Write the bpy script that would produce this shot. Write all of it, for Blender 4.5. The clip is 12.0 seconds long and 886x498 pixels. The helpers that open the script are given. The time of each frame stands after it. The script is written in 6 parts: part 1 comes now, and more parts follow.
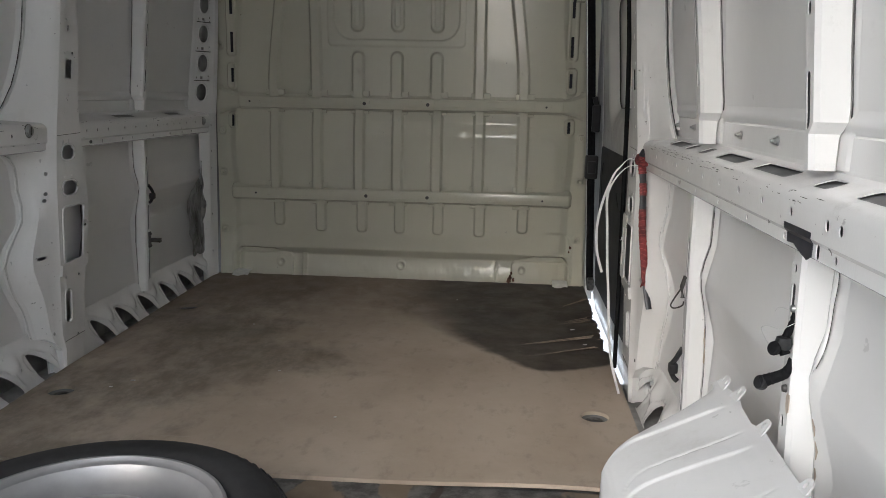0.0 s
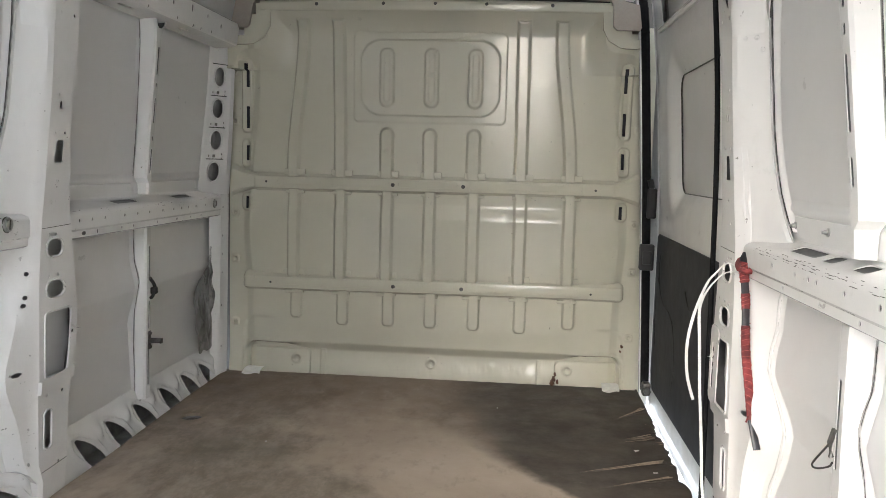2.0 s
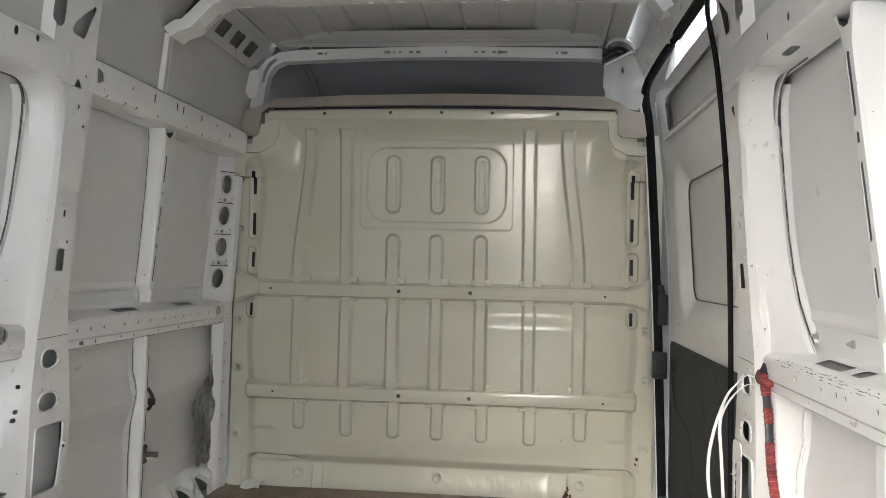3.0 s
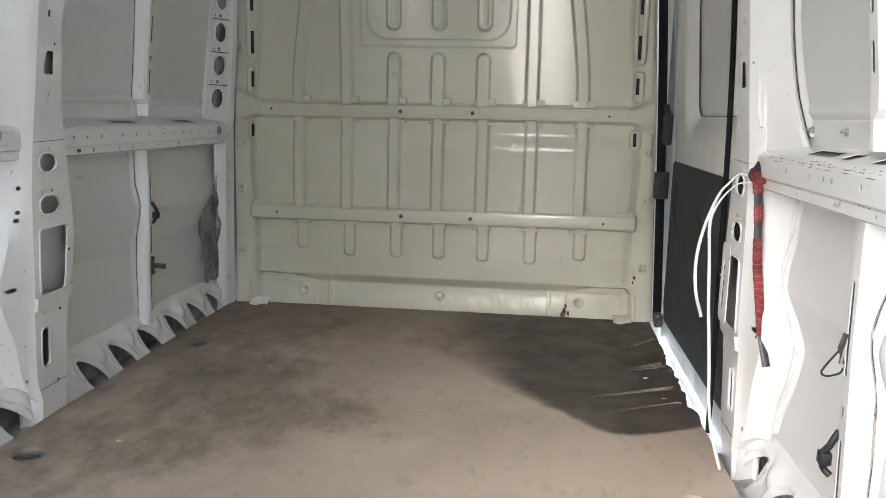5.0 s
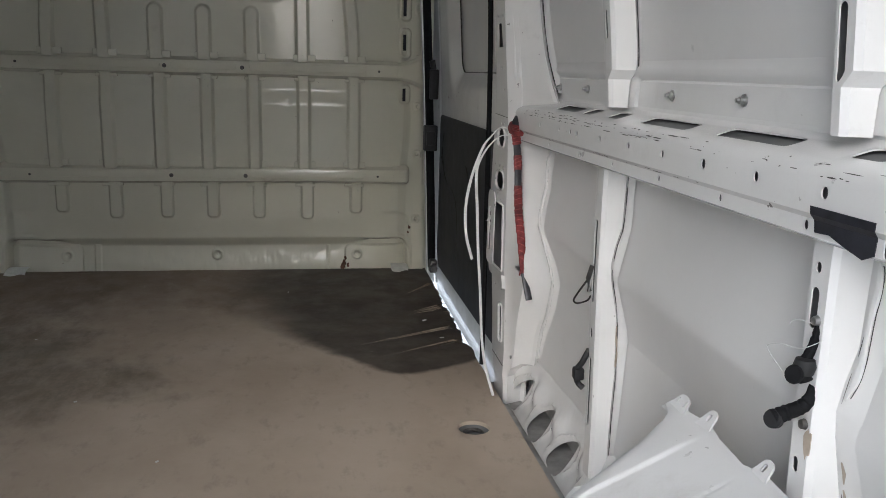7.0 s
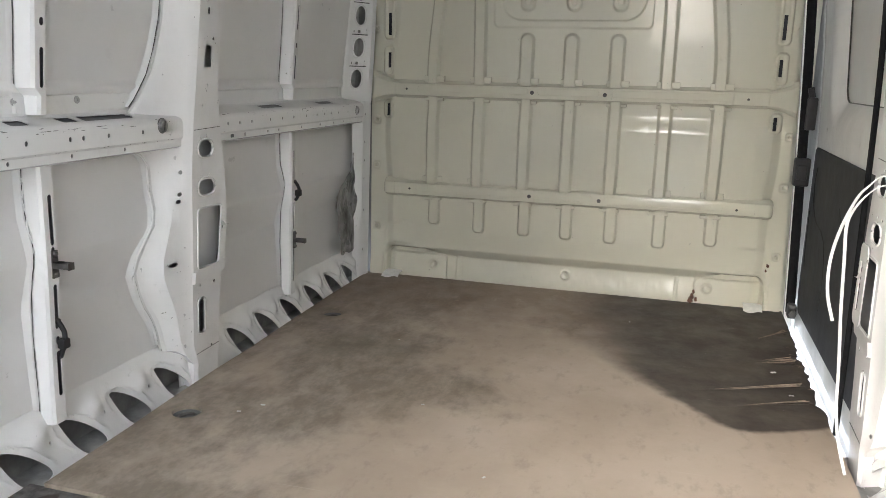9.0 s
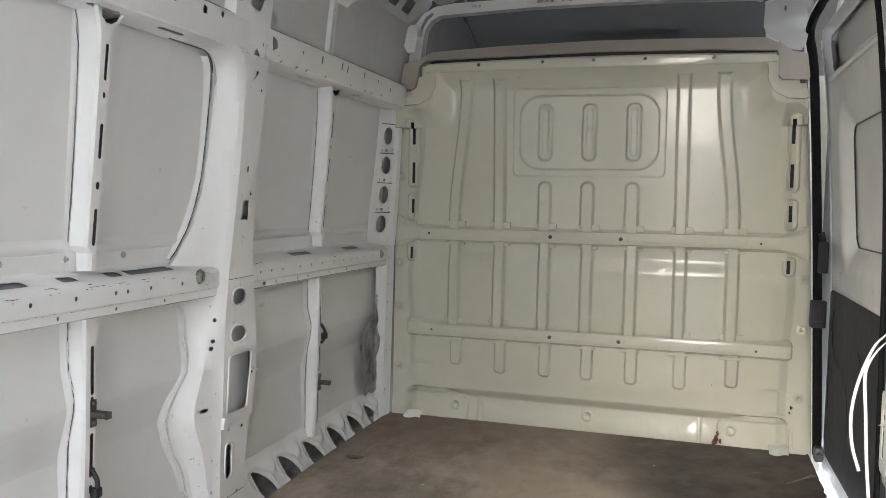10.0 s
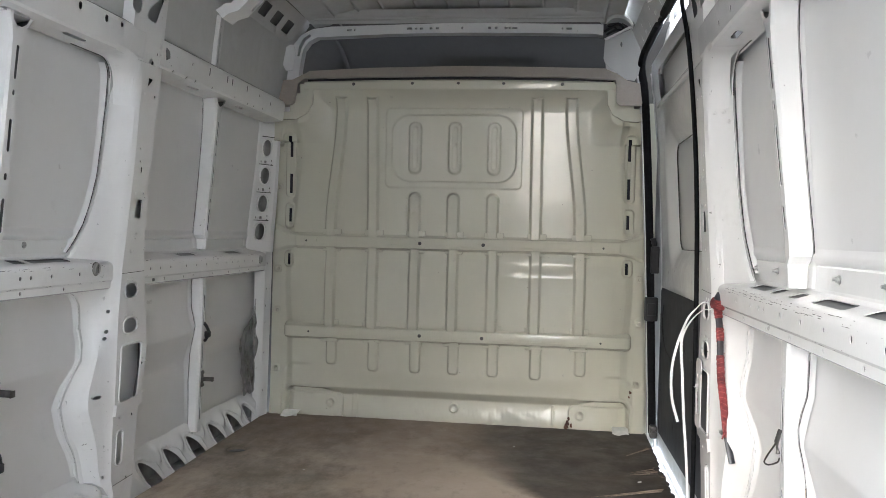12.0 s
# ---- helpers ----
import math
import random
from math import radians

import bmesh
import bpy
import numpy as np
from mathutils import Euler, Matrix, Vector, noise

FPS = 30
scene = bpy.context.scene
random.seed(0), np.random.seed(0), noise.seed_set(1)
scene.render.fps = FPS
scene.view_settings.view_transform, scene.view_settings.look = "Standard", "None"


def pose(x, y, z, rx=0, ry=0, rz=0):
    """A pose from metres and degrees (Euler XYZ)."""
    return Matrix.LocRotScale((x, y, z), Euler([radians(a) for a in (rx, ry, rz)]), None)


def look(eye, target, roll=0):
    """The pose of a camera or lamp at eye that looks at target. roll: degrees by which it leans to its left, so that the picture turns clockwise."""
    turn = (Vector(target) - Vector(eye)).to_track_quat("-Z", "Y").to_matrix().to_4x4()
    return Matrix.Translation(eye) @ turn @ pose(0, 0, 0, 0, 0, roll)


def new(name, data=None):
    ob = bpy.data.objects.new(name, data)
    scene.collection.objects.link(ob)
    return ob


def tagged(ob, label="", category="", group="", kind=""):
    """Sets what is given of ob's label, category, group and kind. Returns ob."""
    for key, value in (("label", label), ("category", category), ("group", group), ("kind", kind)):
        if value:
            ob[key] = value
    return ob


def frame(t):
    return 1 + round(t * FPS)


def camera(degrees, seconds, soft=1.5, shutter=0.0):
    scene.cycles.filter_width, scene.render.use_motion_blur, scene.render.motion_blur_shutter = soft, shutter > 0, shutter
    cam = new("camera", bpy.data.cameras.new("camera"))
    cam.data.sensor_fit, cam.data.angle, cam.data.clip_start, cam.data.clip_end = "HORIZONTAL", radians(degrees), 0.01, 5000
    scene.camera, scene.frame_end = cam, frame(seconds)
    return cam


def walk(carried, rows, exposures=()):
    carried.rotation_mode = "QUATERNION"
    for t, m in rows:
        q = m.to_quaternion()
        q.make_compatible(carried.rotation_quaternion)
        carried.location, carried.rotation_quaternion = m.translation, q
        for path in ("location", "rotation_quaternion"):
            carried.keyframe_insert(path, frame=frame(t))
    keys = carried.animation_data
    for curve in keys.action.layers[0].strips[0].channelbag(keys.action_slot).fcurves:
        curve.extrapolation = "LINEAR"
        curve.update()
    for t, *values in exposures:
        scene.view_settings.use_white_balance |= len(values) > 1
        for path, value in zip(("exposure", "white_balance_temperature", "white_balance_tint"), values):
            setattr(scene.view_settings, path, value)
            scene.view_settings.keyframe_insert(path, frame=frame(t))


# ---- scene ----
# ---------------------------------------------------------------- camera
cam = camera(57.7, 12.0, 0.8)
PATH = [
    (0, (0.499, -3.759, 0.876), (0.346, -1.8, 0.502), 1.2),
    (0.5, (0.45, -3.68, 0.874), (0.29, -1.72, 0.511), 1.3),
    (1, (0.39, -3.58, 0.87), (0.226, -1.618, 0.519), 1.4),
    (1.5, (0.37, -3.456, 0.892), (0.198, -1.493, 0.554), 1.6),
    (2, (0.346, -3.361, 0.926), (0.168, -1.38, 0.716), 1.5),
    (2.5, (0.339, -3.322, 0.951), (0.15, -1.331, 0.947), 1.6),
    (2.7, (0.338, -3.315, 0.95), (0.144, -1.325, 0.995), 1.5),
    (4.3, (0.377, -3.287, 0.844), (0.141, -1.305, 0.712), 1.5),
    (4.5, (0.38, -3.291, 0.836), (0.147, -1.317, 0.612), 1.6),
    (5, (0.393, -3.301, 0.828), (0.168, -1.341, 0.497), 1.4),
    (5.5, (0.413, -3.319, 0.817), (0.452, -1.351, 0.46), 1.1),
    (6, (0.406, -3.343, 0.81), (0.743, -1.403, 0.459), 1.7),
    (6.5, (0.4, -3.374, 0.815), (0.82, -1.452, 0.455), 1.6),
    (7, (0.374, -3.371, 0.839), (0.706, -1.446, 0.41), 1.7),
    (7.5, (0.377, -3.343, 0.86), (0.427, -1.392, 0.42), 1.6),
    (7.7, (0.38, -3.335, 0.87), (0.319, -1.386, 0.425), 1.6),
    (9.3, (0.409, -3.375, 0.925), (-0.157, -1.501, 0.515), 1.2),
    (9.5, (0.41, -3.398, 0.941), (-0.165, -1.508, 0.629), 1.2),
    (10, (0.401, -3.427, 0.965), (-0.187, -1.519, 0.853), 1.2),
    (10.5, (0.387, -3.475, 0.96), (-0.184, -1.559, 0.908), 1.3),
    (11, (0.383, -3.522, 0.932), (-0.032, -1.565, 0.896), 1.3),
    (11.5, (0.401, -3.601, 0.902), (0.096, -1.625, 0.867), 1.5),
    (12, (0.413, -3.704, 0.878), (0.157, -1.721, 0.842), 1.5),
]
EXPOSURES = [(0, 2.22, 6050, 10), (1.0, 2.62, 6100, 10), (1.5, 3.03, 6140, 10), (2.0, 3.35, 6160, 10), (2.5, 3.42, 6160, 10), (4.5, 3.37, 5950, 10), (5.2, 3.33, 5920, 10), (6.0, 2.49, 5860, 10), (6.5, 2.20, 5830, 10), (7.0, 2.15, 5860, 10), (7.7, 2.68, 6000, 10),
             (9.3, 3.57, 6120, 10), (10.0, 3.57, 6110, 10), (11.0, 3.60, 6050, 10), (12, 3.33, 5890, 10)]
walk(cam, [(t, look(eye, target, roll)) for t, eye, target, roll in PATH], EXPOSURES)

# ---------------------------------------------------------------- daylight
SUN_EL, SUN_AZ = 24, 197
world = bpy.data.worlds.new("overcast_sky")
scene.world = world
world.use_nodes = True
wn = world.node_tree.nodes
sky = wn.new("ShaderNodeTexSky")
sky.sky_type, sky.sun_disc = "NISHITA", False
sky.sun_elevation, sky.sun_rotation = radians(SUN_EL), radians(SUN_AZ)
sky.dust_density, sky.air_density = 4.0, 1.0
wash = wn.new("ShaderNodeMixRGB")
wash.inputs[0].default_value = 0.8
wash.inputs[2].default_value = (5.6, 5.75, 6.0, 1)
world.node_tree.links.new(sky.outputs[0], wash.inputs[1])
world.node_tree.links.new(wash.outputs[0], wn["Background"].inputs[0])
wn["Background"].inputs[1].default_value = 0.15
sun_data = bpy.data.lights.new("sun", "SUN")
sun_data.energy, sun_data.angle, sun_data.color = 0.36, radians(40), (1.0, 0.985, 0.965)
sun = new("sun", sun_data)
sun_dir = Vector((math.sin(radians(SUN_AZ)) * math.cos(radians(SUN_EL)), math.cos(radians(SUN_AZ)) * math.cos(radians(SUN_EL)), math.sin(radians(SUN_EL))))
sun.matrix_world = look(sun_dir * 20, (0, 0, 0))


# ---------------------------------------------------------------- materials
class Nodes:
    """A small writer of node materials."""

    def __init__(self, name):
        self.mat = bpy.data.materials.new(name)
        self.mat.use_nodes = True
        self.tree = self.mat.node_tree
        self.bsdf = self.tree.nodes["Principled BSDF"]
        self.co = self.tree.nodes.new("ShaderNodeTexCoord").outputs["Object"]

    def put(self, socket, value):
        if isinstance(value, bpy.types.NodeSocket):
            self.tree.links.new(value, socket)
        elif isinstance(value, (tuple, list)) and len(value) == 3 and socket.type == "RGBA":
            socket.default_value = (*value, 1)
        else:
            socket.default_value = value

    def set(self, **values):
        for key, value in values.items():
            self.put(self.bsdf.inputs[key.replace("_", " ")], value)
        return self

    def noise(self, scale, detail=4.0, rough=0.55, stretch=(1, 1, 1), shift=(0, 0, 0), warp=0.0):
        m = self.tree.nodes.new("ShaderNodeMapping")
        self.put(m.inputs["Vector"], self.co)
        m.inputs["Scale"].default_value, m.inputs["Location"].default_value = stretch, shift
        n = self.tree.nodes.new("ShaderNodeTexNoise")
        self.put(n.inputs["Vector"], m.outputs[0])
        n.inputs["Scale"].default_value, n.inputs["Detail"].default_value, n.inputs["Roughness"].default_value = scale, detail, rough
        n.inputs["Distortion"].default_value = warp
        return n.outputs[0]

    def ramp(self, value, low, high, a=0.0, b=1.0):
        r = self.tree.nodes.new("ShaderNodeMapRange")
        r.interpolation_type = "SMOOTHSTEP"
        self.put(r.inputs[0], value)
        for i, x in enumerate((low, high, a, b)):
            r.inputs[i + 1].default_value = x
        return r.outputs[0]

    def math(self, op, a, b=0.0):
        n = self.tree.nodes.new("ShaderNodeMath")
        n.operation = op
        self.put(n.inputs[0], a)
        self.put(n.inputs[1], b)
        return n.outputs[0]

    def mix(self, fac, a, b):
        n = self.tree.nodes.new("ShaderNodeMixRGB")
        for i, x in enumerate((fac, a, b)):
            self.put(n.inputs[i], x)
        return n.outputs[0]

    def axes(self):
        s = self.tree.nodes.new("ShaderNodeSeparateXYZ")
        self.put(s.inputs[0], self.co)
        return s.outputs

    def bump(self, height, strength=0.3, distance=0.001):
        n = self.tree.nodes.new("ShaderNodeBump")
        n.inputs["Strength"].default_value, n.inputs["Distance"].default_value = strength, distance
        self.put(n.inputs["Height"], height)
        self.put(self.bsdf.inputs["Normal"], n.outputs[0])
        return self


def paint(name, base, rough, grime=(0.30, 0.27, 0.22), dirt=0.35, coat=0.0, orange_peel=0.12, chips=True, nicks=0.725, rubbed=(0.6, 1.6), coat_rough=0.12, scuff=0.0):
    """Sprayed body paint: faint cloudiness, dust, rubbed gloss, small dark chips."""
    n = Nodes(name)
    cloud = n.ramp(n.noise(2.3, 6, 0.6), 0.35, 0.7)
    colour = n.mix(cloud, tuple(c * 0.97 for c in base), tuple(min(1, c * 1.02) for c in base))
    smear = n.math("MULTIPLY", n.ramp(n.noise(7.0, 9, 0.75, (1, 1, 0.7), (3, 1, 2), 0.4), 0.50, 0.86), dirt)
    colour = n.mix(smear, colour, grime)
    if scuff:
        rubs = n.ramp(n.noise(16, 8, 0.78, (1, 0.7, 1), (5, 5, 2)), 0.56, 0.74, 0, scuff)
        colour = n.mix(n.math("MULTIPLY", rubs, n.ramp(n.noise(1.9, 4, 0.6, (1, 1, 1), (1, 3, 8)), 0.42, 0.62)), colour, (0.36, 0.345, 0.32))
        mark = n.ramp(n.noise(38, 5, 0.6, (1, 0.35, 0.5), (2, 2, 9)), 0.70, 0.735, 0, scuff * 1.6)
        colour = n.mix(mark, colour, (0.20, 0.19, 0.18))
    if chips:
        nick = n.math("MULTIPLY", n.ramp(n.noise(55, 3, 0.6, (1, 1, 1), (1, 5, 3)), nicks, nicks + 0.02), n.ramp(n.noise(3.1, 3, 0.5, (1, 1, 1), (7, 2, 5)), 0.5, 0.62))
        colour = n.mix(n.math("MULTIPLY", nick, 0.75), colour, (0.09, 0.08, 0.07))
    rub = n.ramp(n.noise(9, 6, 0.7, (1, 1, 1), (2, 8, 1)), 0.3, 0.75, rough * rubbed[0], rough * rubbed[1])
    n.set(Base_Color=colour, Roughness=rub, Coat_Weight=coat, Coat_Roughness=coat_rough, IOR=1.5)
    wave = n.math("ADD", n.noise(240, 2, 0.5), n.math("MULTIPLY", n.noise(6, 2, 0.4), 5.0))
    n.bump(wave, orange_peel, 0.0012)
    return n.mat


def plain(name, base, rough, metal=0.0, var=0.12, scale=30, bump=0.15, depth=0.0006, stretch=(1, 1, 1)):
    n = Nodes(name)
    f = n.noise(scale, 5, 0.6, stretch)
    big = n.noise(scale * 0.12, 4, 0.6, stretch, (4, 2, 9))
    v = n.math("ADD", n.math("MULTIPLY", f, 0.5), n.math("MULTIPLY", big, 0.5))
    colour = n.mix(n.ramp(v, 0.36, 0.64), tuple(c * (1 - var) for c in base), tuple(min(1, c * (1 + var)) for c in base))
    n.set(Base_Color=colour, Roughness=n.ramp(big, 0.3, 0.7, max(0.02, rough - 0.06), min(1, rough + 0.06)), Metallic=metal)
    n.bump(f, bump, depth)
    return n.mat


PAINT = paint("white_body_paint", (0.792, 0.786, 0.768), 0.19, dirt=0.20, coat=0.25, rubbed=(0.75, 1.4), nicks=0.70, scuff=0.28)
SKIN = paint("dull_white_inner_skin", (0.728, 0.722, 0.706), 0.33, dirt=0.07, orange_peel=0.04, chips=False, rubbed=(0.85, 1.2), scuff=0.16)
# Cavity primer; its dark tone also paints shade behind holes.
PRIMERSHADE = plain("dark_cavity_primer_and_shade", (0.14, 0.14, 0.14), 0.7, var=0.2, scale=20)
PANSTEEL = plain("dusty_grey_pan_steel", (0.33, 0.325, 0.31), 0.7, var=0.35, scale=14)
# Mastic tone; also paints shadow lines in gaps, seams and scuffs.
MASTIC = plain("dark_seam_mastic", (0.07, 0.067, 0.062), 0.6, var=0.3, scale=60, bump=0.4)
BEIGE = paint("beige_bulkhead_paint", (0.60, 0.582, 0.470), 0.13, grime=(0.42, 0.39, 0.30), dirt=0.12, coat=0.28, scuff=0.10, orange_peel=0.035, coat_rough=0.05)
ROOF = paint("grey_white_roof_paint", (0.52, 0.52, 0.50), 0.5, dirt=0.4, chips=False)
TRIM = plain("tan_plastic_trim", (0.36, 0.32, 0.27), 0.6, var=0.05, scale=120)
RUBBER = plain("black_rubber", (0.010, 0.010, 0.011), 0.8, var=0.3, scale=60, bump=0.3)
RUBBER.node_tree.nodes["Principled BSDF"].inputs["Specular IOR Level"].default_value = 0.15
TYRE = plain("tyre_rubber", (0.018, 0.018, 0.019), 0.72, var=0.35, scale=45, bump=0.4, depth=0.001)
FELT = plain("black_lining_and_slot_shade", (0.019, 0.021, 0.026), 0.7, var=0.35, scale=22, bump=0.6, depth=0.002)
HEADLINER = plain("grey_headliner_fabric", (0.155, 0.152, 0.148), 0.95, var=0.06, scale=300, bump=0.4)
PLASTIC = paint("white_moulded_plastic", (0.712, 0.71, 0.70), 0.42, dirt=0.34, orange_peel=0.06, nicks=0.66, scuff=0.30)
BLACKP = plain("black_plastic", (0.014, 0.014, 0.015), 0.6, var=0.25, scale=50)
STEEL = plain("dull_zinc_steel", (0.42, 0.42, 0.41), 0.38, 0.9, var=0.2, scale=60)
DARKSTEEL = plain("dark_greasy_steel", (0.10, 0.095, 0.09), 0.45, 0.7, var=0.4, scale=60)
ALLOY = plain("silver_wheel_steel", (0.33, 0.33, 0.335), 0.42, 0.6, var=0.08, scale=20, bump=0.05)
TAPE = plain("black_cloth_tape", (0.022, 0.023, 0.030), 0.42, var=0.5, scale=40, bump=0.5, depth=0.001)
REDTAPE = plain("red_woven_wrap", (0.17, 0.030, 0.030), 0.8, var=0.5, scale=90, bump=0.6, depth=0.001)
REDCORD = plain("red_winding_cord", (0.36, 0.085, 0.075), 0.8, var=0.4, scale=90, bump=0.4)
WEB = plain("white_nylon_strap", (0.66, 0.66, 0.64), 0.5, var=0.08, scale=200, bump=0.3)
SCRAPE = plain("bare_pale_scrape", (0.80, 0.80, 0.76), 0.3, var=0.12, scale=40)
SEALER = plain("yellowed_seam_sealer", (0.46, 0.39, 0.31), 0.6, var=0.2, scale=35, bump=0.5, depth=0.002)
RUST = plain("rust", (0.10, 0.048, 0.028), 0.9, var=0.5, scale=60, bump=0.6, depth=0.001)
CONCRETE = plain("pale_concrete_yard", (0.42, 0.42, 0.41), 0.9, var=0.15, scale=3, bump=0.3, depth=0.004)
BLOCKERDARK = plain("dark_blocker_boards", (0.10, 0.095, 0.088), 0.85, var=0.3, scale=6, bump=0.4, depth=0.004, stretch=(6, 6, 1))
RAWPLY = plain("split_raw_plywood", (0.27, 0.215, 0.165), 0.85, var=0.4, scale=50, bump=0.8, depth=0.002, stretch=(1, 8, 1))


def plywood():
    """Brown filmed floor plywood, scuffed and dusty, with a wide wet stain by the side door."""
    n = Nodes("worn_brown_plywood")
    x, y, z = n.axes()
    warp = n.math("SUBTRACT", n.noise(3.5, 6, 0.62, (1, 1, 1), (2, 2, 2)), 0.5)
    fine = n.math("SUBTRACT", n.noise(24, 4, 0.6), 0.5)
    soft = n.noise(2.6, 5, 0.55, (1.0, 0.8, 1), (5, 3, 0))
    base = n.mix(n.ramp(soft, 0.35, 0.66), (0.402, 0.329, 0.255), (0.476, 0.399, 0.318))
    # the old dark film shows in worn islands, most of all along the closed side
    lean = n.ramp(n.math("ADD", x, n.math("MULTIPLY", warp, 0.5)), -0.85, 0.40, 0.17, -0.14)
    isle = n.math("ADD", n.noise(2.1, 9, 0.66, (1.25, 0.85, 1), (8.3, 4.1, 0), 0.1), lean)
    film = n.ramp(isle, 0.47, 0.64)
    tatter = n.ramp(n.noise(9.0, 9, 0.72, (1.4, 0.75, 1), (1, 9, 0)), 0.36, 0.62, 0.40, 1.0)
    base = n.mix(n.math("MULTIPLY", n.math("MULTIPLY", film, tatter), 0.74), base, (0.150, 0.124, 0.094))
    olive = n.ramp(n.noise(3.4, 6, 0.6, (1, 1, 1), (3, 7, 1)), 0.46, 0.66)
    base = n.mix(n.math("MULTIPLY", n.math("MULTIPLY", olive, film), 0.45), base, (0.150, 0.140, 0.105))
    # browner band before the bulkhead
    front = n.ramp(n.math("ADD", y, n.math("MULTIPLY", warp, 0.9)), -0.95, -0.12, 0.0, 0.62)
    base = n.mix(front, base, (0.190, 0.132, 0.096))
    # pale rubbed drags
    streak = n.ramp(n.noise(10, 9, 0.75, (1.5, 0.6, 1), (3, 1, 4)), 0.54, 0.70, 0, 0.42)
    base = n.mix(streak, base, (0.46, 0.385, 0.31))
    mott = n.noise(14, 8, 0.72, (1.4, 0.7, 1), (6, 2, 0))
    base = n.mix(n.ramp(mott, 0.52, 0.68, 0, 0.27), base, (0.17, 0.133, 0.104))
    # the stain: a curve on its long side, a shallow bow at its end
    ay = n.math("ABSOLUTE", y)
    edge = n.math("ADD", 0.10, n.math("MULTIPLY", n.math("POWER", ay, 2.6), 0.30))
    long_side = n.math("SUBTRACT", n.math("ADD", x, n.math("MULTIPLY", warp, 0.16)), edge)
    dx = n.math("SUBTRACT", x, 0.64)
    bow = n.math("SUBTRACT", n.math("ADD", y, 1.245), n.math("MULTIPLY", n.math("MULTIPLY", dx, dx), 1.8))
    bow = n.math("ADD", bow, n.math("ADD", n.math("MULTIPLY", warp, 0.06), n.math("MULTIPLY", fine, 0.02)))
    width = n.ramp(y, -1.10, -0.40, 0.05, 0.40)
    seep = n.ramp(n.math("DIVIDE", long_side, width), -0.40, 0.60)
    wet = n.math("MULTIPLY", seep, n.ramp(bow, 0.0, 0.03))
    blotch = n.ramp(n.noise(4.0, 6, 0.6, (1, 1, 1), (4, 4, 4)), 0.35, 0.65, 0.82, 0.96)
    base = n.mix(n.math("MULTIPLY", wet, blotch), base, (0.040, 0.033, 0.028))
    # scratches and paint specks
    scratch = n.ramp(n.noise(50, 4, 0.6, (0.10, 1.2, 1), (2, 5, 1), 0.3), 0.69, 0.72, 0, 0.22)
    base = n.mix(scratch, base, (0.55, 0.48, 0.40))
    white = n.ramp(n.noise(70, 2, 0.5, (1, 1, 1), (9, 9, 1)), 0.775, 0.79)
    base = n.mix(n.math("MULTIPLY", white, 0.5), base, (0.5, 0.48, 0.44))
    n.set(Base_Color=base, Roughness=n.ramp(n.noise(7, 6, 0.7), 0.3, 0.7, 0.46, 0.70), IOR=1.45)
    n.bump(n.math("ADD", n.noise(130, 3, 0.6, (0.4, 1, 1)), n.math("MULTIPLY", n.noise(14, 5, 0.6), 1.5)), 0.3, 0.0012)
    return n.mat


def rear_boards():
    """The older boards behind the plywood: tan film torn off in grey and dark patches."""
    n = Nodes("torn_rear_floor_film")
    tan = n.mix(n.ramp(n.noise(8, 5), 0.3, 0.7), (0.22, 0.17, 0.12), (0.30, 0.24, 0.18))
    grey = n.mix(n.ramp(n.noise(20, 7, 0.7), 0.35, 0.65), (0.07, 0.065, 0.06), (0.20, 0.19, 0.18))
    patch = n.ramp(n.noise(5.2, 5, 0.5, (1.2, 0.55, 1), (0.6, 1, 0)), 0.46, 0.49)
    base = n.mix(patch, tan, grey)
    dark = n.ramp(n.noise(7, 3, 0.5, (1.4, 0.5, 1), (4, 2, 0)), 0.60, 0.63)
    n.set(Base_Color=n.mix(dark, base, (0.06, 0.045, 0.035)), Roughness=0.75)
    n.bump(n.math("ADD", patch, n.noise(60, 4)), 0.4, 0.002)
    return n.mat


def film_bag():
    n = Nodes("clear_plastic_film")
    crease = n.ramp(n.noise(16, 5, 0.65, (1, 1, 0.5), (3, 3, 3), 0.8), 0.50, 0.64)
    grime = n.ramp(n.noise(5, 4, 0.6, (1, 1, 0.6), (1, 7, 3)), 0.36, 0.62)
    n.set(Base_Color=n.mix(grime, n.mix(crease, (0.050, 0.049, 0.048), (0.26, 0.26, 0.255)), n.mix(crease, (0.20, 0.20, 0.195), (0.50, 0.50, 0.49))), Roughness=0.12, IOR=1.45, Alpha=n.ramp(grime, 0.0, 1.0, 0.88, 0.50))
    n.bump(n.noise(35, 4, 0.7, (1, 1, 0.5)), 0.8, 0.004)
    return n.mat


PLY = plywood()
REARFLOOR = rear_boards()
FILM = film_bag()


# ---------------------------------------------------------------- mesh tools
def lerp_table(table, z):
    """Value at z of a table of (z, value), straight between its rows."""
    if z <= table[0][0]:
        return table[0][1]
    for (a, p), (b, q) in zip(table, table[1:]):
        if z <= b:
            return p + (q - p) * (z - a) / (b - a)
    return table[-1][1]


def ring(cx, cy, w, h, r=None, n=5):
    """A rounded rectangle as a list of points."""
    r = min(w, h) / 2 * 0.999 if r is None else min(r, min(w, h) / 2 * 0.999)
    out = []
    for qx, qy, a0 in ((1, 1, 0), (-1, 1, 90), (-1, -1, 180), (1, -1, 270)):
        for i in range(n + 1):
            a = radians(a0 + 90 * i / n)
            out.append((cx + qx * (w / 2 - r) + r * math.cos(a), cy + qy * (h / 2 - r) + r * math.sin(a)))
    return out


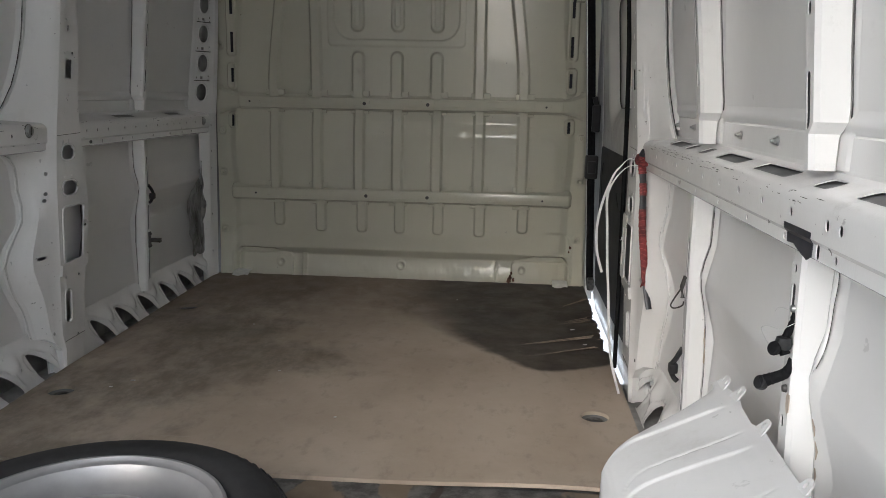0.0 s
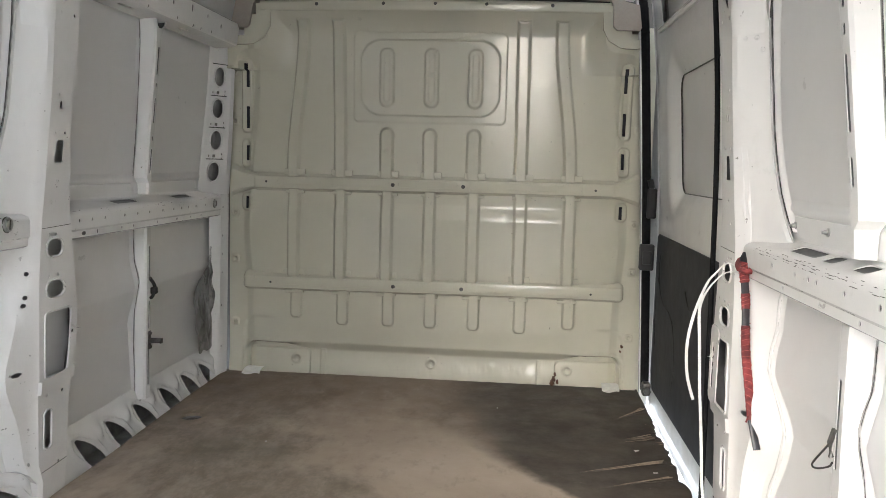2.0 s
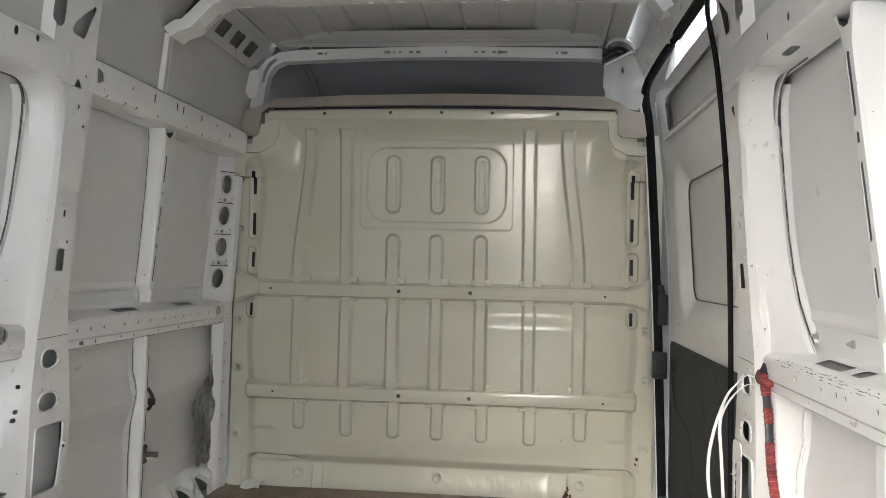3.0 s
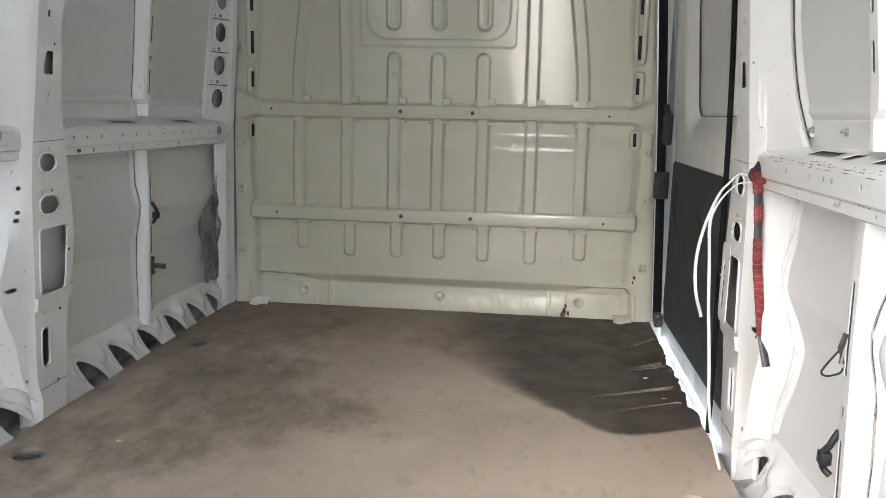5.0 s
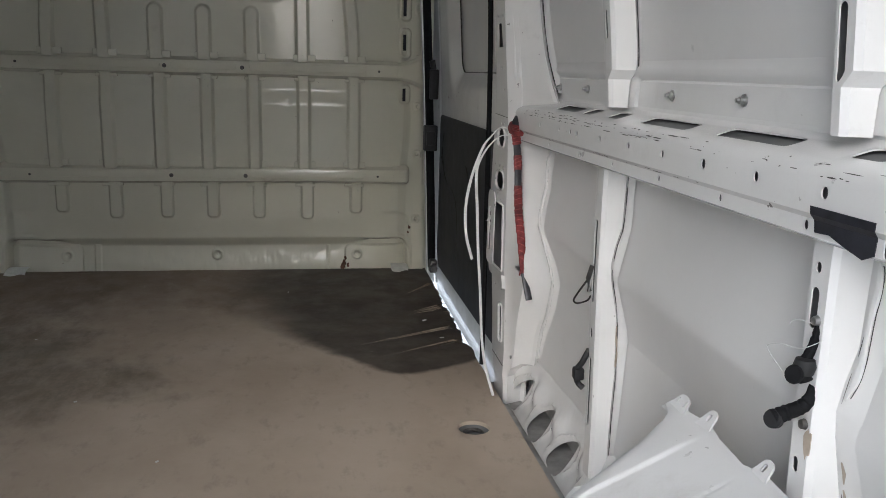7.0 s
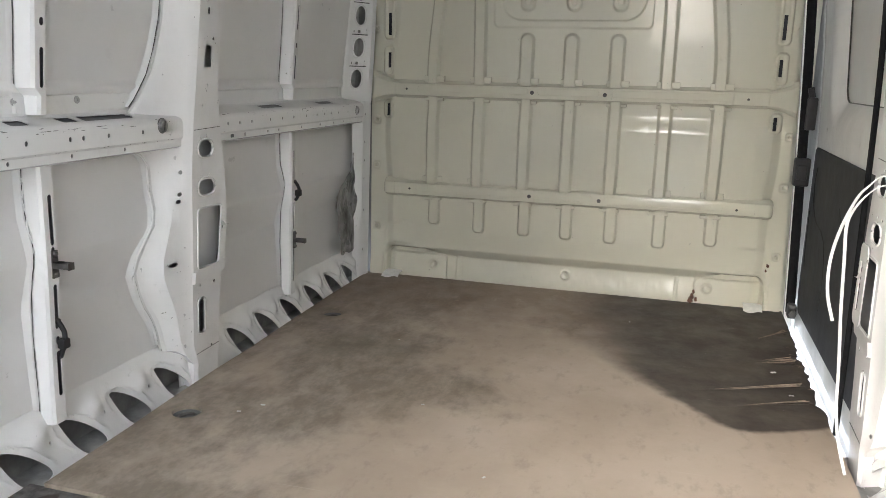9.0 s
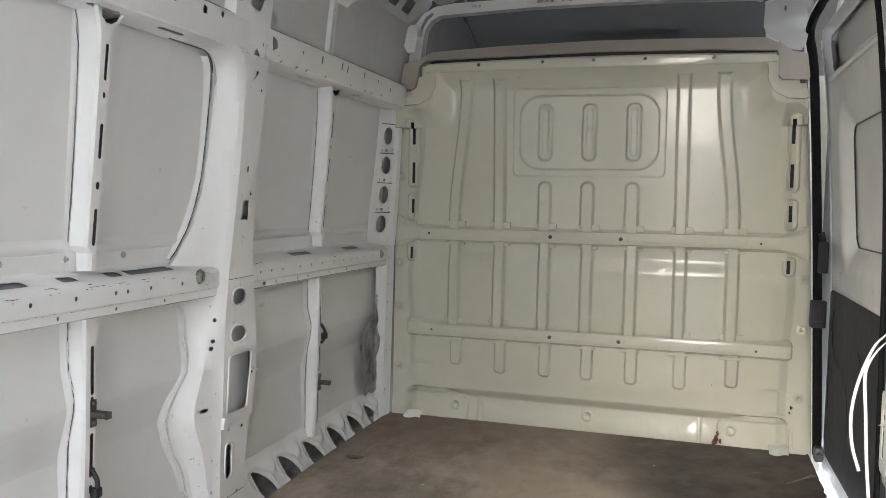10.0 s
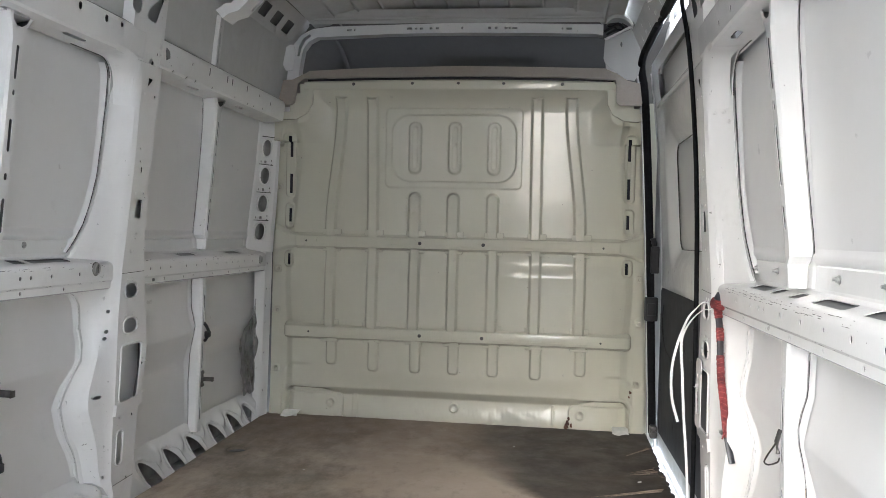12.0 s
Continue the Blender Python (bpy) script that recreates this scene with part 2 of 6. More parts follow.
def inside(poly, pts):
    """Even-odd test of many points against a polygon."""
    p, q = np.asarray(poly, float), np.asarray(pts, float)
    res = np.zeros(len(q), bool)
    for (x0, y0), (x1, y1) in zip(p, np.roll(p, -1, 0)):
        if y0 == y1:
            continue
        c = ((y0 > q[:, 1]) != (y1 > q[:, 1])) & (q[:, 0] < (x1 - x0) * (q[:, 1] - y0) / (y1 - y0) + x0)
        res ^= c
    return res


from mathutils.geometry import delaunay_2d_cdt


class Geo:
    """Collects vertices and faces for one mesh."""

    def __init__(self):
        self.v, self.f, self.back = [], [], set()

    def add(self, verts, faces):
        k = len(self.v)
        self.v += [tuple(p) for p in verts]
        self.f += [tuple(k + i for i in f) for f in faces]
        return self

    def sheet(self, outline, holes, fn, thick, gu=(), gv=()):
        """A pressed sheet with real holes: outline and holes in (u, v), fn(u, v, w) the place at depth w behind its face."""
        def split(poly):
            out = []
            for (u0, v0), (u1, v1) in zip(poly, poly[1:] + poly[:1]):
                ts = {0.0}
                for cuts, a, b in ((gu, u0, u1), (gv, v0, v1)):
                    for c in cuts:
                        if abs(b - a) > 1e-7 and 1e-4 < (c - a) / (b - a) < 1 - 1e-4:
                            ts.add((c - a) / (b - a))
                out += [(u0 + (u1 - u0) * t, v0 + (v1 - v0) * t) for t in sorted(ts)]
            return out
        loops = [split(list(outline))] + [split(list(h)) for h in holes]
        pts, edges = [], []
        for lp in loops:
            k = len(pts)
            pts += lp
            edges += [(k + i, k + (i + 1) % len(lp)) for i in range(len(lp))]
        if gu and gv:
            # a full grid of fold lines, so that no triangle spans a bend
            lo = [min(p[k] for p in loops[0]) for k in (0, 1)]
            hi = [max(p[k] for p in loops[0]) for k in (0, 1)]
            us = sorted({lo[0], hi[0]} | {u for u in gu if lo[0] + 1e-5 < u < hi[0] - 1e-5})
            vs = sorted({lo[1], hi[1]} | {v for v in gv if lo[1] + 1e-5 < v < hi[1] - 1e-5})
            k, nv = len(pts), len(vs)
            pts += [(u, v) for u in us for v in vs]
            edges += [(k + i * nv + j, k + i * nv + j + 1) for i in range(len(us)) for j in range(nv - 1)]
            edges += [(k + i * nv + j, k + (i + 1) * nv + j) for i in range(len(us) - 1) for j in range(nv)]
        res = delaunay_2d_cdt([Vector(p) for p in pts], edges, [], 0, 1e-6)
        vs, tris = [tuple(p) for p in res[0]], [tuple(t) for t in res[2]]
        cen = np.array([[sum(vs[i][k] for i in t) / 3 for k in (0, 1)] for t in tris])
        keep = inside(loops[0], cen)
        for lp in loops[1:]:
            keep &= ~inside(lp, cen)
        tris = [t for t, k in zip(tris, keep) if k]
        n = len(vs)
        verts = [fn(u, v, 0.0) for u, v in vs] + [fn(u, v, thick) for u, v in vs]
        faces = list(tris) + [tuple(n + i for i in reversed(t)) for t in tris]
        self.back |= set(range(len(self.f) + len(tris), len(self.f) + 2 * len(tris)))
        count = {}
        for t in tris:
            for a, b in zip(t, t[1:] + t[:1]):
                count[(a, b)] = 1
        for a, b in count:
            if (b, a) not in count:
                faces.append((b, a, n + a, n + b))
        return self.add(verts, faces)

    def box(self, x0, x1, y0, y1, z0, z1, m=None, bevel=0.0):
        if bevel:
            bm = bmesh.new()
            bmesh.ops.create_cube(bm, size=1, matrix=Matrix.Translation(((x0 + x1) / 2, (y0 + y1) / 2, (z0 + z1) / 2)) @ Matrix.Diagonal((x1 - x0, y1 - y0, z1 - z0, 1)))
            bmesh.ops.bevel(bm, geom=bm.edges[:], offset=bevel, segments=2, profile=0.5, affect="EDGES")
            return self.mesh(bm, m)
        v = [(x, y, z) for x in (x0, x1) for y in (y0, y1) for z in (z0, z1)]
        if m:
            v = [m @ Vector(p) for p in v]
        return self.add(v, [(0, 1, 3, 2), (4, 6, 7, 5), (0, 4, 5, 1), (2, 3, 7, 6), (0, 2, 6, 4), (1, 5, 7, 3)])

    def mesh(self, bm, m=None):
        bm.verts.index_update()
        self.add([(m @ v.co if m else v.co) for v in bm.verts], [[v.index for v in f.verts] for f in bm.faces])
        bm.free()
        return self

    def loft(self, sections, closed=True, caps=True):
        """Skin through rows of points of equal length."""
        n, k = len(sections[0]), len(self.v)
        for s in sections:
            self.v += [tuple(p) for p in s]
        for i in range(len(sections) - 1):
            for j in range(n if closed else n - 1):
                a, b = k + i * n + j, k + i * n + (j + 1) % n
                self.f.append((a, b, b + n, a + n))
        if closed and caps:
            self.f.append(tuple(k + j for j in reversed(range(n))))
            self.f.append(tuple(k + (len(sections) - 1) * n + j for j in range(n)))
        return self

    def tube(self, pts, radius, sides=8, flat=1.0, up=(0, 0, 1)):
        """A round or flattened tube along points; radius a number or one for each point."""
        pts = [Vector(p) for p in pts]
        rows = []
        for i, p in enumerate(pts):
            d = (pts[min(i + 1, len(pts) - 1)] - pts[max(i - 1, 0)]).normalized()
            a = d.cross(Vector(up))
            a = a.normalized() if a.length > 1e-4 else d.orthogonal().normalized()
            b = d.cross(a)
            r = radius[i] if isinstance(radius, (list, tuple)) else radius
            rows.append([p + a * (r * math.cos(2 * math.pi * k / sides)) + b * (r * flat * math.sin(2 * math.pi * k / sides)) for k in range(sides)])
        return self.loft(rows)

    def lathe(self, profile, m, steps=48):
        """Turns a list of (radius, height) about z."""
        rows = [[m @ Vector((r * math.cos(2 * math.pi * k / steps), r * math.sin(2 * math.pi * k / steps), h)) for k in range(steps)] for r, h in profile]
        return self.loft(rows, True, False)


def mesh_of(name, geo, mat, angle=32, back=None):
    me = bpy.data.meshes.new(name)
    me.from_pydata(geo.v, [], geo.f)
    bm = bmesh.new()
    bm.from_mesh(me)
    bmesh.ops.recalc_face_normals(bm, faces=bm.faces[:])
    bm.to_mesh(me)
    bm.free()
    me.polygons.foreach_set("use_smooth", [True] * len(me.polygons))
    me.set_sharp_from_angle(angle=radians(angle))
    me.materials.append(mat)
    if back and geo.back:
        me.materials.append(back)
        for i in geo.back:
            me.polygons[i].material_index = 1
    return me


def thing(name, geo, mat, label, category, kind="", group="", angle=32):
    """A top-level object: one mesh, or an Empty where geo is None."""
    ob = new(name, mesh_of(name, geo, mat, angle) if geo else None)
    return tagged(ob, label, category, group, kind)


def part(name, geo, mat, parent, label="", angle=32, back=None):
    ob = new(name, mesh_of(name, geo, mat, angle, back))
    ob.parent = parent
    ob.matrix_parent_inverse = parent.matrix_world.inverted()
    return tagged(ob, label)


def shared(name, me, m, parent, label=""):
    """One more object on a mesh that is there already."""
    ob = new(name, me)
    ob.parent = parent
    ob.matrix_parent_inverse = parent.matrix_world.inverted()
    ob.matrix_basis = m
    return tagged(ob, label)


def smooth_pts(pts, n=6):
    """Points along a smooth curve through the given ones."""
    p = [Vector(q) for q in pts]
    p = [p[0] * 2 - p[1]] + p + [p[-1] * 2 - p[-2]]
    out = []
    for i in range(1, len(p) - 2):
        for k in range(n):
            t = k / n
            out.append(0.5 * ((2 * p[i]) + (p[i + 1] - p[i - 1]) * t + (2 * p[i - 1] - 5 * p[i] + 4 * p[i + 1] - p[i + 2]) * t * t + (3 * p[i] - p[i - 1] - 3 * p[i + 1] + p[i + 2]) * t ** 3))
    return out + [p[-2]]


def frange(a, b, step):
    n = max(1, round((b - a) / step))
    return [a + (b - a) * i / n for i in range(n + 1)]


# ---------------------------------------------------------------- side walls
# Unseen opening; its distance is chosen for reflections and light.
REAR = -3.90                      # the rear door opening
SKIN_X = [(-0.08, 0.995), (0.095, 0.995), (0.122, 0.955), (0.20, 0.960), (0.355, 0.966), (0.38, 0.962), (0.464, 0.9385), (0.472, 0.9372), (0.480, 0.9372), (0.50, 0.9405), (0.57, 0.955), (0.68, 0.957), (0.80, 0.952),
          (0.832, 0.950), (0.838, 0.9475), (0.844, 0.9435), (0.850, 0.9425), (0.856, 0.9440), (0.862, 0.9470), (0.868, 0.9480), (0.90, 0.944), (1.05, 0.934), (1.20, 0.926), (1.40, 0.918), (1.46, 0.935), (1.52, 0.935)]
RIB_BACK = [(-0.08, 0.950), (0.17, 0.948), (0.283, 0.950), (0.40, 0.945), (0.47, 0.930), (0.50, 0.927), (0.53, 0.932), (0.57, 0.943), (0.66, 0.945), (0.78, 0.938), (0.830, 0.939), (0.842, 0.942), (0.87, 0.943), (0.94, 0.936), (1.05, 0.927), (1.20, 0.917), (1.38, 0.908), (1.50, 0.90)]
EDGE_BACK = [(-0.08, 0.950), (0.20, 0.948), (0.36, 0.950), (0.465, 0.929), (0.480, 0.926), (0.50, 0.929), (0.57, 0.944), (0.68, 0.944), (0.78, 0.936), (0.84, 0.930), (0.90, 0.926), (1.05, 0.918), (1.20, 0.908), (1.38, 0.896), (1.50, 0.880)]
FACE_X = [(-0.05, 0.918), (0.20, 0.915), (0.45, 0.907), (0.66, 0.905), (0.78, 0.908), (1.05, 0.884), (1.30, 0.862), (1.42, 0.855)]
PILLAR_X = [(-0.05, 0.892), (0.03, 0.888), (0.10, 0.880), (0.30, 0.874), (0.335, 0.870), (0.75, 0.868), (1.00, 0.853), (1.40, 0.828)]


def skin_x(z):
    return lerp_table(SKIN_X, z)


def side_skin(side, y0, y1, z1=1.50):
    """Outer skin seen from inside, with its swages, slightly hollow between the ribs."""
    g = Geo()
    zs = sorted(set([z for z, _ in SKIN_X if z <= z1] + frange(-0.08, z1, 0.04)))
    ys = frange(y0, y1, 0.06)
    for off in (0.0, 0.012):
        rows = []
        for z in zs:
            row = []
            for y in ys:
                wob = 0.0025 * noise.noise(Vector((y * 1.7, z * 1.9, 3.0 * side)))
                row.append((side * (skin_x(z) + wob + off), y, z))
            rows.append(row)
        g.loft(rows, False)
    return g


def wrap_part(cols, zs, holes, side, thick=0.0016, gu_extra=()):
    """A pressing that runs up the wall. cols: (u, table of y, table of |x|); holes as outlines in (u, z)."""
    us = [c[0] for c in cols]

    def at(u, z):
        for (ua, ya, xa), (ub, yb, xb) in zip(cols, cols[1:]):
            if u <= ub + 1e-9:
                t = min(1.0, max(0.0, (u - ua) / (ub - ua)))
                return lerp_table(ya, z) * (1 - t) + lerp_table(yb, z) * t, lerp_table(xa, z) * (1 - t) + lerp_table(xb, z) * t
        return lerp_table(cols[-1][1], z), lerp_table(cols[-1][2], z)

    def fn(u, z, w):
        y, x = at(u, z)
        e = 0.004
        ya, xa = at(max(us[0], u - e), z)
        yb, xb = at(min(us[-1], u + e), z)
        n = Vector((yb - ya, xb - xa)).normalized()
        return (side * (x + n.x * w), y - n.y * w, z)

    outline = [(us[0], zs[0]), (us[-1], zs[0]), (us[-1], zs[-1]), (us[0], zs[-1])]
    return Geo().sheet(outline, holes, fn, thick, sorted(set(list(us) + list(gu_extra))), list(zs))


def rib(side, y, z0, z1, slots, width=0.055, deep=0.0, head=False, inset=0.0, lean=0.0):
    """A box rib glued to the skin. slots: (z, height, width) cut in its face; head: notched where it meets the upper rail."""
    back = [(z, x - inset) for z, x in RIB_BACK]
    a, b = y - width / 2, y + width / 2
    zs = sorted(set([z0, z1] + [z for z, _ in back if z0 < z < z1] + frange(z0, z1, 0.05) + ([0.836, 0.852, 1.325, 1.355] if z0 > 0.7 else [])))

    def spread(v, k):
        foot = [(0.836, v + (0.017 if k < 0 else 0.0)), (0.852, v)] if z0 > 0.7 else []
        return foot + [(0.90, v), (1.20, v + 0.7 * lean), (1.325, v + lean + 0.002 * k), (1.355, v + lean + (0.020 if k > 0 else -0.008)), (1.38, v + lean + (0.040 if k > 0 else -0.016))]

    c = [spread(v, k) for v, k in ((a - 0.010, -1), (a - 0.004, -1), (a, -1), (a + 0.006, -1), (b - 0.006, 1), (b, 1), (b + 0.004, 1), (b + 0.010, 1))]
    near = [(z, x - 0.0005 + deep) for z, x in FACE_X]
    mid = [(z, x + 0.006 + deep) for z, x in FACE_X]
    lip = [(z, x + 0.003) for z, x in back]
    cols = [(-0.052, c[2], lip), (-0.046, c[1], back), (-0.006, c[2], mid), (0.0, c[3], near), (width - 0.012, c[4], near), (width - 0.006, c[5], mid), (width + 0.034, c[6], back), (width + 0.04, c[5], lip)]
    middle = (width - 0.012) / 2
    holes = [ring(middle + 0.004, z, w, h, None, 4) for z, h, w in slots]
    if head:
        holes.append([(middle - 0.011, z1 - 0.002), (middle - 0.011, z1 - 0.022), (middle - 0.005, z1 - 0.032), (middle + 0.005, z1 - 0.032), (middle + 0.011, z1 - 0.022), (middle + 0.011, z1 - 0.002)])
    return wrap_part(cols, zs, holes, side)


def add_rib(wall, side, y, z0, z1, slots, width=0.055, deep=0.0, head=False, label="slotted upright rib", inset=0.0, lean=0.0, thin=False):
    """A rib with a dark mastic bead along its rear edge that also paints the gap's shadow line."""
    ob = part("rib", rib(side, y, z0, z1, slots, width, deep, head, inset, lean), PAINT, wall, label, back=PRIMERSHADE)
    a = y - width / 2 - 0.0035
    rr = random.Random(int(y * 1000) + int(z0 * 100))
    slide = lambda z: lean * min(1.0, max(0.0, (z - 0.90) / 0.44))
    line = [(side * (lerp_table(RIB_BACK, z) - inset + 0.0035), a - rr.uniform(0, 0.0012) + slide(z) + (-0.014 if z > 1.36 else -0.006 if z > 1.33 else 0), z) for z in frange(max(z0 + 0.004, 0.856 if z0 > 0.7 else z0), z1 - 0.004, 0.025)]
    k = 0.25 if thin else 0.8
    part("mastic_shade_bead", Geo().tube(line, [k * rr.uniform(0.0008, 0.0019) for _ in line], 6), MASTIC, ob)
    hs = sorted([v for v, _ in SKIN_X if z0 < v < z1] + frange(z0 + 0.002, z1 - 0.002, 0.05))
    seat, run = (0.0030, 0.026) if thin else (0.0038, 0.012)
    apron = [[(side * (lerp_table(RIB_BACK, z) - inset + seat), y + slide(z), z), (side * (lerp_table(RIB_BACK, z) - inset + seat), a - 0.005 + slide(z), z), (side * (skin_x(z) * 0.6 + 0.4 * (lerp_table(RIB_BACK, z) - inset)), a - 0.005 - 0.35 * run + slide(z), z), (side * (skin_x(z) - 0.0005), a - 0.005 - run + slide(z), z)] for z in hs]
    part("apron", Geo().loft(apron, False), SKIN, ob)
    return ob


def run_part(profile, y0, y1, holes, side, step=0.12, thick=0.0018):
    """A rail along y. profile: points (|x|, z); holes: outlines in (y, distance along the profile)."""
    d = [0.0]
    for (xa, za), (xb, zb) in zip(profile, profile[1:]):
        d.append(d[-1] + math.hypot(xb - xa, zb - za))

    def fn(y, v, w):
        i = max(k for k in range(len(d) - 1) if d[k] <= v + 1e-9 or k == 0)
        t = (v - d[i]) / (d[i + 1] - d[i])
        (xa, za), (xb, zb) = profile[i], profile[i + 1]
        n = Vector((zb - za, xa - xb)).normalized()
        return (side * (xa + (xb - xa) * t + n.x * w), y, za + (zb - za) * t + n.y * w)

    outline = [(y0, 0), (y1, 0), (y1, d[-1]), (y0, d[-1])]
    return Geo().sheet(outline, holes, fn, thick, frange(y0, y1, step), d)


RAIL = [(0.950, 0.684), (0.892, 0.688), (0.886, 0.692), (0.886, 0.710), (0.8815, 0.716), (0.8805, 0.755), (0.884, 0.764), (0.893, 0.7715), (0.940, 0.7860), (0.946, 0.792), (0.948, 0.804)]
RAIL_RIGHT = [(x, z - 0.007) for x, z in RAIL]
RAIL_FACE = [(0.668, 0.886), (0.710, 0.886), (0.716, 0.8815), (0.755, 0.8805), (0.764, 0.884), (0.7715, 0.893)]
RAIL_LOW, RAIL_HIGH, RAIL_TOP = 0.0753, 0.1148, 0.180     # distances along it: lower face, upper face, top


def dot(y, v, w=0.013, h=0.013, n=3):
    return ring(y, v, w, h, None, n)


def cut(y, v, w, h, r=0.006):
    return ring(y, v, w, h, r, 3)


def rail_holes(dots, low, slots):
    out = [dot(y, RAIL_HIGH, w * 0.9, h * 0.88) for y, w, h in dots]
    out += [dot(y, RAIL_LOW, w * 0.9, h * 0.88) for y, w, h in low]
    out += [cut(y, RAIL_TOP, w, 0.031, 0.009) for y, w in slots]
    return out


def bolt_mesh(name, r, mat, length=0.012):
    """A domed nut on a washer, axis along +x."""
    g = Geo()
    turn = Matrix.Rotation(radians(90), 4, "Y")
    g.lathe([(0.0001, 0), (r * 1.7, 0), (r * 1.7, 0.002), (r, 0.0022), (r, length * 0.6), (r * 0.55, length * 0.62), (r * 0.55, length), (0.0001, length)], turn, 12)
    return mesh_of(name, g, mat)


NUT = bolt_mesh("nut", 0.0052, STEEL, 0.013)
BOLT = bolt_mesh("bolt", 0.0052, STEEL, 0.006)


def on_wall(side, x, y, z):
    """Pose of a fastener that points from the wall into the load bay."""
    return Matrix.Translation((side * x, y, z)) @ Matrix.Rotation(0 if side < 0 else math.pi, 4, "Z")


PILLAR_EDGE = [(0.135, -1.496), (0.18, -1.506), (0.215, -1.522), (0.25, -1.545), (0.289, -1.565), (0.353, -1.582), (0.41, -1.569), (0.461, -1.534), (0.50, -1.511), (0.53, -1.503), (0.60, -1.503), (0.648, -1.509), (0.672, -1.530), (0.69, -1.572)]


def pillar(side):
    """The big middle pillar, with its S-shaped flare towards the rear and pierced face."""
    rear = [(-0.06, -1.402), (0.05, -1.405), (0.085, -1.440), (0.105, -1.485)] + [(z, y) for z, y in PILLAR_EDGE] + [(0.78, -1.595), (0.82, -1.555), (0.88, -1.508), (0.95, -1.476), (1.03, -1.453), (1.13, -1.444), (1.25, -1.436), (1.33, -1.437), (1.36, -1.448)]
    flare = [(-0.06, -1.400), (0.05, -1.404), (0.095, -1.445), (0.14, -1.462), (0.232, -1.480), (0.329, -1.526), (0.38, -1.530), (0.483, -1.482), (0.60, -1.448), (0.75, -1.45), (0.90, -1.425), (1.10, -1.40), (1.26, -1.39), (1.366, -1.412)]
    lip = [(-0.06, -1.398), (0.05, -1.402), (0.11, -1.436), (0.30, -1.442), (0.60, -1.432), (0.75, -1.415), (0.85, -1.405), (1.08, -1.387), (1.24, -1.384), (1.366, -1.400)]
    back = [(-0.06, -1.392), (0.05, -1.396), (0.11, -1.424), (0.30, -1.427), (0.60, -1.417), (0.75, -1.40), (0.85, -1.39), (1.08, -1.373), (1.24, -1.370), (1.366, -1.386)]
    fore = [(-0.06, -1.29), (0.20, -1.288), (0.34, -1.270), (0.42, -1.245), (0.52, -1.240), (0.66, -1.255), (0.85, -1.278), (1.08, -1.275), (1.366, -1.250)]
    turn = [(z, y + 0.008) for z, y in fore]
    last = [(z, y + 0.05) for z, y in fore]
    sk = EDGE_BACK
    fx = [(-0.06, 0.900), (0.33, 0.894), (0.60, 0.898), (0.80, 0.898), (1.0, 0.880), (1.15, 0.868), (1.25, 0.857), (1.33, 0.842), (1.385, 0.825)]
    edge = [(z, y + 0.010) for z, y in rear]
    fold = [(z, y + 0.020) for z, y in rear]
    raised = [(z, x - 0.007) for z, x in sk]
    px = PILLAR_X
    ledge = [(z, x + 0.008) for z, x in px]
    cols = [(-0.115, rear, sk), (-0.103, edge, sk), (-0.085, fold, raised), (-0.045, flare, fx), (-0.02, lip, ledge), (0.0, back, px), (0.12, fore, px), (0.128, turn, ledge), (0.19, last, sk)]
    zs = sorted(set(frange(-0.06, 1.385, 0.045) + [0.05, 0.085, 0.105, 0.14, 0.335, 0.36, 0.48, 0.64, 0.67, 0.78, 0.82, 1.30, 1.33, 1.36]))
    h = [ring(0.051, 0.680, 0.054, 0.043, 0.020, 5), ring(0.051, 0.570, 0.054, 0.043, 0.020, 5), ring(0.058, 0.424, 0.078, 0.168, 0.008, 3), ring(0.036, 0.196, 0.025, 0.100, 0.012, 5)]
    h.append([(0.036, 0.905), (0.080, 0.905), (0.080, 0.962), (0.050, 0.964), (0.042, 0.955)])
    h.append([(0.042, 1.312), (0.050, 1.316), (0.072, 1.336), (0.073, 1.342), (0.050, 1.342)])
    for u, z in ((0.03, 0.715), (0.055, 0.715), (0.03, 0.605), (0.06, 0.607), (0.045, 0.592), (0.035, 0.80), (0.04, 1.08), (0.03, 0.29), (0.09, 0.285), (0.06, 0.855), (0.03, 0.98), (0.085, 0.982), (0.10, 0.47), (0.105, 0.44), (0.08, 0.09), (0.03, 1.12), (0.095, 1.29), (0.03, 1.29)):
        h.append(ring(u, z, 0.009, 0.009, None, 2))
    h.append(ring(0.055, 1.055, 0.012, 0.020, None, 3))
    for u, z in ((-0.035, 0.37), (-0.034, 0.62), (-0.034, 0.56), (-0.036, 0.54), (-0.034, 0.12)):
        h.append(ring(u, z, 0.010, 0.012, None, 2))
    gu = [-0.065, -0.03, 0.03, 0.06, 0.09, 0.16]
    return wrap_part(cols, zs, h, side, gu_extra=gu)


CANT = [(0.905, 1.374), (0.890, 1.377), (0.852, 1.380), (0.826, 1.386), (0.820, 1.392), (0.812, 1.462), (0.815, 1.474), (0.835, 1.486), (0.862, 1.492)]


def cant_rail(side, y0, y1, dots):
    holes = [dot(y, v, w * 1.25, h * 1.25) for y, v, w, h in dots]
    return run_part(CANT, y0, y1, holes, side)


SHOULDER = [(1.44, 0.846), (1.55, 0.836), (1.66, 0.824), (1.74, 0.812), (1.80, 0.790), (1.86, 0.748), (1.905, 0.690)]


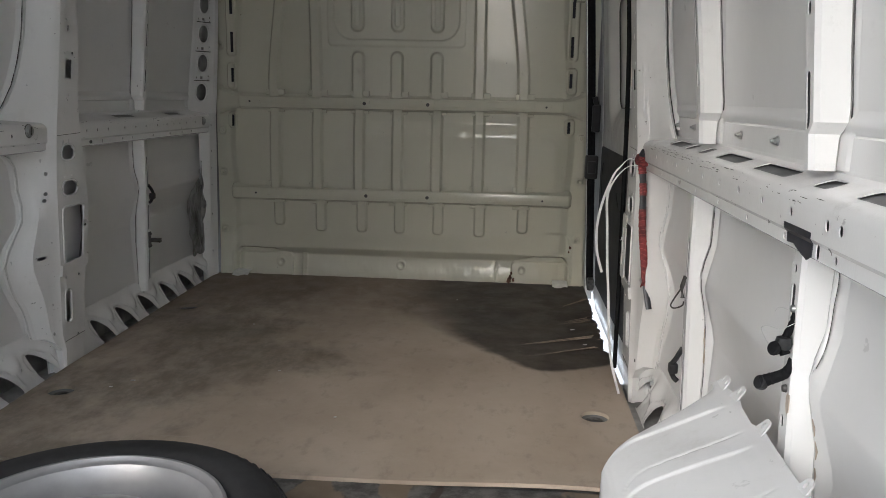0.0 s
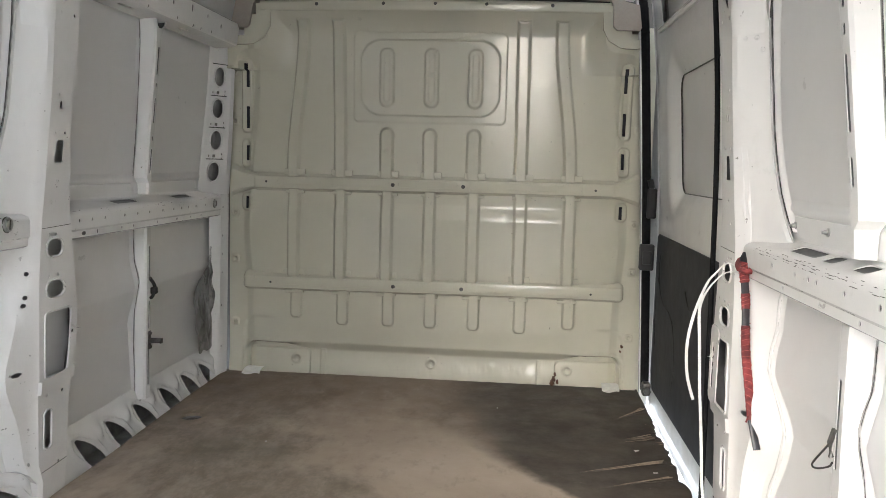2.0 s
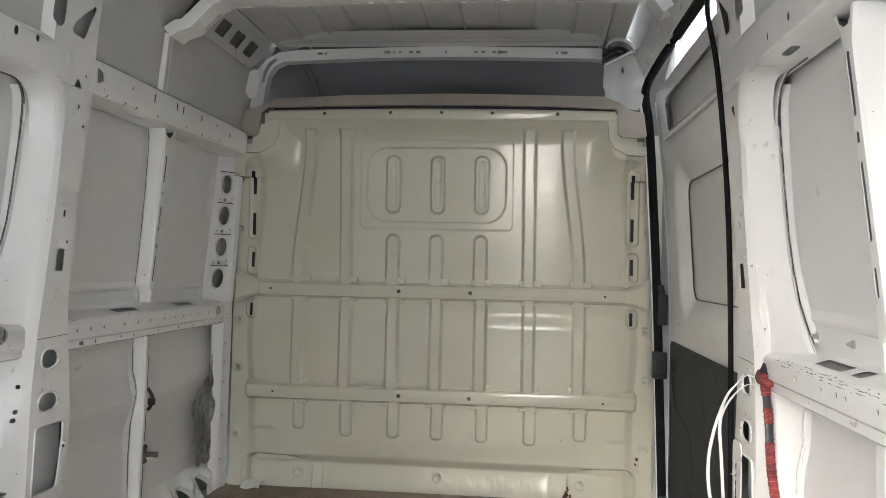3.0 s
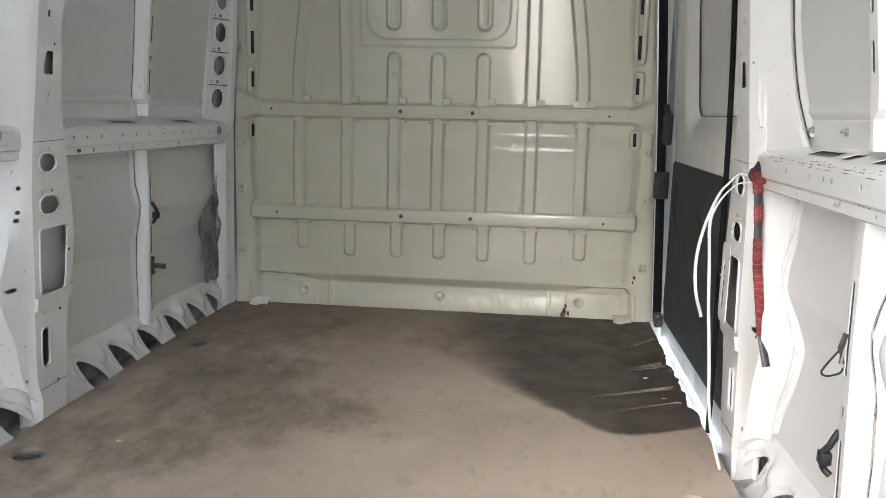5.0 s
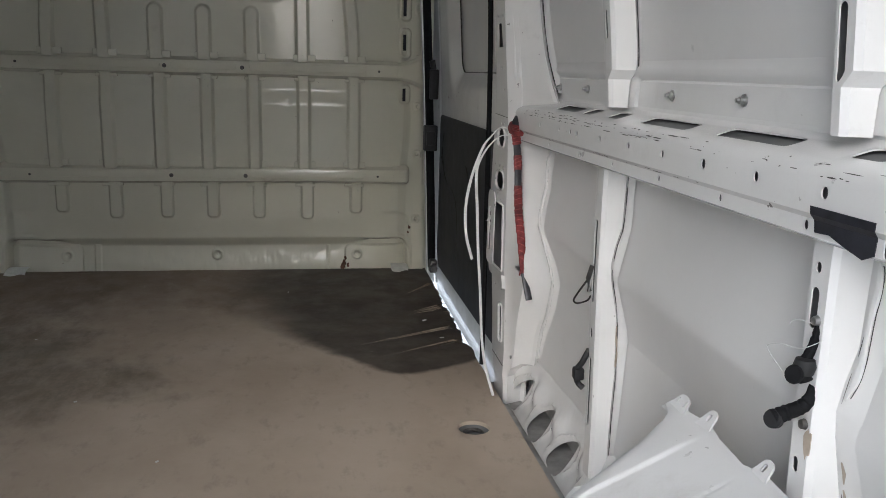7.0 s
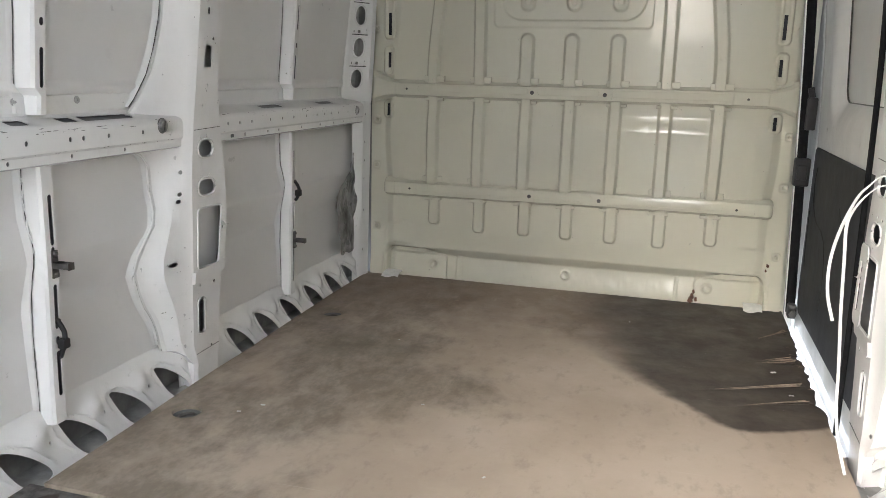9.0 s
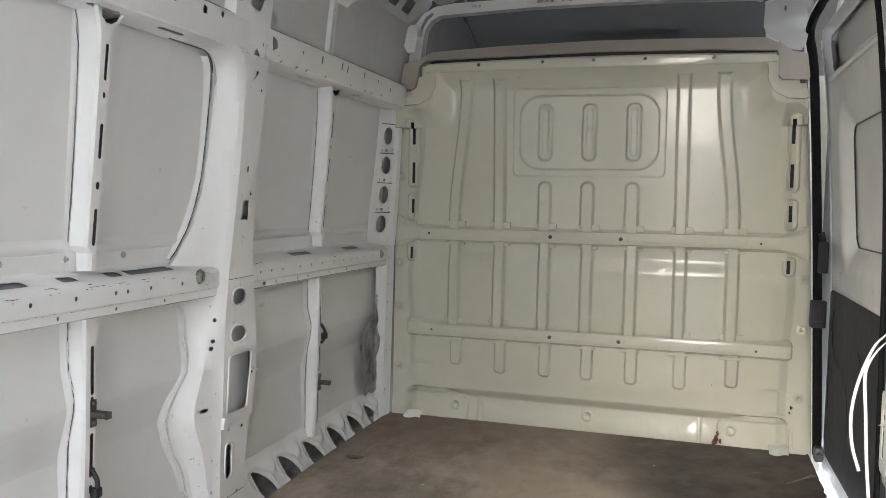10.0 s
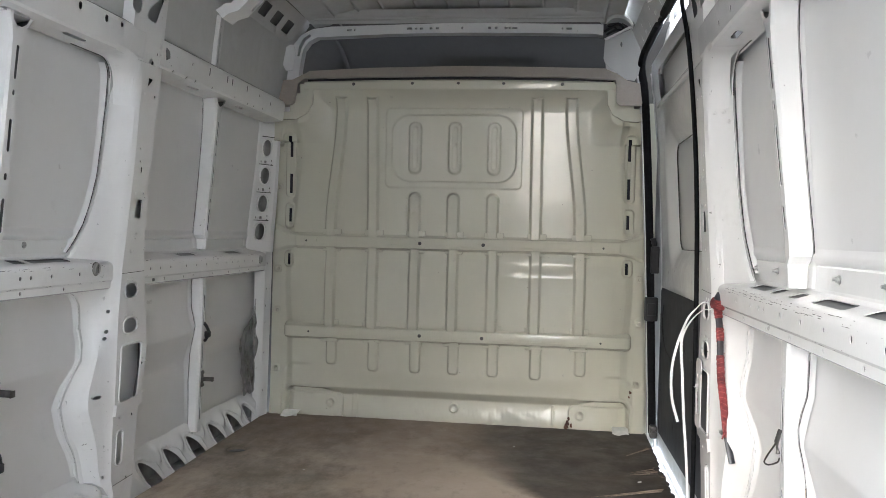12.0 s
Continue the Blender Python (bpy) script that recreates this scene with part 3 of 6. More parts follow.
def roof_side(side, y0, y1):
    """The curved shoulder between cant rail and roof."""
    g = Geo()
    for off in (0.0, 0.012):
        g.loft([[(side * (x + off), y, z + off * 0.5) for y in frange(y0, y1, 0.2)] for z, x in SHOULDER], False)
    return g


def shoulder_rib(side, y, width, z0=1.47, deep=0.022, holes=(), foot=None, top=1.84):
    """Inner stiffener that follows the shoulder up to the roof."""
    tx = [(z, x - deep) for z, x in SHOULDER]
    out = [(z, x - 0.001) for z, x in SHOULDER]
    if foot:
        tx, out = [(1.33, foot + 0.002), (1.36, foot)] + tx, [(1.33, 0.890), (1.36, 0.880)] + out
    mid = [(z, x + 0.005) for z, x in tx]
    a, b = y - width / 2, y + width / 2
    k = lambda v: [(0, v)]
    cols = [(-0.04, k(a - 0.010), out), (-0.006, k(a), mid), (0.0, k(a + 0.005), tx), (width - 0.010, k(b - 0.005), tx), (width - 0.005, k(b), mid), (width + 0.028, k(b + 0.010), out)]
    return wrap_part(cols, frange(z0, top, 0.03), list(holes), side)


def sill(side, y0, y1, scoops):
    """Kicked-out foot of the wall, pierced by a row of teardrop openings. scoops: y of each."""
    prof = [(0.902, -0.04), (0.912, -0.012), (0.922, 0.020), (0.936, 0.065), (0.944, 0.095), (0.951, 0.114), (0.9565, 0.128)]
    d = [0.0]
    for (xa, za), (xb, zb) in zip(prof, prof[1:]):
        d.append(d[-1] + math.hypot(xb - xa, zb - za))
    holes = []
    for y in scoops:
        pts = [(y - 0.002, 0.120), (y + 0.012, 0.122), (y + 0.050, 0.104), (y + 0.090, 0.072), (y + 0.122, 0.040), (y + 0.128, 0.018), (y + 0.100, 0.010), (y + 0.060, 0.014), (y + 0.034, 0.038), (y + 0.012, 0.080)]
        holes.append([tuple(p.xy) for p in smooth_pts([(a, b, 0) for a, b in pts + pts[:1]], 3)[:-1]])
        if y + 0.15 < y1:
            holes.append(ring(y + 0.143, 0.088, 0.007, 0.009, None, 2))

    def fn(y, v, w):
        i = max(k for k in range(len(d) - 1) if d[k] <= v + 1e-9 or k == 0)
        t = (v - d[i]) / (d[i + 1] - d[i])
        (xa, za), (xb, zb) = prof[i], prof[i + 1]
        bump = 0.0
        for c in scoops:            # humps between the openings, and a raised rim along each
            q, e = (y - c - 0.112) / 0.036, (v - 0.112) / 0.034
            bump += 0.017 * math.exp(-q * q - e * e)
            a, b = y - c - 0.060, v - 0.064
            e = math.hypot((a * 0.80 - b * 0.60) / 0.092, (a * 0.60 + b * 0.80) / 0.036)
            bump += 0.0045 * math.exp(-((e - 1.13) / 0.10) ** 2) * min(1.0, max(0.0, (v - 0.02) / 0.03))
        x = xa + (xb - xa) * t - bump
        return (side * (x + w), y, za + (zb - za) * t + bump * 0.3)

    outline = [(y0, 0), (y1, 0), (y1, d[-1]), (y0, d[-1])]
    return Geo().sheet(outline, holes, fn, 0.0025, frange(y0, y1, 0.0085), sorted(d + frange(0.030, 0.156, 0.0085)))


# left wall, closed over its whole length
wall_left = thing("wall_left", side_skin(-1, REAR, 0.06), SKIN, "white-painted bare steel side wall with a pressed swage", "wall", "structure")
part("pillar", pillar(-1), PAINT, wall_left, "white steel pillar with oval and square holes", angle=24, back=PRIMERSHADE)
rear_dots = [(y, 0.011, 0.013) for y in (-1.603, -1.732, -1.818, -1.860, -1.988, -2.115, -2.243, -2.370, -2.497, -2.625, -2.752, -2.880, -3.01, -3.14)]
part("belt_rail", run_part(RAIL, REAR + 0.05, -1.43, rail_holes(rear_dots, [(-1.67 - 0.183 * i, 0.009, 0.011) for i in range(9)], [(-1.689, 0.18), (-1.824, 0.05), (-1.971, 0.052), (-2.19, 0.20), (-2.52, 0.12), (-2.85, 0.17)]), -1), PAINT, wall_left, "perforated steel rail with scuffed edge", back=PRIMERSHADE)
front_dots = [(y, 0.010, 0.012) for y in (-1.197, -1.128, -1.054, -0.932, -0.845, -0.760, -0.658, -0.568, -0.500, -0.438, -0.367, -0.27)]
part("belt_rail", run_part(RAIL, -1.26, -0.10, rail_holes(front_dots, [(-1.166, 0.026, 0.012), (-1.09, 0.009, 0.016), (-0.942, 0.009, 0.011), (-0.864, 0.009, 0.011), (-0.69, 0.009, 0.011), (-0.53, 0.014, 0.011), (-0.406, 0.009, 0.011), (-0.305, 0.009, 0.011)], [(-0.86, 0.15), (-0.42, 0.14)]), -1), PAINT, wall_left, "perforated steel rail", back=PRIMERSHADE)
RIB_UP = [(1.266, 0.082, 0.010), (1.193, 0.014, 0.010), (1.090, 0.080, 0.011), (0.990, 0.018, 0.012), (0.895, 0.085, 0.012)]
RIB_LOW = [(0.565, 0.115, 0.012), (0.495, 0.018, 0.011), (0.44, 0.018, 0.011), (0.365, 0.105, 0.012), (0.285, 0.020, 0.011), (0.205, 0.11, 0.012)]
for y in (-1.9145, -2.6465):
    add_rib(wall_left, -1, y, 0.795, 1.384, RIB_UP, 0.042, head=True)
    add_rib(wall_left, -1, y, 0.085, 0.690, RIB_LOW, 0.044)
add_rib(wall_left, -1, -0.719, 0.798, 1.384, [(1.245, 0.095, 0.010), (1.165, 0.014, 0.009), (1.08, 0.085, 0.010), (0.985, 0.018, 0.009), (0.91, 0.085, 0.010)], 0.042, 0.0, head=True)
add_rib(wall_left, -1, -0.719, 0.085, 0.690, [(0.56, 0.12, 0.010), (0.38, 0.10, 0.010), (0.20, 0.14, 0.010)], 0.042)
cant_dots = [(-1.605 - 0.126 * i, 0.150, 0.014, 0.018) for i in range(8)] + [(-1.525, 0.155, 0.012, 0.016), (-1.69, 0.050, 0.08, 0.012), (-1.93, 0.050, 0.08, 0.012)]
part("cant_rail", cant_rail(-1, REAR + 0.05, -1.385, cant_dots), PAINT, wall_left, "pierced upper rail", back=PRIMERSHADE)
cant_front = [(-1.188, 0.086, 0.008, 0.010), (-1.086, 0.086, 0.009, 0.011), (-1.017, 0.087, 0.009, 0.011), (-1.055, 0.139, 0.008, 0.010), (-0.913, 0.141, 0.010, 0.024), (-0.753, 0.146, 0.010, 0.024), (-0.704, 0.144, 0.010, 0.024), (-0.55, 0.146, 0.010, 0.022), (-0.407, 0.144, 0.009, 0.012),
              (-0.878, 0.089, 0.008, 0.010), (-0.663, 0.092, 0.008, 0.010), (-0.526, 0.089, 0.010, 0.011), (-0.458, 0.090, 0.009, 0.010), (-0.358, 0.095, 0.009, 0.010), (-0.95, 0.045, 0.07, 0.010), (-0.52, 0.045, 0.06, 0.010), (-0.27, 0.13, 0.012, 0.014)]
part("cant_rail", cant_rail(-1, -1.285, -0.08, cant_front), PAINT, wall_left, "pierced upper rail", back=PRIMERSHADE)
part("sill", sill(-1, REAR + 0.05, -0.06, [-0.210, -0.389, -0.580, -0.783, -0.969, -1.150, -1.534, -1.722, -1.903, -2.09, -2.6, -2.85]), PAINT, wall_left, "dusty lower sill with teardrop openings", back=PRIMERSHADE)
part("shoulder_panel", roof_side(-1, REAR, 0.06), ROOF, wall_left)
part("shoulder_rib", shoulder_rib(-1, -0.812, 0.046, 1.46, 0.010, holes=[ring(0.018, 1.555, 0.010, 0.115, None, 4), ring(0.018, 1.635, 0.008, 0.012, None, 2), ring(0.018, 1.485, 0.008, 0.010, None, 2)], top=1.67), PAINT, wall_left, back=PRIMERSHADE)
part("shoulder_rib", shoulder_rib(-1, -1.365, 0.20, 1.383, 0.030, foot=0.829, holes=[ring(0.014, 1.55, 0.045, 0.078, 0.022, 5), [(0.070, 1.520), (0.078, 1.512), (0.124, 1.508), (0.132, 1.515), (0.168, 1.600), (0.160, 1.606), (0.080, 1.540)], [(0.108, 1.345), (0.138, 1.345), (0.146, 1.365), (0.146, 1.392), (0.128, 1.405), (0.118, 1.395)], ring(0.16, 1.42, 0.008, 0.010, None, 3)]), PAINT, wall_left, "upper pillar with oval and triangular holes", back=PRIMERSHADE)
part("shoulder_rib", shoulder_rib(-1, -2.4, 0.06, 1.46), PAINT, wall_left, back=PRIMERSHADE)
def slotted_knob(y, z, r):
    """A round turn-lock with a screwdriver slot across it."""
    m = on_wall(-1, 0.8815, y, z) @ Matrix.Rotation(radians(90), 4, "Y")
    ob = part("turn_lock", Geo().lathe([(0.0001, -0.004), (r, -0.004), (r, 0.003), (r * 0.94, 0.005), (r * 0.80, 0.005), (r * 0.76, 0.0025), (r * 0.72, 0.0025), (r * 0.70, 0.0065), (r * 0.64, 0.0080), (0.0001, 0.0080)], m, 28), STEEL, wall_left, "dull zinc turn-lock")
    part("slot", Geo().box(-r * 0.11, r * 0.11, -r * 0.66, r * 0.66, 0.0070, 0.0088, m @ Matrix.Rotation(radians(82), 4, "Z"), 0.0006), DARKSTEEL, ob)
    part("seat_ring", Geo().tube([m @ Vector((r * 1.03 * math.cos(a), r * 1.03 * math.sin(a), 0.0)) for a in frange(0, 2 * math.pi, 0.25)], 0.0014, 5), MASTIC, ob)


slotted_knob(-1.522, 0.752, 0.0185)
slotted_knob(-0.175, 0.742, 0.0165)
for y in (-2.132, -1.944, -1.754, -1.545):
    shared("bolt", BOLT, on_wall(-1, 0.947, y, 0.822), wall_left)

# added dark sheets that paint the shade inside the hollow rails
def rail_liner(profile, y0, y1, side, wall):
    part("rail_hole_shade", run_part([(x + 0.010, z - (0.004 if i > 5 else 0.0)) for i, (x, z) in enumerate(profile)], y0, y1, [], side, 0.4, 0.001), PRIMERSHADE, wall)


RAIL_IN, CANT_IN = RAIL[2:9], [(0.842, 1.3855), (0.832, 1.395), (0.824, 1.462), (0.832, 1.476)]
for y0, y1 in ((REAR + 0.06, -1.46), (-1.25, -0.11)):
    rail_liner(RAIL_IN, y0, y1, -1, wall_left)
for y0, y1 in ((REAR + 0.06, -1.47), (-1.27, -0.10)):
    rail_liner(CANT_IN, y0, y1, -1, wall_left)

# dark sheet painting the shaded notch where the upper rail meets the pillar
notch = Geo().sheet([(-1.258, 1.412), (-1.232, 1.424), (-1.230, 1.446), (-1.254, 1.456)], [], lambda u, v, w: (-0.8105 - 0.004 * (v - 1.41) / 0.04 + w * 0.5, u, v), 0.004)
part("notch_shadow_gap", notch, PRIMERSHADE, wall_left, "dark sheet painting a shaded notch")
# mastic along the rear edge of the pillars, also painting the gap's shadow
PILLAR_HIGH = [(0.80, -1.575), (0.82, -1.555), (0.88, -1.508), (0.95, -1.476), (1.03, -1.453), (1.13, -1.444), (1.25, -1.436), (1.318, -1.437), (1.345, -1.442), (1.362, -1.456)]


def pillar_mastic(side, wall):
    for tab, mat in ((PILLAR_EDGE, PAINT), (PILLAR_HIGH, MASTIC)):
        rr = random.Random(5)
        line = [(side * (lerp_table(EDGE_BACK, z) + (0.004 if mat is MASTIC else 0.0005)), lerp_table(tab, z) - 0.003, z) for z in frange(tab[0][0], tab[-1][0], 0.02)]
        part("mastic_shade_bead" if mat is MASTIC else "sealer_bead", Geo().tube(line, [rr.uniform(0.0006, 0.0015) if mat is MASTIC else rr.uniform(0.0026, 0.0042) for _ in line], 6), mat, wall)
        apron = [[(x + side * 0.002, y + 0.03, z), (x + side * 0.002, y, z), (side * (skin_x(z) * 0.75 + 0.25 * abs(x)), y - 0.006, z), (side * (skin_x(z) - 0.0005), y - 0.012, z)] for x, y, z in line]
        part("apron", Geo().loft(apron, False), SKIN, wall)


pillar_mastic(-1, wall_left)


def pillar_foot(side, wall):
    """Raised strip and slanting step low on the pillar."""
    g = Geo()
    for z0, z1, y0, y1, p in ((0.300, 0.335, -1.424, -1.268, 0.007),):
        rows = []
        for z in frange(z0, z1, 0.06):
            x = lerp_table(PILLAR_X, z)
            rise = 0.012 if z0 > 0.2 else 0.0
            rows.append([(side * (x + 0.001), y0 - 0.005, z), (side * (x - p), y0, z + 0.0), (side * (x - p), y1, z + rise), (side * (x + 0.001), y1 + 0.005, z + rise)])
        g.loft(rows, False)
    part("pillar_foot", g, PAINT, wall)


def pillar_rims(side, wall):
    """Rolled lips round the larger openings of the pillar, and the bent tab beside the square one."""
    rear = [(-0.06, -1.392), (0.05, -1.396), (0.11, -1.424), (0.30, -1.427), (0.60, -1.417), (0.75, -1.40), (0.85, -1.39)]
    fore = [(-0.06, -1.29), (0.20, -1.288), (0.34, -1.270), (0.42, -1.245), (0.52, -1.240), (0.66, -1.255), (0.85, -1.278)]

    def on(u, v, out=0.001):
        ya, yb = lerp_table(rear, v), lerp_table(fore, v)
        return (side * (lerp_table(PILLAR_X, v) - out), ya + (yb - ya) * u / 0.12, v)
    for u, v, w, h, r in ((0.051, 0.680, 0.060, 0.049, 0.022), (0.051, 0.570, 0.060, 0.049, 0.022), (0.058, 0.424, 0.083, 0.174, 0.010), (0.036, 0.196, 0.032, 0.108, 0.015)):
        loop = [on(a, b) for a, b in ring(u, v, w, h, r, 4)]
        part("rolled_rim", Geo().tube(loop + loop[:1], 0.0028, 6), PAINT, wall)
    tab = [on(a, b, 0.004) for a, b in ((0.092, 0.462), (0.098, 0.455), (0.104, 0.448), (0.118, 0.446))]
    part("bent_tab", Geo().loft([[p, (p[0] - side * 0.010, p[1], p[2])] for p in tab], False), PAINT, wall)
    for b in (0.085, 0.735):
        part("weld_seam", Geo().tube([on(a, b + 0.03 * (a - 0.06), 0.0004) for a in (0.002, 0.04, 0.08, 0.118)], 0.0009, 5), MASTIC, wall)


pillar_rims(-1, wall_left)
pillar_foot(-1, wall_left)
# Added plates behind the holes, toned to imitate the light inside them.
for side, wall in ((-1, wall_left),):
    part("hole_backing", Geo().loft([[(side * x, y, z) for y in (-1.425, -1.36, -1.225)] for z, x in ((0.30, 0.908), (0.75, 0.904), (1.00, 0.893))], False), SKIN, wall)
    part("hole_backing", Geo().loft([[(side * (x - k), y, z) for y, x in ((-0.13, 0.966), (-0.075, 0.944), (-0.068, 0.936), (-0.02, 0.925))] for z, k in ((0.80, 0.0), (1.0, 0.014), (1.36, 0.028))], False), PANSTEEL, wall)

# corner post beside the bulkhead, with four oval holes one above another
lean_in = lambda x: [(0.78, x), (1.0, x - 0.014), (1.2, x - 0.022), (1.4, x - 0.030)]
post_cols = [(-0.035, [(0.8, -0.185), (1.35, -0.125)], lean_in(0.950)), (-0.012, [(0.8, -0.172), (1.35, -0.116)], lean_in(0.942)), (0.0, [(0.8, -0.160), (1.35, -0.108)], lean_in(0.940)),
             (0.108, [(0.8, -0.060), (1.35, -0.040)], lean_in(0.898)), (0.118, [(0.8, -0.046), (1.35, -0.032)], lean_in(0.886)), (0.150, [(0, -0.012)], lean_in(0.880))]
POST_Z = (1.260, 1.130, 1.000, 0.870)
post_holes = [ring(0.053, z, 0.064, 0.076, None, 6) for z in POST_Z]
for z in (1.195, 1.065, 0.935):
    post_holes += [ring(0.018, z, 0.009, 0.010, None, 2), ring(0.05, z, 0.018, 0.012, 0.002, 2), ring(0.095, z + 0.008, 0.008, 0.009, None, 2), ring(0.095, z - 0.01, 0.008, 0.009, None, 2)]
part("corner_post", wrap_part(post_cols, frange(0.775, 1.40, 0.035), post_holes, -1, gu_extra=[0.03, 0.058, 0.085]), PAINT, wall_left, "white post with oval holes", back=PRIMERSHADE)
for z in POST_Z:        # rolled rims round the openings, thin gaps between the plates
    def on_post(u, v):
        t = u / 0.108
        ya, yb = lerp_table(post_cols[2][1], v), lerp_table(post_cols[3][1], v)
        xa, xb = lerp_table(post_cols[2][2], v), lerp_table(post_cols[3][2], v)
        return (-(xa + (xb - xa) * t) + 0.0015, ya + (yb - ya) * t - 0.001, v)
    rim_line = [on_post(u, v) for u, v in ring(0.053, z, 0.069, 0.081, None, 6)]
    part("rolled_rim", Geo().tube(rim_line + rim_line[:1], 0.0035, 6), PAINT, wall_left)
    part("plate_gap", Geo().tube([on_post(u, z + 0.052) for u in (0.004, 0.05, 0.104)], 0.0018, 5), MASTIC, wall_left)
low_cols = [(-0.03, [(0, -0.10)], [(0, 0.935), (0.7, 0.935)]), (0.0, [(0, -0.085)], [(0, 0.915), (0.7, 0.905)]), (0.012, [(0, -0.072)], [(0, 0.905), (0.7, 0.893)]), (0.05, [(0, -0.034)], [(0, 0.900), (0.7, 0.888)]), (0.075, [(0, -0.010)], [(0, 0.894), (0.7, 0.883)])]
part("corner_post", wrap_part(low_cols, frange(-0.02, 0.775, 0.05), [ring(0.03, z, 0.009, 0.011, None, 2) for z in (0.72, 0.60, 0.52, 0.44, 0.30, 0.12)], -1), PAINT, wall_left, "narrow white post", back=PRIMERSHADE)

# right wall behind the side door
wall_right = thing("wall_right", side_skin(1, REAR, -1.235), SKIN, "white-painted bare steel side wall behind the door", "wall", "structure")
part("pillar", pillar(1), PAINT, wall_right, "glossy white door pillar with pierced face", angle=24, back=PRIMERSHADE)
r_dots = [(-1.638, 0.010, 0.012), (-1.78, 0.008, 0.010), (-1.851, 0.010, 0.012), (-1.891, 0.010, 0.012), (-2.015, 0.010, 0.012), (-2.146, 0.011, 0.013), (-2.273, 0.011, 0.013), (-2.398, 0.013, 0.015), (-2.525, 0.011, 0.014), (-2.652, 0.012, 0.015), (-2.778, 0.013, 0.016), (-2.819, 0.014, 0.016), (-2.95, 0.013, 0.015)]
r_low = [(-1.70, 0.008, 0.010), (-1.90, 0.008, 0.010), (-2.07, 0.008, 0.010), (-2.257, 0.009, 0.011), (-2.44, 0.009, 0.011), (-2.621, 0.009, 0.012), (-2.744, 0.013, 0.024), (-2.801, 0.011, 0.012)]
part("belt_rail", run_part(RAIL_RIGHT, REAR + 0.05, -1.425, rail_holes(r_dots, r_low, [(-1.735, 0.14), (-1.865, 0.05), (-2.00, 0.055), (-2.205, 0.165), (-2.455, 0.166), (-2.672, 0.052), (-2.86, 0.15)]), 1), PAINT, wall_right, "perforated steel rail with scuffed edge", back=PRIMERSHADE)
add_rib(wall_right, 1, -1.981, 0.787, 1.384, [(1.255, 0.11, 0.012), (1.165, 0.02, 0.011), (1.06, 0.13, 0.012), (0.93, 0.05, 0.011)], 0.043, head=True, lean=0.045)
add_rib(wall_right, 1, -1.971, 0.065, 0.690, [(0.50, 0.16, 0.011), (0.36, 0.02, 0.010), (0.24, 0.14, 0.011)], 0.043)
add_rib(wall_right, 1, -2.627, 0.787, 1.384, [(0.880, 0.078, 0.013), (1.00, 0.018, 0.012), (1.12, 0.10, 0.013)], 0.042, head=True)
add_rib(wall_right, 1, -2.629, 0.30, 0.690, [(0.650, 0.012, 0.009), (0.606, 0.045, 0.013), (0.425, 0.018, 0.009)], 0.042, label="upright rib with a rust-stained foot", thin=True)
back_edge = lambda z, dy: (lerp_table(RIB_BACK, z) - 0.0015, -2.6625 + dy, z)
blob = [back_edge(z, dy) for z, dy in ((0.668, 0.0), (0.655, -0.006), (0.635, -0.007), (0.610, -0.004), (0.585, -0.003), (0.560, -0.005), (0.540, -0.007), (0.525, -0.004), (0.515, 0.0))]
blob = smooth_pts(blob, 4)
part("squeezed_sealer", Geo().tube(blob, [0.0052 * (0.2 + 0.8 * math.sin(math.pi * (i + 0.5) / len(blob)) ** 0.5) * (0.82 + 0.22 * math.cos(4 * math.pi * (i / len(blob) - 0.22))) for i in range(len(blob))], 9, 0.75, (1, 0, 0)), PAINT, wall_right, "painted bulge of seam sealer")
# Thin dark tube painting the shadow line beside the sealer.
part("sealer_shade_line", Geo().tube([p + Vector((0.0012, -0.0042, 0)) for p in blob[2:-2]], 0.0006, 5), MASTIC, wall_right)
for z0, z1 in ((0.445, 0.420), (0.412, 0.385), (0.372, 0.352)):
    part("sealer_bit", Geo().tube([back_edge(z0, -0.002), back_edge((z0 + z1) / 2, -0.005), back_edge(z1, -0.003)], [0.0012, 0.0026, 0.0010], 7, 0.6, (1, 0, 0)), SEALER, wall_right)
r_cant = [(-1.64 - 0.13 * i, 0.115, 0.012, 0.014) for i in range(8)] + [(-1.672, 0.052, 0.06, 0.014)]
part("cant_rail", cant_rail(1, REAR + 0.05, -1.385, r_cant), PAINT, wall_right, "pierced upper rail", back=PRIMERSHADE)
part("sill", sill(1, REAR + 0.05, -1.40, [-1.510, -1.700, -1.866, -2.05, -2.5, -2.8]), PAINT, wall_right, "dusty lower sill with teardrop openings", back=PRIMERSHADE)
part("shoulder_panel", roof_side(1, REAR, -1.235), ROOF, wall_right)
part("shoulder_rib", shoulder_rib(1, -1.365, 0.20, 1.383, 0.030, foot=0.829, holes=[ring(0.014, 1.55, 0.045, 0.078, 0.022, 5), [(0.070, 1.520), (0.078, 1.512), (0.124, 1.508), (0.132, 1.515), (0.168, 1.600), (0.160, 1.606), (0.080, 1.540)]]), PAINT, wall_right, "upper pillar with oval and triangular holes", back=PRIMERSHADE)
part("shoulder_rib", shoulder_rib(1, -2.4, 0.06, 1.46), PAINT, wall_right, back=PRIMERSHADE)
for y in (-1.571, -1.756, -1.947, -2.152, -2.369):
    shared("nut", NUT, on_wall(1, 0.946, y, 0.814), wall_right)

pillar_mastic(1, wall_right)
pillar_foot(1, wall_right)
pillar_rims(1, wall_right)
# Same added pale plate, imitating light inside the pillar holes.
part("hole_backing", Geo().loft([[(x, y, z) for y in (-1.425, -1.36, -1.225)] for z, x in ((0.30, 0.908), (0.75, 0.904), (1.00, 0.893))], False), SKIN, wall_right)

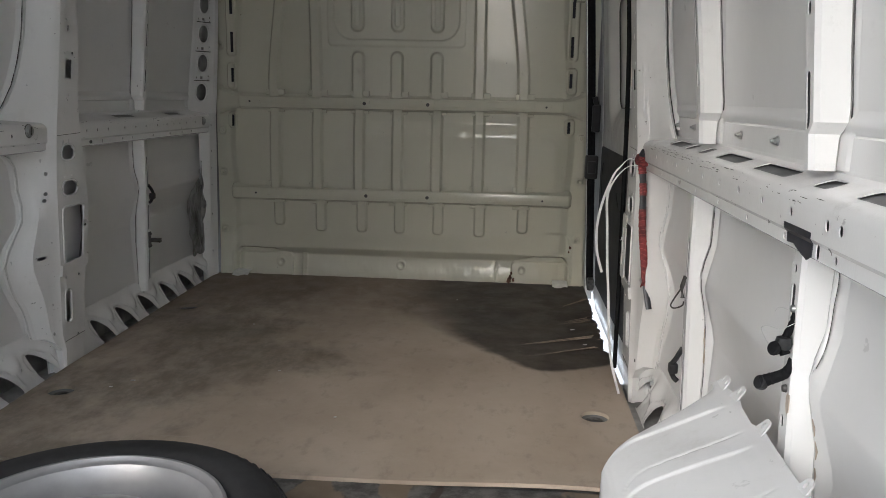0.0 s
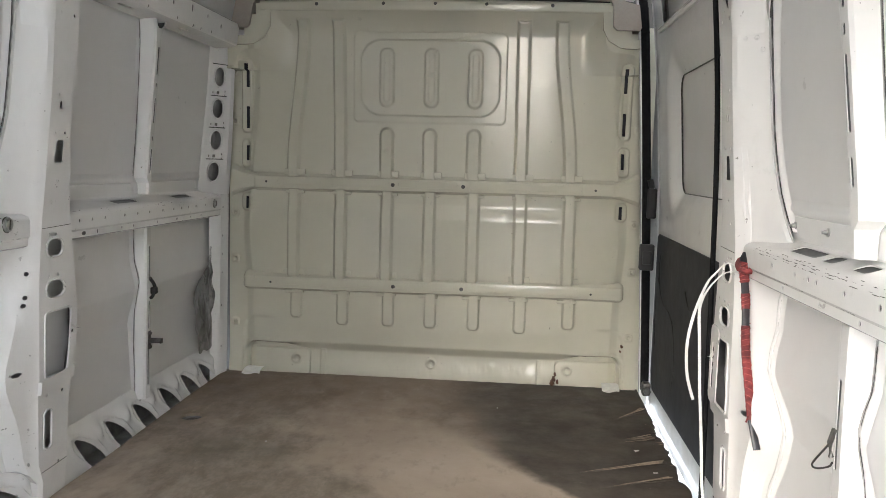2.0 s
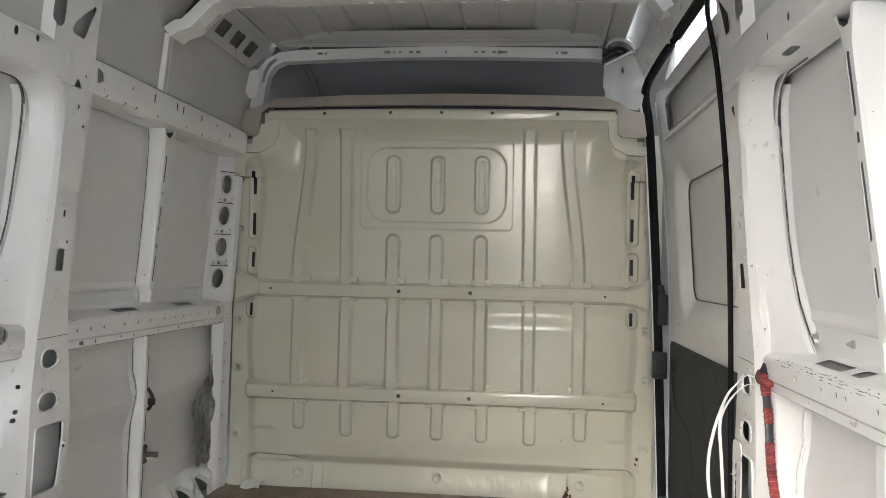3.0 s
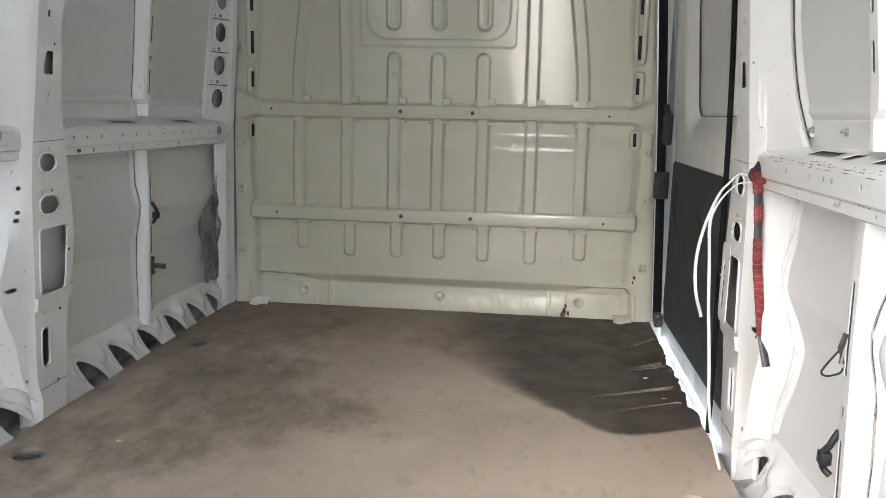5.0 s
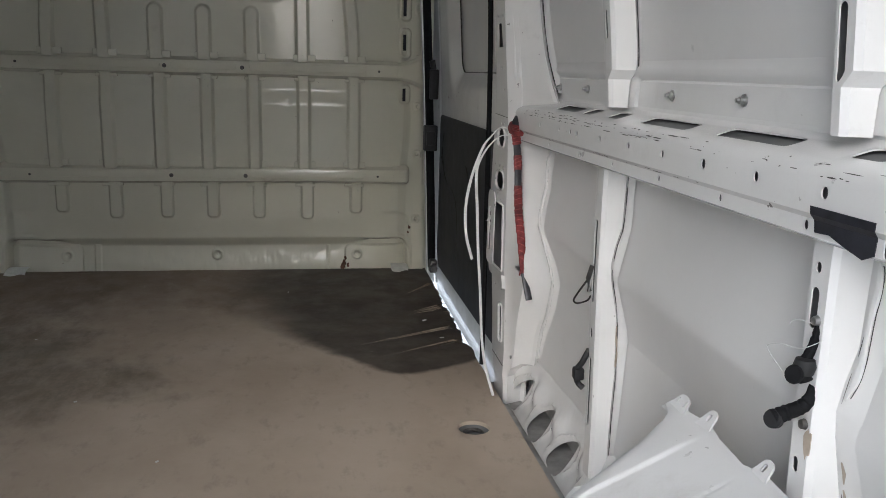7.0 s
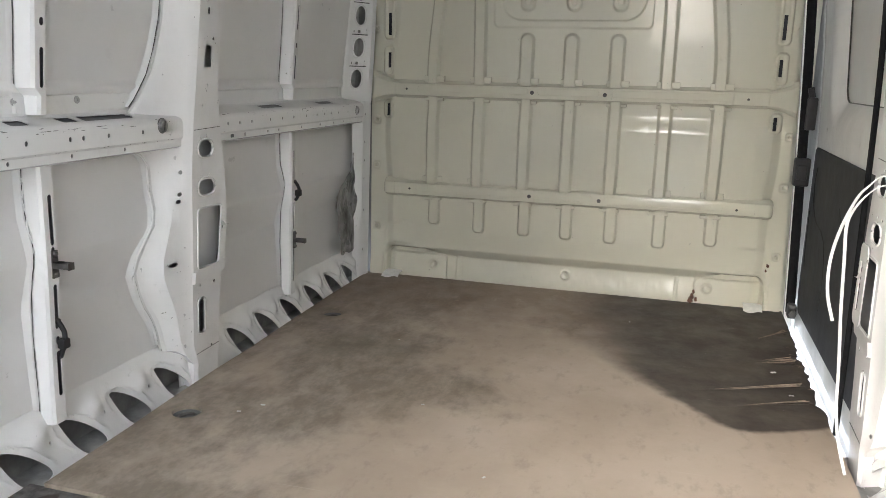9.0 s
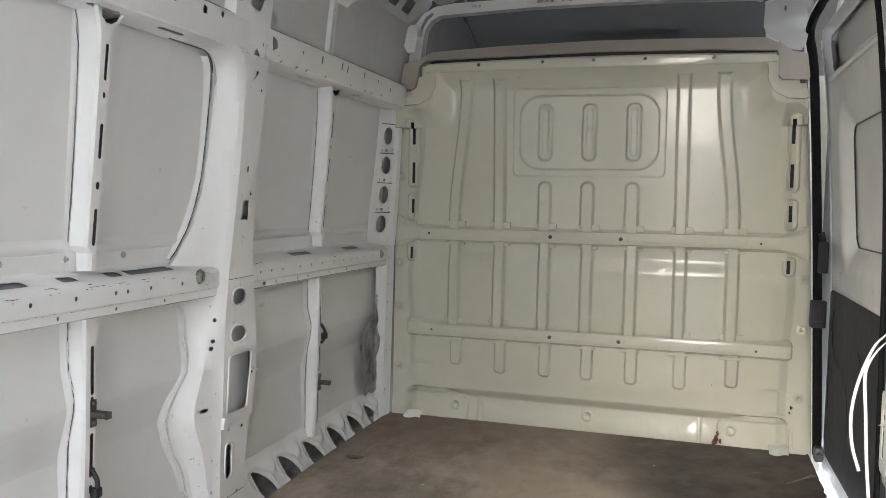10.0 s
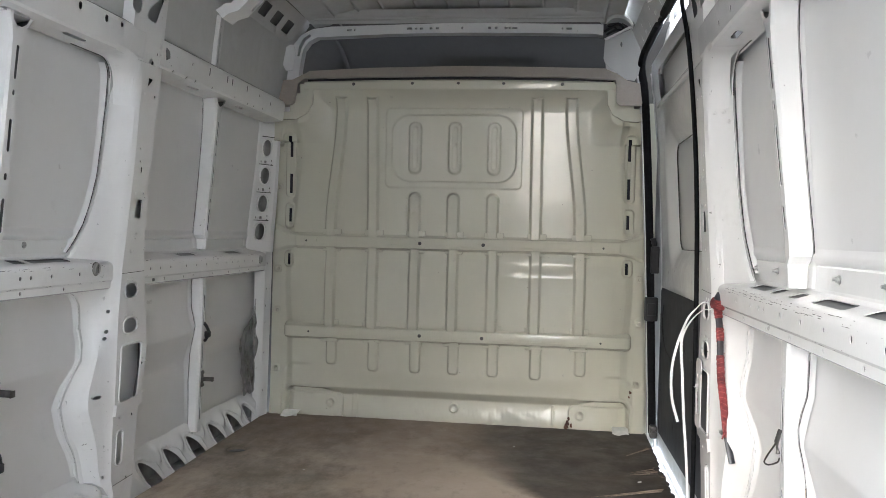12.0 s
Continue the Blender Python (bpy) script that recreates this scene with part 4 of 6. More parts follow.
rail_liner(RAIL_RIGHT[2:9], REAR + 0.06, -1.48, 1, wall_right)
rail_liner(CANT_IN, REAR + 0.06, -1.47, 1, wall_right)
# the head of each pillar sweeps over into the upper rail
CROWN = [[(0.8460, -1.368, 1.19), (0.8335, -1.371, 1.28), (0.8295, -1.376, 1.335), (0.8250, -1.395, 1.368), (0.8200, -1.430, 1.388), (0.8185, -1.475, 1.396), (0.8180, -1.540, 1.398)],
         [(0.851, -1.377, 1.19), (0.838, -1.389, 1.28), (0.833, -1.396, 1.325), (0.829, -1.412, 1.352), (0.826, -1.440, 1.370), (0.824, -1.475, 1.379), (0.823, -1.540, 1.3825)],
         [(0.864, -1.384, 1.19), (0.853, -1.396, 1.28), (0.848, -1.406, 1.325), (0.844, -1.424, 1.352), (0.842, -1.452, 1.369), (0.842, -1.488, 1.376), (0.842, -1.550, 1.3790)],
         [(0.904, -1.408, 1.19), (0.896, -1.423, 1.28), (0.892, -1.434, 1.325), (0.888, -1.453, 1.350), (0.884, -1.480, 1.366), (0.884, -1.515, 1.373), (0.884, -1.570, 1.3755)]]
for side, wall in ((-1, wall_left), (1, wall_right)):
    part("pillar_crown", Geo().loft([[(side * p.x, p.y, p.z) for p in smooth_pts(col, 5)] for col in CROWN], False), PAINT, wall, "smooth pillar head", angle=60)
for x, y, z in ((0.862, -1.396, 1.284), (0.886, -1.414, 1.283), (0.863, -1.394, 1.234), (0.884, -1.409, 1.235), (0.896, -1.420, 1.207)):
    part("weld_dimple", Geo().lathe([(0.0055, 0.0), (0.0048, 0.0014), (0.0030, 0.0016), (0.0022, 0.0006), (0.0001, 0.0004)], Matrix.Translation((x, y, z)) @ Vector((-0.55, -0.83, 0.05)).to_track_quat("Z", "Y").to_matrix().to_4x4(), 14), PAINT, wall_right)
# knocked folds low on the flank of the door pillar
for fold in ([(0.8850, -1.4275, 0.755), (0.8800, -1.4190, 0.83), (0.8750, -1.4105, 0.90), (0.8700, -1.4010, 0.99)], [(0.8930, -1.4425, 0.745), (0.8895, -1.4310, 0.83), (0.8865, -1.4215, 0.90), (0.8790, -1.4085, 1.01)]):
    line = [p + Vector((0.0022 * math.sin(p.z * 55 + 9 * p.x), 0.0012, 0)) for p in smooth_pts(fold, 5)]
    part("dent_fold", Geo().tube(line, [0.0036 * math.sin(math.pi * (i + 0.4) / len(line)) * (1 + 0.25 * math.sin(i * 1.3)) + 0.0004 for i in range(len(line))], 8, 0.6, (0, 1, 0)), PAINT, wall_right)
# rounded webs in the corners between pillar, rails and skin
for side, wall in ((-1, wall_left), (1, wall_right)):
    r = 0.055 if side < 0 else 0.10
    arc = [(-1.64, 1.388), (-1.64, 1.376)] + [(-1.4375 - r + r * math.sin(a), 1.376 - r + r * math.cos(a)) for a in frange(0, math.pi / 2, 0.16)] + [(-1.4365, 1.27), (-1.42, 1.30), (-1.40, 1.34), (-1.40, 1.388)]
    part("corner_web", Geo().sheet(arc, [], lambda u, v, w, side=side: (side * (lerp_table(EDGE_BACK, v) - 0.004 + w), u, v), 0.003, frange(-1.63, -1.41, 0.05), frange(1.26, 1.37, 0.03)), PAINT, wall)
    part("mastic_shade_bead", Geo().tube([(side * (lerp_table(EDGE_BACK, v) - 0.0005), u - 0.002, v - 0.002) for u, v in arc[1:-4]], 0.0015, 5), MASTIC, wall)

# paint rubbed off along the crest of each rail by loads
def edge_scuffs(side, wall, y0, y1, count, seed):
    rr = random.Random(seed)
    g = Geo()
    for _ in range(count):
        y, long, tall = y0 + (y1 - y0) * rr.random(), rr.choice((0.004, 0.006, 0.010, 0.018, 0.030)) * rr.uniform(0.7, 1.3), rr.uniform(0.0004, 0.0017)
        zc = rr.choice((0.7565, 0.7620, 0.7670, 0.7125)) - (0.007 if side > 0 else 0.0) + rr.uniform(-0.0015, 0.0015)
        up, low = [], []
        for k in range(5):
            f = k / 4
            t = tall * (0.25 + math.sin(f * math.pi)) * rr.uniform(0.5, 1.1)
            for row, z in ((up, zc + t / 2), (low, zc - t / 2)):
                x = lerp_table(RAIL_FACE, z + (0.007 if side > 0 else 0.0))
                row.append((side * (x - 0.0005), y + long * (f - 0.5), z + 0.0003))
        g.loft([up, low], False)
    part("edge_scuffs", g, MASTIC, wall, "dark scuffs along the rail edge")


edge_scuffs(-1, wall_left, -2.9, -1.47, 110, 3)
edge_scuffs(-1, wall_left, -1.24, -0.16, 40, 4)
edge_scuffs(1, wall_right, -2.25, -1.50, 150, 5)
edge_scuffs(1, wall_right, -3.1, -2.25, 45, 6)

# inner flange strip above each rail, a shallow step in the skin
for side, wall, y0, y1 in ((-1, wall_left, REAR + 0.05, -1.55), (-1, wall_left, -1.24, -0.22), (1, wall_right, REAR + 0.05, -1.50)):
    strip = run_part([(0.9505, 0.785), (0.9470, 0.790), (0.9470, 0.833), (0.9495, 0.837)], y0, y1, [], side, 0.3, 0.0015)
    part("flange_strip", strip, PAINT, wall)


# ---------------------------------------------------------------- bulkhead
def sd_round(x, z, cx, cz, w, h, r):
    """Signed distance to a rounded rectangle, negative inside."""
    qx, qz = np.abs(x - cx) - w / 2 + r, np.abs(z - cz) - h / 2 + r
    return np.hypot(np.maximum(qx, 0), np.maximum(qz, 0)) + np.minimum(np.maximum(qx, qz), 0) - r


def step_in(d, soft):
    """1 well inside, 0 outside, a pressed radius between."""
    t = np.clip(0.5 - d / soft, 0, 1)
    return 0.45 * t * t * (3 - 2 * t) + 0.55 * np.clip(1.25 * t - 0.125, 0, 1)


RIBS = (-0.596, -0.394, -0.196, -0.016, 0.167, 0.3625, 0.564)


def bulkhead_panel():
    """One pressing: ribs, blanked window, hollow foot, flanged and slotted sides."""
    xs = np.array(frange(-0.888, 0.868, 0.0022))
    zs = np.array(frange(-0.03, 1.560, 0.0040))
    x, z = np.meshgrid(xs, zs)
    h = np.zeros_like(x)
    rng = np.random.RandomState(11)

    def hump(t):
        t = np.clip(t, 0, 1)
        return t * t * (3 - 2 * t)

    for i, c in enumerate(RIBS):
        low_end = (0.254, 0.230, 0.232, 0.232, 0.230, 0.226, 0.250)[i]
        h = np.maximum(h, 0.013 * step_in(sd_round(x, z, c + 0.012, (low_end + 0.42) / 2, 0.046, 0.42 - low_end, 0.016), 0.010))
        h = np.maximum(h, 0.017 * step_in(sd_round(x, z, c, 0.625, 0.046, 0.50, 0.004), 0.0145))
        if i in (2, 3, 4):
            h = np.maximum(h, 0.016 * step_in(sd_round(x, z, c - 0.006, 0.945, 0.052, 0.245, 0.026), 0.0135))
        else:
            bend = {0: 0.046, 1: -0.008, 5: -0.004, 6: -0.052}[i]
            t = hump((z - 0.90) / 0.58)
            cx = c - 0.004 + bend * t
            h = np.maximum(h, 0.018 * step_in(np.maximum(np.abs(x - cx) - 0.0235, z - 1.50), 0.0145) * (z > 0.8))
    # blanked window with three slots
    frame_d = sd_round(x, z, -0.027, 1.275, 0.632, 0.364, 0.022)
    pane_d = sd_round(x, z, -0.027, 1.275, 0.576, 0.306, 0.085)
    h += 0.004 * step_in(frame_d, 0.006) - 0.0065 * step_in(pane_d, 0.008)
    for c in (-0.206, -0.020, 0.161):
        h += 0.010 * step_in(sd_round(x, z, c, 1.276, 0.056, 0.234, 0.026), 0.011) - 0.004 * step_in(sd_round(x, z, c, 1.276, 0.024, 0.196, 0.012), 0.008)
    h += 0.0016 * step_in(np.maximum(np.abs(z - 1.432) - 0.004, np.abs(x + 0.02) - 0.20), 0.006)
    # small knocks
    for cx, cz, r, d in ((-0.204, 0.978, 0.010, 0.004), (-0.018, 1.291, 0.008, 0.004), (0.232, 1.015, 0.007, 0.0008), (0.555, 0.985, 0.008, 0.003), (0.30, 0.70, 0.012, 0.0012), (-0.36, 0.66, 0.012, 0.0012), (-0.60, 1.47, 0.012, 0.0012)):
        h -= d * np.exp(-((x - cx) ** 2 + (z - cz) ** 2) / r ** 2)
    # the foot draws back under a rolled overhang, crisp at both ends
    middle = hump((0.66 - np.abs(x)) / 0.14)
    recess = sd_round(x, z, -0.006, 0.030, 1.624, 0.226, 0.05)
    h -= 0.044 * step_in(recess + 0.010 + 0.010 * middle, 0.014 + 0.034 * middle)
    h -= 0.010 * middle * hump((0.235 - z) / 0.09)
    ends = hump((np.abs(x) - 0.66) / 0.08)
    h -= 0.007 * ends * step_in(sd_round(x, z, -0.006, 0.05, 1.632, 0.398, 0.065), 0.016)
    h += 0.010 * step_in(sd_round(x, z, -0.672, 0.030, 0.280, 0.152, 0.02), 0.006) + 0.010 * step_in(sd_round(x, z, 0.668, 0.030, 0.270, 0.146, 0.025), 0.006)
    h += 0.004 * step_in(np.abs(x + 0.475) - 0.012, 0.008) * (z < 0.108) + 0.003 * step_in(np.abs(x - 0.462) - 0.006, 0.006) * (z < 0.10)
    for c in (-0.590, 0.000, 0.583):
        r = np.hypot(x - c, z - 0.064)
        h += 0.004 * step_in(np.abs(r - 0.018) - 0.004, 0.006) - 0.006 * step_in(r - 0.009, 0.006)
    h += 0.005 * step_in(np.abs(recess - 0.004) - 0.006, 0.010) * ends
    # the sheet below the overhang leans back and is buckled
    h += 0.013 * hump((0.105 - z) / 0.11)
    low = hump((0.125 - z) / 0.03)
    for _ in range(90):
        cx, cz, r = rng.uniform(-0.45, 0.50), rng.uniform(0.0, 0.10), rng.uniform(0.007, 0.032)
        h += low * rng.uniform(-1, 1) * 0.050 * r * np.exp(-((x - cx) ** 2 + (z - cz) ** 2) / r ** 2)
    for _ in range(110):      # upright crinkles that break up the foot's reflection
        cx, cz, r = rng.uniform(-0.30, 0.50), rng.uniform(0.0, 0.075), rng.uniform(0.004, 0.009)
        h += low * rng.uniform(-1, 1) * 0.07 * r * np.exp(-((x - cx) / r) ** 2 - ((z - cz) / (2.6 * r)) ** 2)
    # the middle field is a raised pillow with a soft shoulder
    field = sd_round(x, z, -0.005, 0.42, 1.560, 0.668, 0.10)
    h += 0.0115 * step_in(field + 0.030, 0.075) * hump((z - 0.40) / 0.05)
    # the upper field rolls out to the flange and the corner gussets
    top = sd_round(x, z, -0.009, 1.00, 1.376, 1.084, 0.05)
    mid = sd_round(x, z, -0.009, 0.90, 1.66, 0.968, 0.05)
    k = np.clip(0.5 + 0.5 * (mid - top) / 0.06, 0, 1)
    rim = mid * (1 - k) + top * k - 0.06 * k * (1 - k)
    h += 0.056 * np.clip((rim + 0.098) / 0.094, 0, 1) ** 1.8 * (z > 1.30)
    # flanged sides
    edge = np.abs(x + 0.010)
    wave = 0.782 + 0.016 * np.clip(np.sin((z - 0.42) * 7.0), 0, 1) - 0.03 * np.clip((z - 0.90) / 0.3, 0, 1)
    h -= 0.018 * step_in(wave - edge, 0.040) * (z < 1.40)
    for zc, hh in ((1.190, 0.300), (0.95, 0.12), (0.745, 0.075)):
        h += 0.011 * step_in(sd_round(np.abs(x + 0.015), z, 0.790, zc, 0.046, hh, 0.018), 0.008)
        h -= 0.003 * step_in(sd_round(np.abs(x + 0.015), z, 0.788, zc, 0.022, hh - 0.022, 0.010), 0.005)
    for zc in (1.295, 1.085, 0.887, 0.795, 0.695, 0.497, 0.22):
        for c in (-0.861, 0.833):
            r = np.hypot(x - c, z - zc)
            h += 0.006 * step_in(sd_round(x, z, c, zc, 0.032, 0.032, 0.010), 0.006) - 0.010 * step_in(r - 0.006, 0.005)
    # general hollows
    h += 0.009 * np.cos(x * 1.7)
    h += np.where(z > 0.84, 0.060 * (z - 1.02) ** 2, 0.0)
    for _ in range(60):
        cx, cz, r = rng.uniform(-0.75, 0.75), rng.uniform(0.15, 1.5), rng.uniform(0.04, 0.10)
        h += rng.uniform(-1, 1) * 0.00045 * (r / 0.07) * np.exp(-((x - cx) ** 2 + (z - cz) ** 2) / r ** 2)
    slots = [(s, zc, hh) for s in (-0.803, 0.772) for zc, hh in ((1.276, 0.090), (1.104, 0.088), (0.953, 0.060), (0.744, 0.046))]
    ny, nx = x.shape
    keep = np.ones_like(x, bool)
    for c, zc, hh in slots:
        keep &= ~((np.abs(x - c) < 0.0056) & (np.abs(z - zc) < hh / 2))
    keep &= x < 0.874 - 0.045 * z
    keep &= ~((np.abs(x + 0.009) > 0.785) & (z > 1.435)) & ~((np.abs(x + 0.009) > 0.735) & (z > 1.52))
    ids = -np.ones((ny, nx), int)
    ids[keep] = np.arange(keep.sum())
    g = Geo()
    front = np.stack([x[keep], -h[keep], z[keep]], 1)
    g.v = [tuple(p) for p in front.tolist()]
    q = np.stack([ids[:-1, :-1], ids[:-1, 1:], ids[1:, 1:], ids[1:, :-1]], -1).reshape(-1, 4)
    q = q[(q >= 0).all(1)]
    g.f = [tuple(r) for r in q.tolist()]
    # a back wall gives the pressing its thickness
    g.box(-0.905, 0.90, 0.068, 0.083, -0.06, 1.50)
    return g


bulkhead = thing("wall_front", bulkhead_panel(), BEIGE, "beige gloss-painted pressed steel bulkhead with vertical ribs", "bulkhead", "structure")


def bulkhead_rail(z0, z1, x0, x1, beads):
    """A shallow hat rail spot-welded across the ribs."""
    prof = [(0.004, z0 - 0.010), (-0.012, z0 - 0.006), (-0.016, z0 - 0.002), (-0.034, z0 + 0.004), (-0.036, z0 + 0.008), (-0.036, z1 - 0.008), (-0.034, z1 - 0.004), (-0.018, z1 + 0.004), (-0.014, z1 + 0.008), (0.004, z1 + 0.016)]
    g = Geo()
    xs = sorted(set(frange(x0, x1, 0.02) + [x0 + 0.003, x0 + 0.008, x0 + 0.014, x1 - 0.014, x1 - 0.008, x1 - 0.003] + [a for b in beads for a in b]))
    rows = []
    for x in xs:
        end = min(1.0, min(x - x0, x1 - x) / 0.022)
        round_end = math.sqrt(max(0.0, 1 - (1 - end) ** 2))
        row = []
        for y, z in prof:
            pull = 0.15 + 0.85 * round_end
            z = (z0 + z1) / 2 + (z - (z0 + z1) / 2) * (0.62 + 0.38 * round_end)
            bead = 0.0
            if any(a - 1e-6 <= x <= b + 1e-6 for a, b in beads) and abs(z - (z0 + z1) / 2) < 0.02:
                bead = 0.003
            row.append((x, y * pull + bead, z + 0.002 * math.sin(x * 3)))
        rows.append(row)
    g.loft(rows, False)
    # long pressed beads with a rounded end between the fixings
    for a, b in beads:
        zc = (z0 + z1) / 2 + 0.003
        line = [(u, -0.0355, v) for u, v in ring((a + b) / 2, zc, b - a, 0.026, 0.012, 4)]
        g.tube(line + line[:1], 0.0017, 6)
    # overlapping end pieces
    for xe, xf in ((x0 + 0.055, x0 + 0.092), (x1 - 0.105, x1 - 0.068)):
        xm = xe if xe < 0 else xf
        g.box(xm - 0.0012, xm + 0.0012, -0.0375, -0.030, z0 + 0.004, z1 - 0.004)
    # tabs where the ribs run under it
    for c in RIBS:
        g.box(c - 0.040, c + 0.048, -0.0215, 0.0, z1 + 0.003, z1 + 0.029, None, 0.003)
        g.box(c - 0.036, c + 0.044, -0.0205, 0.0, z0 - 0.019, z0 - 0.006, None, 0.003)
    return g


beads = [(-0.662, -0.188), (-0.148, 0.100), (0.152, 0.612)]
upper = part("upper_rail", bulkhead_rail(0.806, 0.862, -0.775, 0.755, beads), BEIGE, bulkhead, "horizontal stiffening rail")
lower = part("lower_rail", bulkhead_rail(0.379, 0.436, -0.815, 0.800, beads), BEIGE, bulkhead, "horizontal stiffening rail")
for rail, z, xs in ((upper, 0.834, (-0.710, -0.170, 0.124, 0.665)), (lower, 0.406, (-0.690, -0.161, 0.128, 0.664))):
    for x in xs:
        k = 0.5 if abs(x) > 0.5 else 0.85
        g = Geo().lathe([(0.0001, 0.004), (0.0045 * k, 0.004), (0.0055 * k, 0.001), (0.009 * k, 0.0005), (0.010 * k, -0.001)], Matrix.Translation((x, -0.0365, z)) @ Matrix.Rotation(radians(90), 4, "X"), 14)
        part("bolt", g, DARKSTEEL, rail)


def end_bracket(side):
    """Fan-shaped end piece of the upper rail."""
    x0, x1 = (0.735, 0.842) if side > 0 else (0.745, 0.868)
    rows = []
    for t in frange(0, 1, 0.1):
        x = x0 + (x1 - x0) * t
        fan = t * t * 0.030
        y = -0.034 + 0.020 * t
        rows.append([(side * x, 0.0, 0.800 - fan), (side * x, y + 0.008, 0.806 - fan), (side * x, y, 0.812 - fan * 0.8), (side * x, y, 0.858 + fan), (side * x, y + 0.008, 0.864 + fan * 1.2), (side * x, 0.0, 0.872 + fan * 1.2)])
    return Geo().loft(rows, False)


for side in (-1, 1):
    part("end_bracket", end_bracket(side), BEIGE, bulkhead)

# top flange with its row of screws, and the tan plastic cap over it
g = Geo().loft([[(x, -0.050, 1.529), (x, -0.076, 1.533), (x, -0.0795, 1.537), (x, -0.080, 1.561 + 0.012 * math.cos(x * 2)), (x, -0.072, 1.569 + 0.012 * math.cos(x * 2)), (x, 0.03, 1.572 + 0.012 * math.cos(x * 2))] for x in frange(-0.725, 0.69, 0.06)], False)
flange = part("top_flange", g, BEIGE, bulkhead)
for x in (-0.489, -0.215, -0.005, 0.200, 0.461):
    part("screw", Geo().lathe([(0.0001, 0.004), (0.006, 0.003), (0.0075, 0.0)], Matrix.Translation((x, -0.080, 1.553 + 0.010 * math.cos(x * 2))) @ Matrix.Rotation(radians(90), 4, "X"), 12), DARKSTEEL, flange)
for side, xa, xb in ((-1, 0.705, 0.835), (1, 0.685, 0.80)):
    g = Geo()
    pts = [(xa, 1.535), (xa + 0.004, 1.47), (xa + 0.025, 1.435), (xa + 0.07, 1.428), (xb, 1.430), (xb, 1.395), (xa + 0.05, 1.398), (xa, 1.425), (xa - 0.022, 1.47), (xa - 0.024, 1.535)]
    g.sheet([(side * p, q) for p, q in pts], [], lambda u, v, w: (u, -0.078 + w, v), 0.078)
    part("corner_gusset", g, BEIGE, bulkhead, angle=50)
cap_out = [(-0.845, 1.468), (-0.838, 1.462), (-0.782, 1.462), (-0.768, 1.472), (-0.750, 1.560), (-0.722, 1.582), (-0.5, 1.588), (0.0, 1.596), (0.45, 1.590), (0.690, 1.578), (0.697, 1.560), (0.700, 1.480), (0.715, 1.466), (0.805, 1.464),
           (0.810, 1.475), (0.798, 1.562), (0.745, 1.574), (0.700, 1.606), (0.645, 1.632), (0.30, 1.640), (0.0, 1.644), (-0.40, 1.636), (-0.700, 1.620), (-0.745, 1.594), (-0.775, 1.578), (-0.822, 1.574)]
trim_cap = Geo().sheet(cap_out, [], lambda u, v, w: (u, -0.088 + 0.35 * max(0, v - 1.58) + w, v), 0.088, frange(-0.84, 0.8, 0.08), [1.58, 1.60, 1.62])
part("cap_trim", trim_cap, TRIM, bulkhead, "tan plastic cap trim with dropped ends")
# Black strip in place of the shadow gap under the cap.
part("cap_gap_shade", Geo().box(-0.71, 0.685, -0.064, 0.02, 1.566, 1.602), BLACKP, bulkhead)

# added black boxes that paint shade behind the slotted side flanges
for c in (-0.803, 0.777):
    part("slot_shade_box", Geo().box(c - 0.022, c + 0.022, 0.022, 0.030, 0.70, 1.36), FELT, bulkhead)

# bent ends of the foot flange lying on the floor, and rust low on the panel
for xa, xb in ((-0.812, -0.735), (0.728, 0.800)):
    lip_rows = [[(x, -0.048 - 0.006 * math.sin(x * 60), 0.003 + 0.003 * math.sin(x * 90)), (x, -0.030, 0.011 + 0.004 * math.sin(x * 75)), (x, 0.0, 0.020), (x, 0.030, 0.020)] for x in frange(xa, xb, 0.008)]
    part("foot_lip", Geo().loft(lip_rows, False), SCRAPE, bulkhead, "bent pale foot flange")
for i, (x, z, r) in enumerate(((0.528, 0.030, 0.010), (0.534, 0.050, 0.006), (0.522, 0.014, 0.012), (0.545, 0.018, 0.007), (0.805, 0.185, 0.006), (0.80, 0.165, 0.004))):
    rr = random.Random(40 + i)
    pts = [(x + r * math.cos(a) * rr.uniform(0.5, 1.1), z + 1.6 * r * math.sin(a) * rr.uniform(0.5, 1.1)) for a in frange(0, 5.9, 0.5)]
    part("rust_spot", Geo().sheet(pts, [], lambda u, v, w, y0=(0.006 if z < 0.1 else -0.0065): (u, y0 + w, v), 0.012), RUST, bulkhead)

# ---------------------------------------------------------------- cab beyond the opening
cab = thing("headliner", Geo().loft([[(x, y, z + 0.015 * math.cos(x * 1.5)) for x in frange(-0.95, 0.95, 0.1)] for y, z in ((0.03, 1.858), (0.12, 1.845), (0.25, 1.79), (0.36, 1.70), (0.42, 1.60), (0.44, 1.40))], False), HEADLINER,
            "dark grey fabric headliner over the cab", "headliner", "structure")
g = Geo()
g.box(-0.975, -0.96, 0.0, 0.46, -0.06, 1.95)
g.box(-0.96, 0.96, 0.455, 0.475, -0.06, 1.95)
g.box(-0.97, 0.97, 0.06, 0.47, 1.90, 1.92)
part("door_jamb", Geo().box(0.935, 0.946, 0.012, 0.46, -0.06, 1.95), PAINT, cab, "white inner face of the door jamb")
part("cab_shell", g, HEADLINER, cab)
part("shelf_edge", Geo().box(-0.15, 0.32, 0.30, 0.33, 1.655, 1.685, None, 0.006), BLACKP, cab)
part("side_bolster", Geo().tube(smooth_pts([(-0.66, 0.05, 1.84), (-0.64, 0.2, 1.80), (-0.62, 0.3, 1.72), (-0.61, 0.34, 1.60)]), 0.012), HEADLINER, cab)

